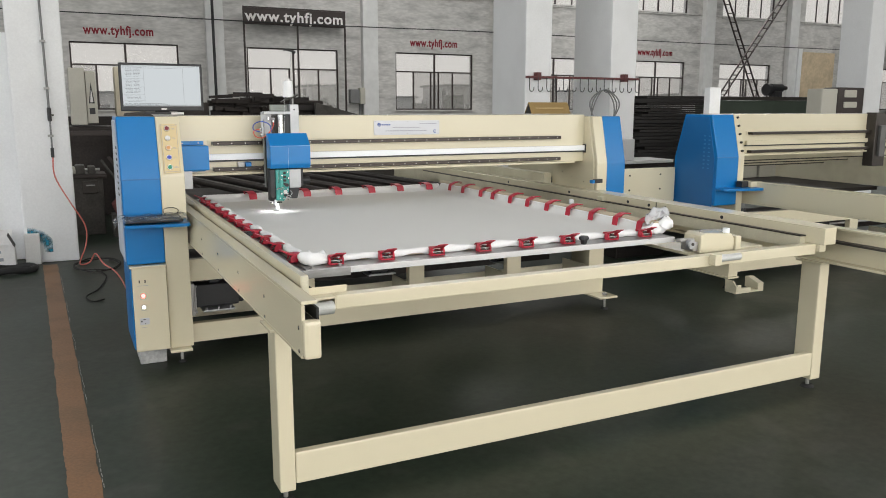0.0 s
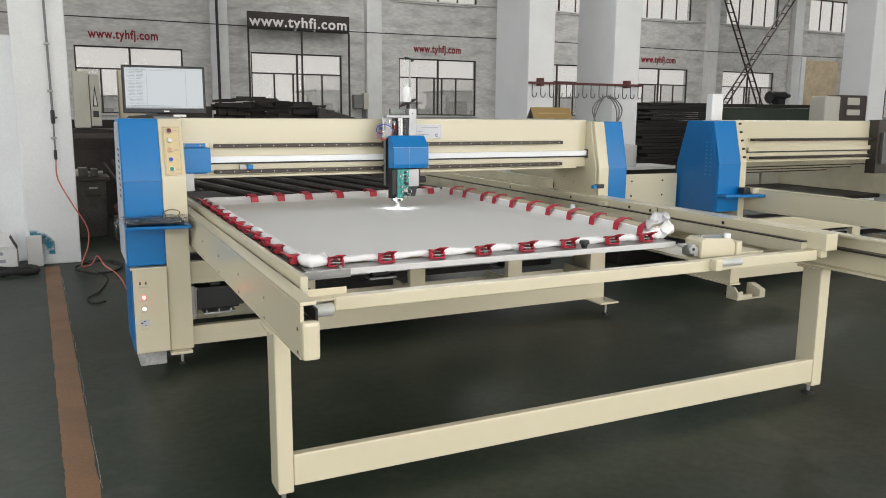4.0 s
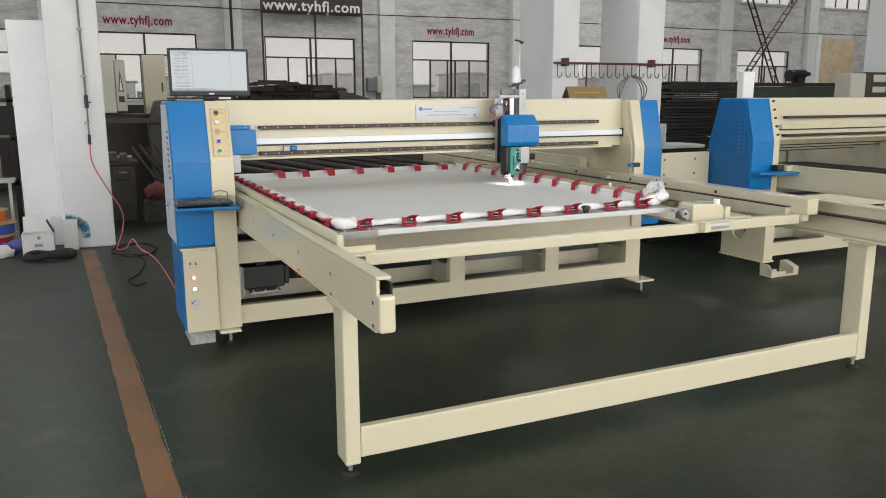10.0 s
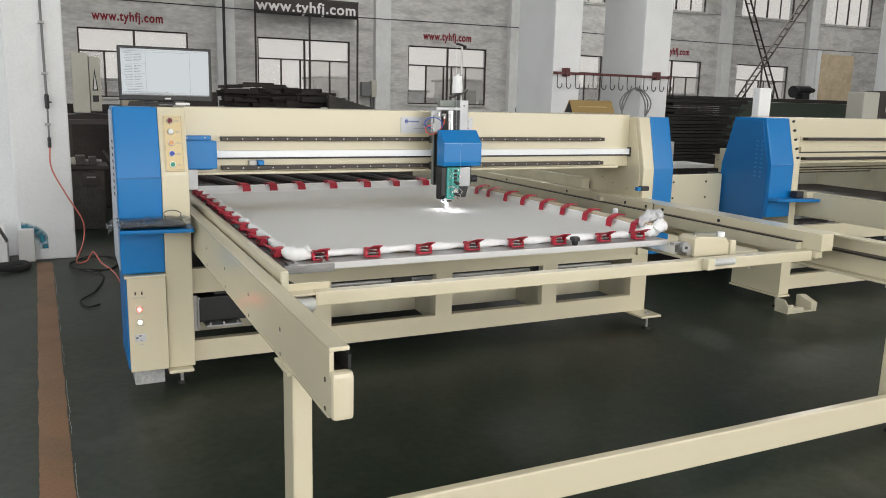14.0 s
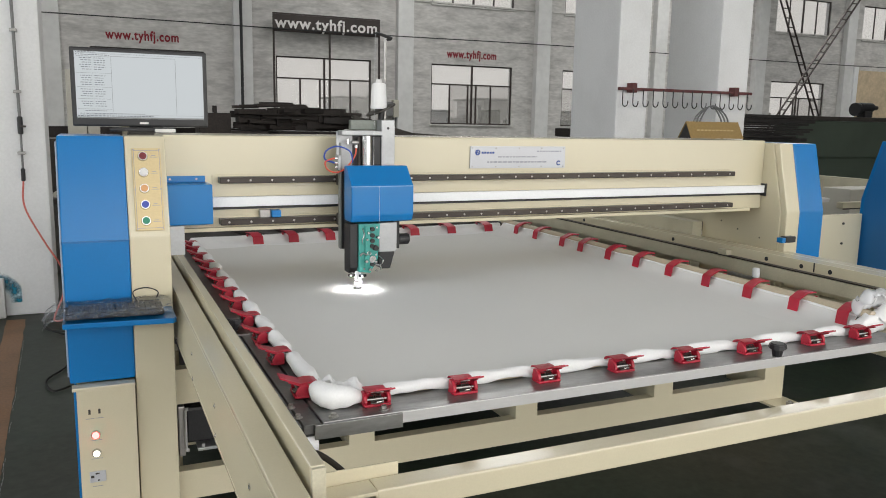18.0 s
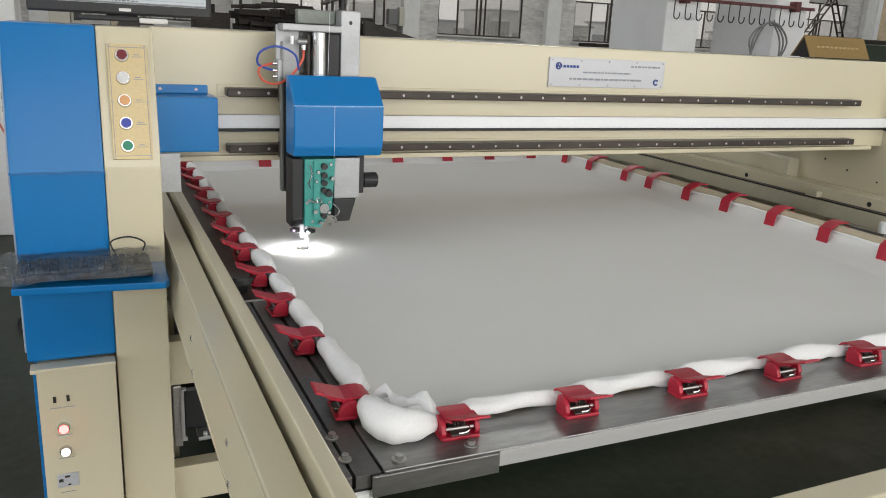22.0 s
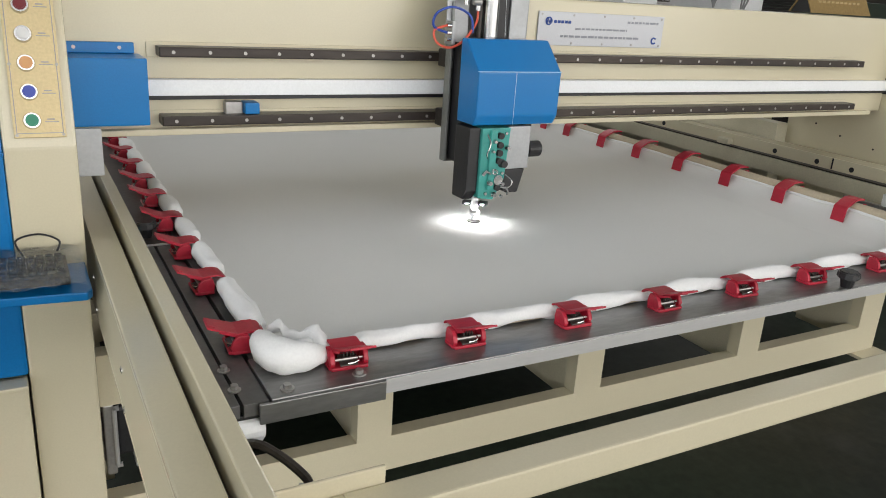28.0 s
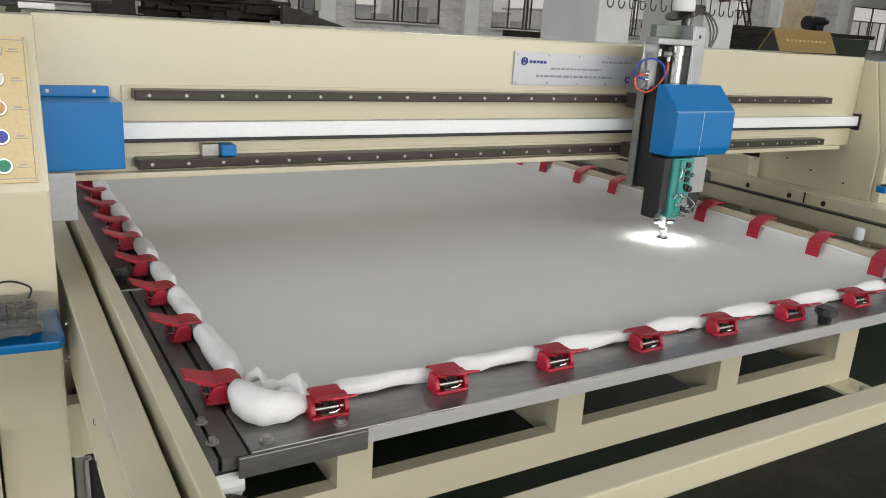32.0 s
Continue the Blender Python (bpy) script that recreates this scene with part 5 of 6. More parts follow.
def turned(bm, x, y):
    bm.transform(Matrix.Translation((x, y, 0.0)) @ Matrix.Rotation(radians(45), 4, "Z"))
    return bm


for lx, ly in ((-0.031, -0.192), (0.003, -0.212)):
    H("needle_lamp", turned(box(-0.006, 0.006, -0.006, 0.006, 0.9150, 0.9160, 0), lx, ly), LED, "bright white needle lamp")
    H("lamp_housing", turned(box(-0.0105, 0.0105, -0.0105, 0.0105, 0.9162, 0.9208, 0.001), lx, ly), BLACK)
    for sx0, sx1, sy0, sy1 in ((-0.0105, -0.0095, -0.0105, 0.0105), (0.0095, 0.0105, -0.0105, 0.0105), (-0.0095, 0.0095, -0.0105, -0.0095), (-0.0095, 0.0095, 0.0095, 0.0105)):
        H("lamp_shade", turned(box(sx0, sx1, sy0, sy1, 0.9120, 0.9160, 0), lx, ly), BLACK)

# ---- moving bedding frame and its carriage ----
frame_thing = thing("bedding_frame", (0, 0, 0), "steel bedding frame on a cream carriage with red clamps", "frame")


def F(name, bm, mat, label="", smooth=False, parent=None):
    return part(name, bm, mat, parent or frame_thing, label, smooth)


F("side_beam", box(-0.1105, -0.084, -0.275, 4.4, 0.80, 0.902, 0.003), CREAM, "cream carriage side beam")
F("beam_end", box(-0.1095, -0.085, -0.285, -0.276, 0.81, 0.90, 0.002), CREAM_DULL)
rb = F("side_beam", box(2.46, 2.54, -0.255, 4.4, 0.8065, 0.888, 0.003), CREAM, "cream carriage side beam")
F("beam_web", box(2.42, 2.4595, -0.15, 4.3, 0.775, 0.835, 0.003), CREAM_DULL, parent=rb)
F("guide_strip", box(2.427, 2.4595, -0.15, 4.3, 0.836, 0.842, 0.001), DARK_STEEL, parent=rb)
for y in (0.4, 0.85, 1.0, 1.2, 1.85, 2.7):
    F("beam_hole", rod((2.4605, y, 0.860), (2.458, y, 0.860), 0.010, seg=12), BLACK, parent=rb)
F("rail_stop", box(2.4250, 2.4590, 1.42, 1.48, 0.8425, 0.868, 0.003), CREAM_DULL, parent=rb)
F("joint_line", box(2.4585, 2.4602, 0.93, 0.936, 0.845, 0.886, 0), BLACK, parent=rb)
F("end_stub", box(2.4555, 2.50, -0.235, -0.15, 0.770, 0.806, 0.004), CREAM, parent=rb)
F("crossbar", box(0.03, 2.455, -0.215, -0.163, 0.757, 0.806, 0.004), CREAM, "cream square front crossbar")
F("bar_bracket", box(-0.0835, 0.09, -0.1625, -0.157, 0.75, 0.83, 0.002), CREAM)
F("end_roller", rod((-0.060, -0.205, 0.764), (0.024, -0.205, 0.764), 0.024, seg=20, bev=0.003), ROLLER, "pale grey end roller")
F("roller_bracket", prism([(-0.078, 0.765), (-0.078, 0.803), (0.0295, 0.805), (0.0295, 0.755), (0.0255, 0.755), (0.0255, 0.797), (-0.073, 0.795), (-0.073, 0.765)], "y", -0.218, -0.164, 0.002), CREAM)
F("end_roller", rod((1.80, -0.238, 0.795), (1.93, -0.238, 0.795), 0.016, seg=16, bev=0.003), ROLLER, "pale grey end roller")
F("roller_bracket", box(1.765, 1.805, -0.255, -0.2155, 0.765, 0.815, 0.004), CREAM)
arm = F("drive_arm", prism([(1.83, 0.79), (1.83, 0.872), (1.855, 0.884), (2.02, 0.872), (2.04, 0.845), (2.04, 0.79)], "y", -0.095, 0.015, 0.005), CREAM, "cream drive arm")
F("arm_plate", box(1.80, 2.28, -0.05, 0.27, 0.775, 0.7895, 0.003), CREAM, parent=arm)
F("arm_end", box(2.0405, 2.075, -0.105, -0.02, 0.79, 0.858, 0.004), CREAM, parent=arm)
F("arm_bar", box(1.745, 1.8295, -0.055, -0.025, 0.842, 0.856, 0.002), STEEL, parent=arm)
F("arm_block", box(1.800, 1.829, -0.08, 0.0, 0.80, 0.8415, 0.003), STEEL, parent=arm)
F("arm_wheel", rod((1.79, -0.085, 0.835), (1.79, -0.060, 0.835), 0.022, seg=18, bev=0.003), ALU, parent=arm)
F("arm_wheel_pin", rod((1.79, -0.090, 0.835), (1.79, -0.0855, 0.835), 0.007, seg=10), DARK_STEEL, parent=arm)
F("arm_clip", hose([(1.86, -0.06, 0.880), (1.868, -0.06, 0.893), (1.99, -0.06, 0.886), (1.995, -0.06, 0.874)], 0.005, 6, 3), CHROME, parent=arm)
F("arm_cap", rod((2.010, -0.07, 0.872), (2.010, -0.07, 0.895), 0.016, seg=14), BELT, parent=arm)
F("arm_ring", rod((2.024, -0.045, 0.8715), (2.024, -0.045, 0.886), 0.016, seg=14), BLACK, parent=arm)

# pallet plates
F("front_plate", box(-0.012, 1.755, 0.0, 0.13, 0.836, 0.862, 0.002), PLATE_STEEL, "grey steel front plate")
F("front_edge", box(0.1605, 1.755, -0.004, -0.0005, 0.837, 0.8605, 0.0005), EDGE_STEEL, "bright cut front edge")
F("front_angle", box(-0.030, 0.160, -0.006, -0.0005, 0.828, 0.859, 0.001), PLATE_STEEL)
F("left_plate", box(-0.092, -0.055, 0.005, 2.50, 0.838, 0.858, 0.001), GREY_PLATE, "dark slotted side plate")
F("left_plate", box(-0.050, -0.014, 0.005, 2.50, 0.838, 0.858, 0.001), GREY_PLATE, "dark slotted side plate")
F("left_plate", box(-0.0065, 0.030, 0.1305, 2.3995, 0.838, 0.857, 0.001), GREY_PLATE, "dark slotted side plate")
F("left_under_plate", box(-0.092, 0.03, 0.01, 2.39, 0.828, 0.8375, 0.001), BLACK)
F("left_long_bar", box(-0.09, -0.016, 0.722, 2.50, 0.8585, 0.8615, 0.001), DARK_STEEL)
F("bar_end_edge", box(-0.09, -0.016, 0.7185, 0.7217, 0.8582, 0.8618, 0), EDGE_STEEL)
F("right_plate", box(1.7245, 1.785, 0.1305, 2.3995, 0.836, 0.858, 0.002), GREY_PLATE, "dark steel side plate")
F("back_plate", box(-0.01, 1.80, 2.40, 2.55, 0.836, 0.858, 0.002), STEEL, "grey steel back plate")
F("white_roller", rod((-0.07, 0.02, 0.812), (-0.02, 0.02, 0.812), 0.022, seg=18, bev=0.004), BELT, "white nylon roller")
hk = F("latch_hook", hose([(-0.05, 0.0, 0.80), (-0.035, -0.03, 0.812), (-0.01, -0.06, 0.80), (0.01, -0.085, 0.782), (0.012, -0.09, 0.768)], 0.0065, 8, 4), DARK_STEEL)
F("latch_screw", rod((0.0, -0.085, 0.772), (0.026, -0.10, 0.776), 0.005, seg=8), STEEL, parent=hk)
for p in ((0.016, 0.020), (0.128, 0.024)):
    F("washer", rod((*p, 0.8622), (*p, 0.8645), 0.0105, seg=16), STEEL)
    F("plate_bolt", rod((*p, 0.8645), (*p, 0.8705), 0.0062, seg=6), STEEL)
for p in ((-0.052, 0.112), (-0.0515, 0.050)):
    F("washer", rod((*p, 0.8582), (*p, 0.8602), 0.0095, seg=14), STEEL)
    F("plate_bolt", rod((*p, 0.8602), (*p, 0.867), 0.0058, seg=6), STEEL)


def knob(x, y):
    k = F("star_knob", rod((x, y, 0.862), (x, y, 0.882), 0.012, 0.016, 12), BLACK, "black clamp knob")
    F("knob_top", rod((x, y, 0.882), (x, y, 0.898), 0.024, 0.022, 10, bev=0.003), BLACK, parent=k)


knob(1.247, 0.010)
knob(-0.062, 0.775)


def clamp(x, y, turn, first=[None]):
    """A red toggle clamp: base, two cheeks, one long lever that bends down over the roll as its jaw, spring on a pin. It faces -y at turn 0."""
    if first[0] is None:
        base = prism([(-0.032, -0.021), (0.032, -0.021), (0.036, -0.012), (0.036, 0.016), (-0.036, 0.016), (-0.036, -0.012)], "z", 0.0, 0.0065, 0.002)
        for side in (-1, 1):
            a, b = sorted((side * 0.0255, side * 0.0345))
            prism([(-0.014, 0.005), (-0.018, 0.012), (-0.013, 0.024), (-0.004, 0.0325), (0.014, 0.0325), (0.018, 0.016), (0.016, 0.005)], "x", a, b, 0.002, base)
        box(-0.026, 0.026, 0.009, 0.016, 0.005, 0.022, 0.002, base)
        lever = prism([(-0.054, 0.0560), (-0.030, 0.0450), (-0.004, 0.0350), (0.014, 0.0370), (0.028, 0.0365), (0.038, 0.0330), (0.0455, 0.0255), (0.0485, 0.0130), (0.0460, 0.0125), (0.0425, 0.0240), (0.036, 0.0300), (0.027, 0.0328), (0.013, 0.0330), (-0.004, 0.0312), (-0.030, 0.0410), (-0.0555, 0.0525)], "x", -0.0265, 0.0265, 0.0010)
        for v in lever.verts:
            if v.co.y < -0.02:
                v.co.x = v.co.x * (1.0 + (v.co.y + 0.02) * 4.0) - (v.co.y + 0.02) * 0.28
        rims = []
        for side in (-1, 1):
            a, b = sorted((side * 0.0235, side * 0.0265))
            rims.append(prism([(-0.036, 0.0400), (-0.030, 0.0425), (-0.004, 0.0325), (0.012, 0.0345), (0.012, 0.0260), (-0.004, 0.0270)], "x", a, b, 0.0008))
        grip = prism([(-0.0525, 0.0550), (-0.040, 0.0492), (-0.040, 0.0506), (-0.0525, 0.0564)], "x", -0.010, 0.024, 0)
        pin = rod((-0.0255, -0.008, 0.0150), (0.0255, -0.008, 0.0150), 0.0028, seg=8)
        spring = hose([(-0.010 + 0.0015 * k, -0.002 + 0.0055 * math.cos(1.7 * k), 0.0215 + 0.0055 * math.sin(1.7 * k)) for k in range(16)], 0.0012, 5, 2)
        link = prism([(-0.019, 0.0068), (-0.018, 0.0092), (0.004, 0.0190), (0.004, 0.0165)], "x", -0.017, 0.015, 0.0006)
        wire = hose([(0.013, -0.002, 0.021), (0.018, -0.013, 0.0145), (0.008, -0.019, 0.0118), (-0.004, -0.019, 0.0112)], 0.0013, 5, 3)
        first[0] = []
        for nm, b, mt in (("clamp", base, RED), ("lever", lever, RED), ("lever_rim", rims[0], RED), ("lever_rim", rims[1], RED), ("grip", grip, RED), ("hinge_pin", pin, STEEL), ("spring", spring, DARK_STEEL), ("link_plate", link, DARK_STEEL), ("spring_wire", wire, CHROME)):
            bmesh.ops.scale(b, verts=b.verts, vec=(0.88, 0.90, 0.90))
            me = bpy.data.meshes.new(nm)
            b.to_mesh(me)
            b.free()
            me.materials.append(mt)
            first[0].append((nm, me))
    body = new("clamp", first[0][0][1])
    body.parent = frame_thing
    body.matrix_basis = pose(x, y, 0.8622, 0, 0, turn)
    tagged(body, "red plastic toggle clamp")
    for nm, me in first[0][1:]:
        new(nm, me).parent = body


def side_clamp(x, y, turn, wide=1.0, tall=1.0, first=[None]):
    """A red clamp whose wide strap reaches over the raised tube down to the cloth."""
    if first[0] is None:
        bm = box(-0.030, 0.030, -0.030, 0.004, -0.004, 0.010, 0.003)
        for side in (-1, 1):
            prism([(-0.028, 0.008), (-0.024, 0.040), (-0.012, 0.058), (0.000, 0.058), (0.003, 0.008)], "x", min(side * 0.022, side * 0.029), max(side * 0.022, side * 0.029), 0.002, bm)
        strap = prism([(-0.030, 0.0655), (-0.010, 0.0685), (0.018, 0.0690), (0.040, 0.0615), (0.061, 0.0530), (0.0665, 0.0480), (0.0745, 0.003), (0.0710, 0.001), (0.0630, 0.0455), (0.059, 0.0490), (0.038, 0.0570), (0.018, 0.0640), (-0.010, 0.0635), (-0.030, 0.0605)], "x", -0.0205, 0.0205, 0.0012)
        for v in strap.verts:
            v.co.x += (0.03 - v.co.y) * 0.16
        pin = rod((-0.022, -0.014, 0.040), (0.022, -0.014, 0.040), 0.006, seg=10)
        first[0] = []
        for nm, b, mt in (("clamp", bm, RED), ("strap", strap, RED), ("spring_pin", pin, STEEL)):
            me = bpy.data.meshes.new(nm)
            b.to_mesh(me)
            b.free()
            me.materials.append(mt)
            first[0].append(me)
    body = new("clamp", first[0][0])
    body.parent = frame_thing
    body.matrix_basis = pose(x, y, 0.8622, 0, 0, turn) @ Matrix.Diagonal((wide, 1.0, tall, 1.0))
    tagged(body, "red plastic clamp with a wide strap")
    for me in first[0][1:]:
        new(me.name, me).parent = body


CL_L = [0.180, 0.435, 0.635, 0.83, 1.035, 1.20, 1.39, 1.57, 1.76, 1.95, 2.13, 2.30]
CL_R = [0.175, 0.36, 0.562, 0.769, 0.979, 1.188, 1.388, 1.607, 1.768, 2.025, 2.225]
CL_B = [0.300, 0.477, 0.668, 0.893, 1.142, 1.365, 1.600]
CL_F = [0.122, 0.332, 0.553, 0.771, 0.982, 1.198, 1.439, 1.632]


def back_y(x):
    """The line of the back tube, not quite square to the sides."""
    return 2.395 + 0.060 * (x - 0.3)


rng = random.Random(31)
for x in CL_F:
    clamp(x, 0.060, rng.uniform(-3, 3))
for y in CL_L:
    clamp(-0.014, y, -90 + rng.uniform(-4, 4))
for y in CL_R:
    side_clamp(1.755, y, 90)
for x in CL_B:
    side_clamp(x, back_y(x) - 0.012, 180, 1.22, 0.74)
for a, b in (((0.05, 0.100, 0.873), (1.71, 0.100, 0.873)), ((0.016, 0.10, 0.873), (0.016, 2.38, 0.873)), ((1.734, 0.10, 0.910), (1.734, 2.46, 0.910)), ((0.02, back_y(0.02), 0.886), (1.719, back_y(1.719), 0.886))):
    F("clamp_tube", rod(a, b, 0.0140 if a[2] > 0.9 else 0.009, seg=14), TUBE, "cream clamping tube")

# cloth stretched in the frame
cloth = thing("quilting_cloth", (0, 0, 0), "pale grey white cloth stretched flat in the frame", "cloth")
sheet = bmesh.new()
nx, ny = 60, 90
sv = [[sheet.verts.new((0.005 + 1.70 * i / nx, 0.10 + 2.29 * j / ny, 0.8605 + 0.0022 * noise.noise(Vector((i * 0.16, j * 0.11, 4.0))) + 0.0012 * noise.noise(Vector((i * 0.12, j * 0.5, 8.0))) + 0.016 * max(0, 1 - i / 1.6) ** 2 + 0.022 * max(0, 1 - j / 1.6) ** 2)) for j in range(ny + 1)] for i in range(nx + 1)]
for i in range(nx):
    for j in range(ny):
        sheet.faces.new((sv[i][j], sv[i + 1][j], sv[i + 1][j + 1], sv[i][j + 1]))
part("sheet", sheet, CLOTH, cloth, "", True)


def rolled(points, r, seed, pinches, depth=0.40):
    """A cloth roll, pressed down where the clamps hold it."""
    rg = random.Random(seed)
    ph = [rg.random() * 6 for _ in range(3)]
    level = abs(points[0].y - points[-1].y) < 0.05
    s0, s1 = (points[0].x, points[-1].x) if level else (points[0].y, points[-1].y)

    def press(s):
        return max(math.exp(-((s - c) / 0.034) ** 4) for c in pinches)

    def width(t):
        s = s0 + (s1 - s0) * t
        return r * (1 + 0.05 * math.sin(41 * t + ph[0]) + 0.04 * math.sin(97 * t + ph[1])) * (1 - depth * press(s))

    bm = hose([p - Vector((0, 0, 0.0065 * press(p.x if level else p.y))) for p in points], width, 14, 3)
    for v in bm.verts:
        ang = math.atan2(v.co.z - 0.877, v.co.y - points[0].y if level else v.co.x - points[0].x)
        s = v.co.x + v.co.y
        fold = 0.0028 * math.sin(2 * ang + 26 * s + 2 * noise.noise(v.co * 4)) + 0.0015 * math.sin(3 * ang - 47 * s)
        v.co.z += fold * math.sin(ang)
        v.co += Vector((noise.noise(v.co * 30), noise.noise(v.co * 30 + Vector((9, 0, 0))), noise.noise(v.co * 30 + Vector((0, 9, 0))))) * 0.0025
    return bm


def along(a, b, n):
    return [Vector(a).lerp(Vector(b), i / n) for i in range(n + 1)]


part("rolled_edge", rolled(along((0.06, 0.101, 0.8772), (1.72, 0.101, 0.8772), 80), 0.0146, 1, CL_F, 0.12), CLOTH_ROLL, cloth, "white rolled front edge", True)
part("rolled_edge", rolled(along((0.020, 0.12, 0.8800), (0.012, 2.385, 0.8800), 106), 0.0190, 2, CL_L), CLOTH_ROLL, cloth, "white rolled side edge", True)
drape = bmesh.new()
rows = []
for j in range(121):
    y = 0.14 + 2.29 * j / 120
    sag = 0.007 * noise.noise(Vector((y * 7, 1.0, 0)))
    rows.append([drape.verts.new(p) for p in ((1.7210, y, 0.9040 + sag), (1.7170, y, 0.8975 + sag), (1.7100, y, 0.8890 + 0.8 * sag), (1.6990, y, 0.8800 + 0.6 * sag), (1.6830, y, 0.8722 + 0.4 * sag), (1.6600, y, 0.8672 + 0.2 * sag), (1.6300, y, 0.8645), (1.5950, y, 0.8628), (1.5600, y, 0.8590))])
for j in range(120):
    for i in range(8):
        drape.faces.new((rows[j][i], rows[j][i + 1], rows[j + 1][i + 1], rows[j + 1][i]))
part("turned_edge", drape, CLOTH, cloth, "pale cloth edge drawn up to the tube", True)
part("hem", hose([(1.7200 + 0.2 * noise.noise(Vector((0.06 * k, 1.0, 0))) * 0.01, 0.14 + 0.06 * k, 0.9030 + 0.006 * noise.noise(Vector(((0.14 + 0.06 * k) * 7, 1.0, 0)))) for k in range(39)], 0.0042, 6, 2), CLOTH_ROLL, cloth, "thin white hem below the tube", True)
back = bmesh.new()
rows = []
for j in range(91):
    x = 0.005 + 1.715 * j / 90
    sag = 0.007 * noise.noise(Vector((x * 7, 5.0, 0)))
    y = back_y(x)
    rows.append([back.verts.new((x, y + dy, z + lift * sag)) for dy, z, lift in ((0.012, 0.889, 0.3), (0.004, 0.8975, 0.5), (-0.006, 0.8965, 0.7), (-0.0120, 0.892, 0.9), (-0.016, 0.886, 1.0), (-0.022, 0.8805, 0.8), (-0.031, 0.8755, 0.5), (-0.046, 0.8695, 0.2), (-0.075, 0.8650, 0.1), (-0.13, 0.8590, 0.0))])
for j in range(90):
    for i in range(9):
        back.faces.new((rows[j][i], rows[j + 1][i], rows[j + 1][i + 1], rows[j][i + 1]))
part("turned_edge", back, CLOTH_ROLL, cloth, "white cloth edge drawn over the back tube", True)


def lump(points, radii, seed, amp):
    bm = hose(points, lambda t: np.interp(t, [i / (len(radii) - 1) for i in range(len(radii))], radii), 20, 6)
    for v in bm.verts:
        d = noise.noise(v.co * 22 + Vector((seed, 0, 0))) * amp + noise.noise(v.co * 60 + Vector((0, seed, 0))) * amp * 0.4
        v.co += Vector((v.co.x * 0 + d * 0.6, d * 0.5, d))
    return bm


part("corner_roll", lump([(0.018, 0.165, 0.878), (0.012, 0.135, 0.883), (0.013, 0.100, 0.886), (0.030, 0.074, 0.887), (0.056, 0.064, 0.885), (0.080, 0.073, 0.879), (0.098, 0.085, 0.876)], [0.013, 0.0195, 0.0240, 0.0260, 0.0240, 0.0165, 0.009], 3, 0.005), CLOTH_ROLL, cloth, "bunched white cloth at the corner", True)
part("loose_fold", lump([(0.030, 0.47, 0.866), (0.034, 0.39, 0.871), (0.038, 0.30, 0.872), (0.040, 0.23, 0.869)], [0.004, 0.010, 0.011, 0.006], 9, 0.004), CLOTH_ROLL, cloth, "loose fold beside the rolled edge", True)
part("corner_frill", lump([(0.032, 0.175, 0.874), (0.050, 0.155, 0.884), (0.072, 0.132, 0.888), (0.098, 0.100, 0.890), (0.108, 0.082, 0.880)], [0.006, 0.012, 0.015, 0.018, 0.007], 7, 0.022), CLOTH_ROLL, cloth, "frayed loose cloth", True)
part("corner_frill", lump([(0.048, 0.128, 0.872), (0.070, 0.112, 0.880), (0.090, 0.088, 0.880)], [0.006, 0.013, 0.008], 13, 0.018), CLOTH_ROLL, cloth, "frayed loose cloth", True)
part("corner_roll", lump([(1.66, 0.105, 0.882), (1.71, 0.10, 0.885), (1.76, 0.10, 0.893), (1.80, 0.105, 0.905), (1.815, 0.12, 0.92)], [0.018, 0.024, 0.032, 0.034, 0.014], 5, 0.022), CLOTH_ROLL, cloth, "bunched white cloth at the corner", True)
part("plastic_bag", lump([(1.72, 0.15, 0.915), (1.735, 0.13, 0.945), (1.765, 0.125, 0.956), (1.80, 0.13, 0.945), (1.82, 0.15, 0.905)], [0.016, 0.028, 0.031, 0.030, 0.014], 11, 0.036), BAG, cloth, "crumpled clear plastic bag", True)
# ---- clutter behind and beside the machines ----
def stack(name, x, y, z, w, d, n, hh, mat, label, category, seed, spread=0.15, base=0.0):
    rg = random.Random(seed)
    st = thing(name, (x + w / 2, y + d / 2, base), label, category)
    zz = z
    for i in range(n):
        h = hh * (0.6 + 0.8 * rg.random())
        a, b = x + spread * rg.random(), x + w - spread * rg.random()
        part("sheet", box(a, b, y + 0.1 * rg.random(), y + d, zz, zz + h, 0.004), mat, st)
        zz += h + 0.006
    return st


pile = thing("metal_pile", (2.5, 8.2, 0), "pile of dark brown steel blocks and channels behind the machine", "metal pile")
rg = random.Random(21)
for row in range(6):
    for k in range(4):
        a = 1.32 + 0.6 * k + 0.05 * rg.random()
        part("block", box(a, a + 0.52 + 0.06 * rg.random(), 7.95 + 0.1 * rg.random(), 8.7, 0.215 * row, 0.215 * row + 0.21, 0.008), BLACK_METAL, pile)


def pile_top(x):
    return np.interp(x, [1.3, 1.45, 1.60, 1.95, 2.35, 2.42, 2.75, 3.1, 3.3, 3.75], [1.60, 1.66, 1.69, 1.70, 1.69, 1.64, 1.63, 1.60, 1.50, 1.33])


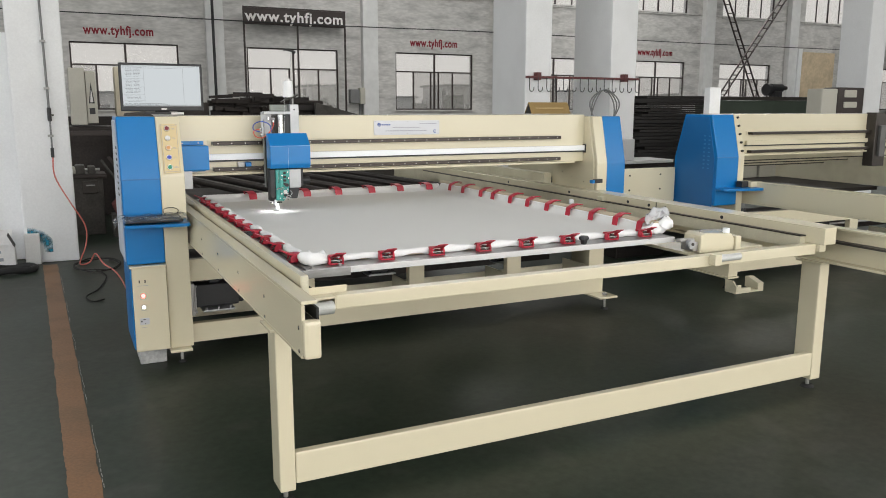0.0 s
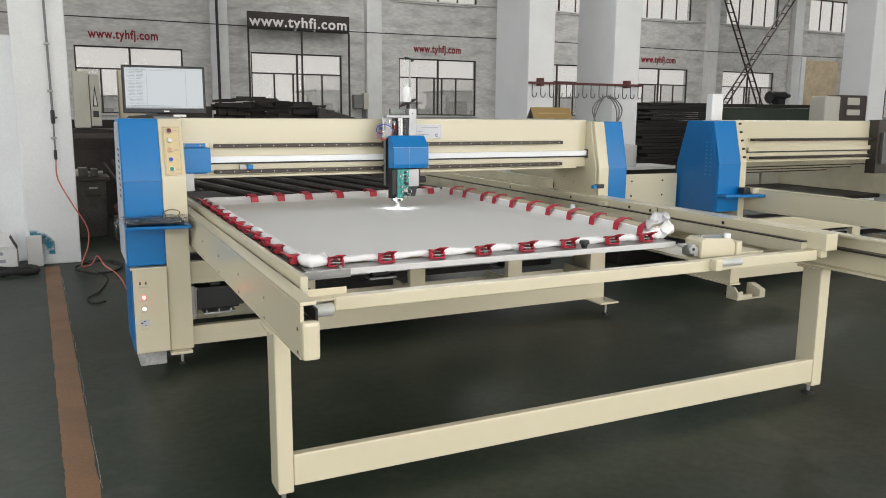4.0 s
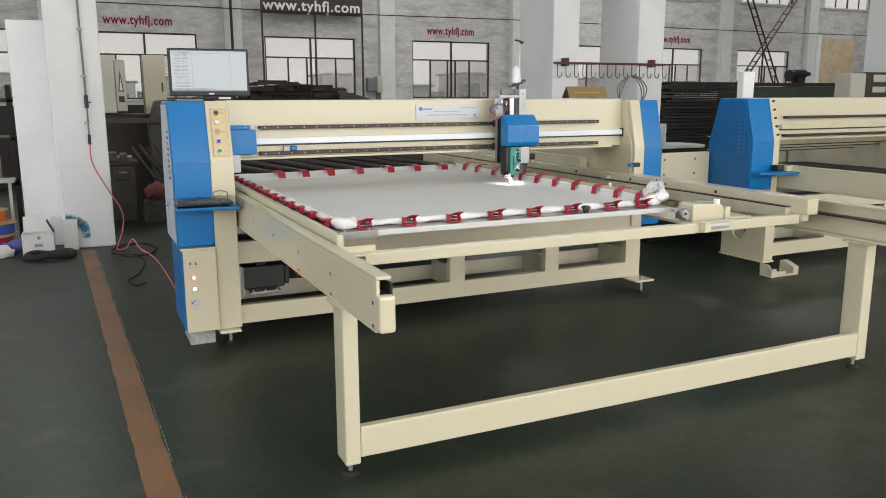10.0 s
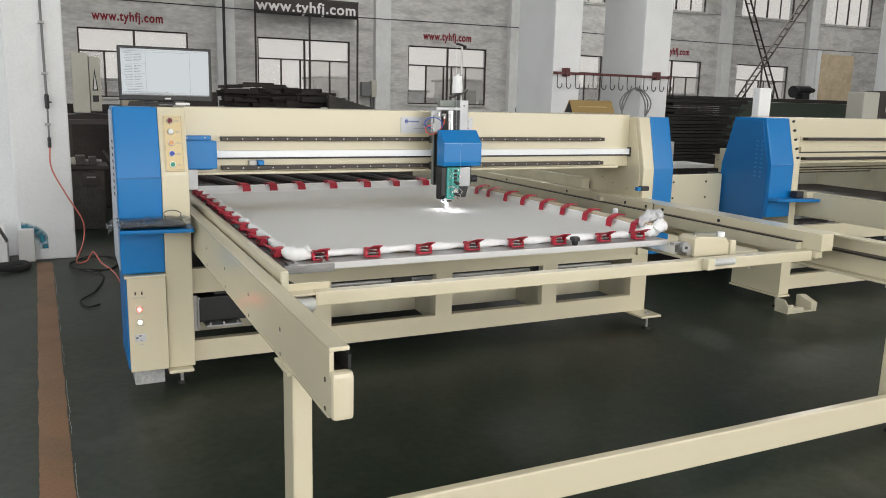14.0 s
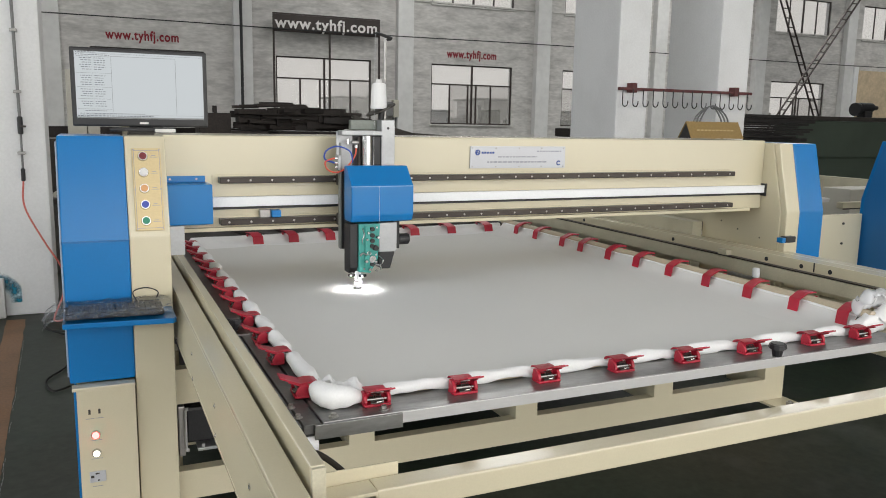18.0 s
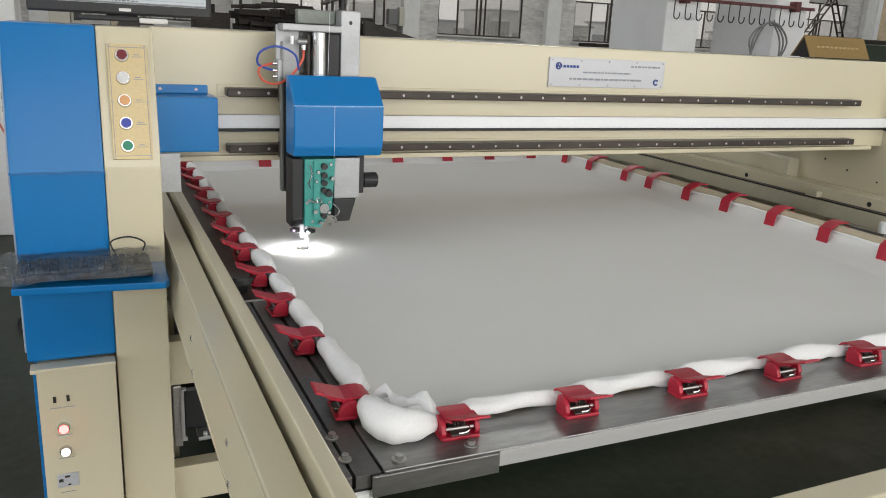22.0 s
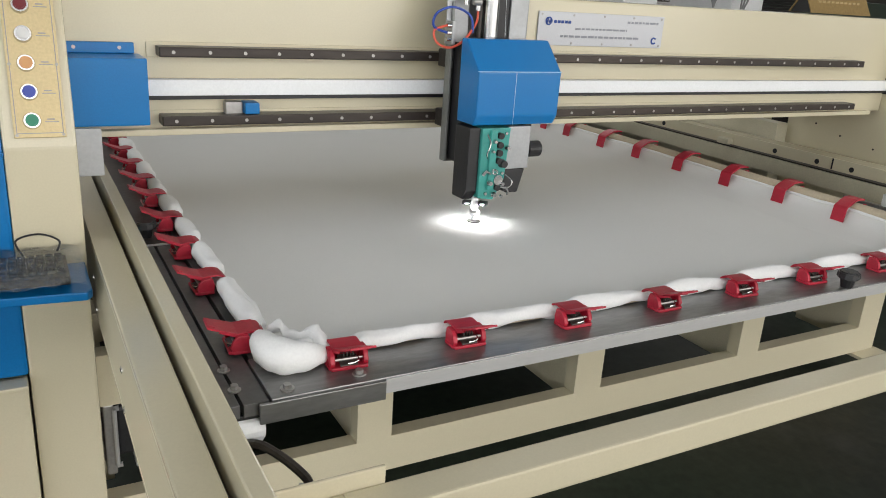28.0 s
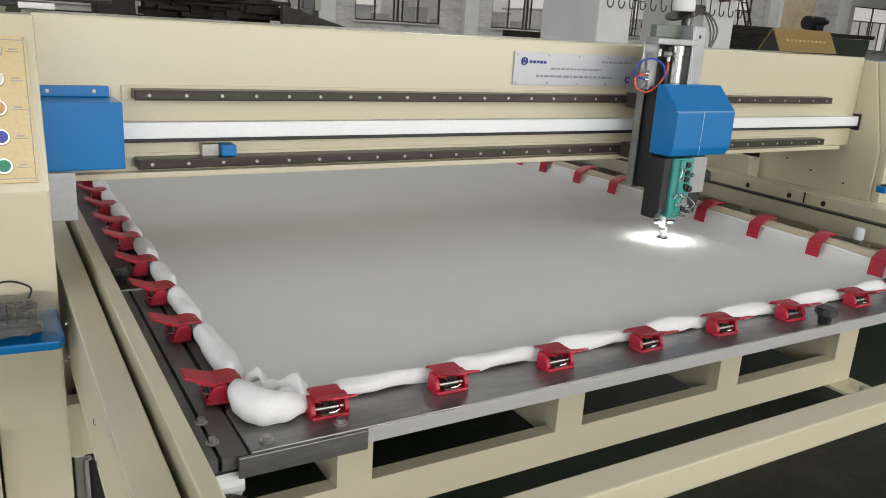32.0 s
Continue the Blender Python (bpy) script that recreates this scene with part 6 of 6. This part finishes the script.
for layer in range(5):
    for k in range(16):
        w, h = rg.uniform(0.28, 0.85), rg.uniform(0.035, 0.10)
        cx = rg.uniform(1.35 + w / 2, 3.7 - w / 2)
        top = min(pile_top(cx - 0.42 * w), pile_top(cx), pile_top(cx + 0.42 * w)) - 0.085 * layer - 0.03 * rg.random()
        if top - h < 1.29:
            continue
        bar = box(-w / 2, w / 2, -0.06 - 0.05 * rg.random(), 0.06 + 0.08 * rg.random(), -h, 0.0, 0.006)
        bar.transform(pose(cx, 8.0 + 0.09 * layer + 0.25 * rg.random(), top, 0, rg.uniform(-2.0, 2.0), rg.uniform(-16, 16)))
        part("channel", bar, BLACK_METAL, pile)
crate = thing("steel_crate", (1.14, 8.1, 0), "dark brown steel crate beside the metal pile", "crate")
part("body", box(0.92, 1.335, 7.95, 8.4, 0.0, 1.525, 0.012), BLACK_METAL, crate)
part("upright", box(1.10, 1.155, 7.96, 8.02, 1.5255, 1.62, 0.006), BLACK_METAL, crate)
solo("steel_profile", prism([(2.95, 1.53), (3.85, 1.29), (3.85, 0.0), (2.95, 0.0)], "y", 7.6, 7.7, 0.01), GREY_JUNK, "dark slanted steel plate by the pile", "steel profile")
solo("steel_plate", prism([(3.75, 1.30), (5.6, 1.20), (5.6, 0.0), (3.75, 0.0)], "y", 7.4, 7.45, 0), DARK_STEEL, "long dark steel plate standing behind the beam", "steel plate")
stack("board_stack", 8.0, 6.0, 0.0, 2.05, 0.9, 31, 0.046, BOARD_BLACK, "tall stack of black boards beyond the columns", "board stack", 2, 0.5)
stack("board_stack", 6.9, 8.3, 0.0, 1.2, 0.6, 11, 0.125, BLACK_METAL, "stack of black boards between the columns", "board stack", 6, 0.2)
bench = thing("lathe_bench", (13.2, 8.2, 0), "long dark green machine bench with a lathe head", "machine")
part("bed", box(11.9, 15.4, 8.0, 8.6, 0.9, 1.62, 0.03), GREEN_METAL, bench)
part("bed_edge", box(11.8, 15.5, 7.95, 8.0, 1.62, 1.70, 0.01), DARK_STEEL, bench)
part("stand", box(12.2, 15.0, 8.1, 8.5, 0, 0.9, 0.03), GREEN_METAL, bench)
part("lathe_head", rod((13.72, 8.2, 1.90), (14.10, 8.2, 1.90), 0.095, seg=14, bev=0.02), BLACK, bench)
part("lathe_chuck", rod((14.10, 8.2, 1.90), (14.24, 8.2, 1.90), 0.06, 0.045, 12), DARK_STEEL, bench)
part("lathe_post", box(13.80, 14.02, 8.1, 8.3, 1.70, 1.83, 0.02), BLACK, bench)
part("lathe_pulley", rod((13.60, 8.2, 1.86), (13.70, 8.2, 1.86), 0.13, seg=16), BLACK, bench)
part("long_bar", rod((12.0, 8.15, 1.64), (15.4, 8.15, 1.66), 0.03, seg=8), WIRE_GREY, bench)
ec = thing("electric_cabinet", (9.2, 2.95, 0), "grey electric cabinet with an open switch panel", "cabinet")
part("body", box(8.55, 8.855, 2.7, 2.95, 0, 1.715, 0.02), GREY_CABINET, ec)
part("panel_box", box(8.86, 9.40, 2.7, 2.95, 0, 1.735, 0.02), BROWN_METAL, ec)
part("meter", box(8.98, 9.22, 2.68, 2.699, 1.60, 1.70, 0.01), GREY_CABINET, ec)
part("meter", box(8.98, 9.24, 2.68, 2.699, 1.46, 1.54, 0.01), GREY_CABINET, ec)
solo("white_post", box(4.405, 4.535, 0.55, 0.62, 0, 1.632, 0.006), WHITE_PAINT, "white square post behind the neighbouring machine", "post")
solo("white_bench", box(3.95, 4.62, 1.2, 1.6, 0.925, 0.957, 0.006), CARDBOARD, "white shelf board between the machines", "shelf")
solo("white_carton", box(3.98, 4.13, 1.2, 1.4, 0.9575, 1.163, 0.006), CARDBOARD, "white carton standing on a shelf board", "carton")
solo("shelf_stand", box(4.0, 4.6, 1.25, 1.55, 0, 0.9245, 0.01), BLACK_METAL, "dark stand under the shelf board", "stand")
jig = thing("steel_bracket", (4.08, -0.27, 0), "cream steel bracket lying on the floor", "bracket")
part("base", box(3.93, 4.23, -0.34, -0.22, 0.0, 0.014, 0.003), CREAM_DULL, jig)
part("cheek", prism([(-0.34, 0.0142), (-0.22, 0.0142), (-0.22, 0.10), (-0.30, 0.10), (-0.34, 0.055)], "x", 3.93, 3.945, 0.003), CREAM_DULL, jig)
part("step", box(3.9455, 4.09, -0.34, -0.325, 0.0142, 0.042, 0.003), CREAM_DULL, jig)
part("step", box(3.9455, 3.985, -0.3405, -0.324, 0.0422, 0.068, 0.003), CREAM_DULL, jig)
part("cheek", prism([(-0.34, 0.0142), (-0.20, 0.0142), (-0.20, 0.10), (-0.23, 0.105), (-0.34, 0.068)], "x", 4.17, 4.23, 0.004), CREAM_DULL, jig)

# dark corner behind the left column
cab = thing("control_box", (-0.42, 7.0, 0), "grey beige control cabinet with a warning mark", "cabinet")
part("body", box(-0.63, -0.435, 6.8, 7.3, 1.22, 1.96, 0.01), GREY_CABINET, cab)
part("door", box(-0.430, -0.30, 6.82, 7.3, 1.24, 1.92, 0.01), GREY_CABINET, cab)
part("warning_mark", prism([(-0.402, 1.50), (-0.332, 1.50), (-0.367, 1.78)], "y", 6.815, 6.819, 0), BLACK, cab)
part("warning_mark", prism([(-0.387, 1.515), (-0.347, 1.515), (-0.367, 1.70)], "y", 6.811, 6.8145, 0), CARDBOARD, cab)
part("label_bar", box(-0.402, -0.332, 6.815, 6.819, 1.36, 1.44, 0), BLACK, cab)
part("stand", box(-0.9, 1.0, 6.8, 7.4, 0, 1.2, 0.02), BLACK_METAL, cab, "dark machine body under the cabinet")
tan = thing("tan_cabinet", (0.1, 7.3, 0), "pale tan steel cabinet beyond the control cabinet", "cabinet")
part("body", box(-0.05, 0.24, 7.1, 7.4, 1.201, 2.0, 0.01), material("pale_tan_cabinet_paint", (0.62, 0.56, 0.42), 0.5, grain=90, vary=0.05, stain=0.1), tan)
part("handle", box(0.18, 0.20, 7.085, 7.099, 1.5, 1.62, 0.003), BLACK, tan)
vice = thing("work_bench", (-0.5, 5.25, 0), "dusty dark work bench with a vice behind the column", "bench")
part("top", box(-0.80, -0.34, 5.0, 5.5, 0.655, 0.70, 0.008), BROWN_METAL, vice)
part("cabinet", box(-0.76, -0.38, 5.05, 5.45, 0.0, 0.654, 0.012), GREY_JUNK, vice)
part("drawer", box(-0.60, -0.43, 5.03, 5.049, 0.48, 0.62, 0.006), DARK_STEEL, vice)
part("drawer_handle", box(-0.56, -0.47, 5.015, 5.0295, 0.565, 0.58, 0.003), STEEL, vice)
part("jaw", box(-0.66, -0.56, 5.05, 5.3, 0.7005, 0.80, 0.012), GREY_JUNK, vice)
part("jaw", box(-0.53, -0.45, 5.05, 5.3, 0.7005, 0.785, 0.012), GREY_JUNK, vice)
part("screw", rod((-0.70, 5.12, 0.745), (-0.40, 5.12, 0.745), 0.016, seg=10), STEEL, vice)
solo("rag", lump([(-0.74, 5.1, 0.73), (-0.68, 5.08, 0.75), (-0.63, 5.1, 0.73)], [0.02, 0.035, 0.02], 4, 0.02), GREY_CABINET, "crumpled pale rag on the bench", "rag", smooth=True)
for k in range(11):
    a = Vector((-0.36 + 0.085 * k, 5.6 + 0.03 * (k % 3), 0.82 + 0.03 * (k % 2)))
    solo("steel_bar", rod(a, a + Vector((0.50 + 0.04 * (k % 4), -0.5, -a.z)), 0.016 + 0.006 * (k % 2), seg=8), (GREY_JUNK, BROWN_METAL)[k % 2], "dark steel bar leaning in the corner", "bar", "leaning bars")
solo("red_sack", lump([(-0.30, 4.85, 0.33), (-0.18, 4.85, 0.36), (-0.02, 4.86, 0.33)], [0.05, 0.10, 0.05], 6, 0.03), material("faded_red_canvas", (0.16, 0.05, 0.045), 0.8), "faded red canvas sack on a box", "sack", smooth=True)
solo("low_box", box(-0.32, 0.05, 4.75, 5.05, 0.0, 0.25, 0.01), GREY_JUNK, "dusty dark box under the sack", "box")
solo("dark_bracket", prism([(-0.10, 1.05), (0.0, 1.38), (0.25, 1.40), (0.40, 1.30), (0.40, 0.0), (-0.05, 0.0)], "y", 6.2, 6.5, 0.02), GREY_JUNK, "dark cast machine column in the corner", "machine")
solo("cross_beam", box(-0.75, 0.5, 6.0, 6.08, 1.10, 1.16, 0.006), BROWN_METAL, "dark beam across the corner", "beam")
for x in (-0.72, 0.45):
    solo("beam_post", box(x, x + 0.05, 6.01, 6.07, 0.0, 1.0995, 0.004), BROWN_METAL, "dark post under the beam", "post")
solo("screen_partition", box(-16, 2.2, 9.6, 9.66, 0, 1.3, 0.0), BLACK_METAL, "low dark partition behind the stored parts", "partition")

# shelf, reels and cartons beside the left column
shelf = thing("steel_shelf", (-2.1, 4.6, 0), "black steel shelf frame with boxes beside the wall panel", "shelf")
for x in (-1.58, -2.6):
    part("post", box(x, x + 0.05, 4.35, 4.40, 0, 1.55, 0.004), BLACK_METAL, shelf)
for z in (0.55, 1.0, 1.38):
    part("board", box(-2.6, -1.53, 4.35, 4.9, z, z + 0.03, 0.003), BLACK_METAL, shelf)
solo("green_case", box(-2.05, -1.72, 4.36, 4.6, 1.03, 1.16, 0.01), material("green_plastic", (0.03, 0.22, 0.10), 0.4, bump=0.02), "green plastic case on the shelf", "case")
solo("grey_bin", box(-2.1, -1.70, 4.36, 4.6, 0.58, 0.85, 0.01), GREY_CABINET, "grey bin on the shelf", "bin")
stool = thing("white_stool", (-1.75, 4.1, 0), "white steel stool under the shelf", "stool")
for x in (-1.9, -1.62):
    part("leg", box(x, x + 0.03, 4.05, 4.08, 0, 0.6, 0.003), GREY_CABINET, stool)
part("seat", box(-1.95, -1.56, 4.02, 4.3, 0.601, 0.63, 0.005), GREY_CABINET, stool)


def reel(x, y, z, r, h, color, nm):
    rl = thing("cable_reel", (x, y, z), nm + " cable reel stacked on the floor", "cable reel", "cable reels")
    part("flange", rod((x, y, z), (x, y, z + 0.012), r, seg=28), material("reel_card", (0.5, 0.36, 0.16), 0.7), rl)
    part("winding", rod((x, y, z + 0.012), (x, y, z + h - 0.012), r * 0.9, seg=28), material("wire_" + nm.replace(" ", "_"), color, 0.45, grain=200, vary=0.2), rl)
    part("flange", rod((x, y, z + h - 0.012), (x, y, z + h), r, seg=28), material("reel_card", (0.5, 0.36, 0.16), 0.7), rl)


reel(-1.78, 3.75, 0.0, 0.20, 0.14, (0.55, 0.03, 0.03), "red")
reel(-1.75, 3.76, 0.141, 0.19, 0.12, (0.04, 0.08, 0.40), "blue")
reel(-1.80, 3.75, 0.262, 0.18, 0.12, (0.70, 0.14, 0.04), "orange")
ctn = thing("open_carton", (-1.37, 3.32, 0), "open white carton beside the column", "carton")
part("side", box(-1.50, -1.235, 3.22, 3.23, 0.0, 0.20, 0.002), CARDBOARD, ctn)
part("side", box(-1.50, -1.235, 3.42, 3.43, 0.0, 0.20, 0.002), CARDBOARD, ctn)
part("side", box(-1.50, -1.49, 3.231, 3.419, 0.0, 0.20, 0.002), CARDBOARD, ctn)
part("side", box(-1.245, -1.235, 3.231, 3.419, 0.0, 0.20, 0.002), CARDBOARD, ctn)
part("bottom", box(-1.489, -1.246, 3.231, 3.419, 0.002, 0.012, 0), CARDBOARD, ctn)
# black block added to darken the open carton's inside
part("inside", box(-1.485, -1.25, 3.24, 3.41, 0.0125, 0.14, 0.004), BLACK, ctn, "dark block for the shade inside the carton")
part("flap", prism([(3.425, 0.2), (3.5, 0.33), (3.503, 0.328), (3.429, 0.2)], "x", -1.49, -1.26, 0), CARDBOARD, ctn)
# cardboard flap given dark grey, so its shade is in the colour
part("flap", prism([(-1.238, 0.2), (-1.29, 0.31), (-1.286, 0.312), (-1.234, 0.2)], "y", 3.24, 3.41, 0), GREY_JUNK, ctn, "shaded raised flap")
part("label_bar", box(-1.40, -1.33, 3.218, 3.22, 0.08, 0.11, 0), INK_GREY, ctn)
part("seal", rod((-1.36, 3.22, 0.165), (-1.36, 3.216, 0.165), 0.016, seg=10), INK_GREY, ctn)
solo("black_hose_roll", hose([(-1.27 + 0.19 * math.cos(a), 3.06 + 0.11 * math.sin(a), 0.03 + 0.012 * math.sin(3 * a)) for a in [k * math.pi / 4 for k in range(8)]], 0.03, 10, 5, True), RUBBER, "black rubber hose ring on the floor", "hose")
solo("blue_bag", lump([(-1.75, 3.5, 0.03), (-1.6, 3.42, 0.07), (-1.5, 3.4, 0.06), (-1.42, 3.42, 0.02)], [0.02, 0.06, 0.05, 0.02], 3, 0.03), material("blue_purple_film", (0.08, 0.08, 0.30), 0.3), "crumpled blue film on the floor", "bag", smooth=True)
solo("white_foam_sheet", lump([(-1.85, 3.3, 0.04), (-1.7, 3.28, 0.05), (-1.58, 3.28, 0.03)], [0.03, 0.07, 0.03], 9, 0.03), CARDBOARD, "crumpled white foam wrap on the floor", "wrap", smooth=True)


# ---- what moves ----
HEAD_X = [(0, 0.320), (0.5, 0.416), (1, 0.511), (1.5, 0.606), (2, 0.700), (2.5, 0.794), (3.5, 0.977), (4.5, 1.161), (5, 1.254), (5.5, 1.349), (6, 1.443), (6.5, 1.534), (7, 1.580),
          (7.4, 1.587), (11.5, 1.585), (12, 1.568), (12.5, 1.480), (13, 1.389), (13.5, 1.297), (14, 1.206), (14.5, 1.112), (15, 1.016), (15.5, 0.922), (16.5, 0.743),
          (17.5, 0.560), (18, 0.462), (18.5, 0.370), (19, 0.284), (19.5, 0.200), (19.9, 0.168), (24.4, 0.166), (25, 0.188), (25.5, 0.268), (26.5, 0.446), (27.5, 0.627),
          (28, 0.716), (28.5, 0.804), (29, 0.894), (29.5, 0.991), (30, 1.090), (30.5, 1.179), (31, 1.264), (31.5, 1.352), (32, 1.440)]
FRAME_Y = [(0, -1.97), (8.5, -1.97), (8.75, -1.945), (9, -1.885), (9.5, -1.73), (10, -1.587), (10.4, -1.475), (10.7, -1.459), (11, -1.457), (21.5, -1.457),
           (21.75, -1.425), (22, -1.349), (22.5, -1.196), (23, -1.046), (23.3, -0.97), (23.55, -0.94), (24, -0.929), (32, -0.929)]


def motions():
    walk(head, [(t, pose(x, -0.235, -0.005)) for t, x in HEAD_X])
    for ob in (frame_thing, cloth):
        walk(ob, [(t, pose(0, y, 0)) for t, y in FRAME_Y])


motions()
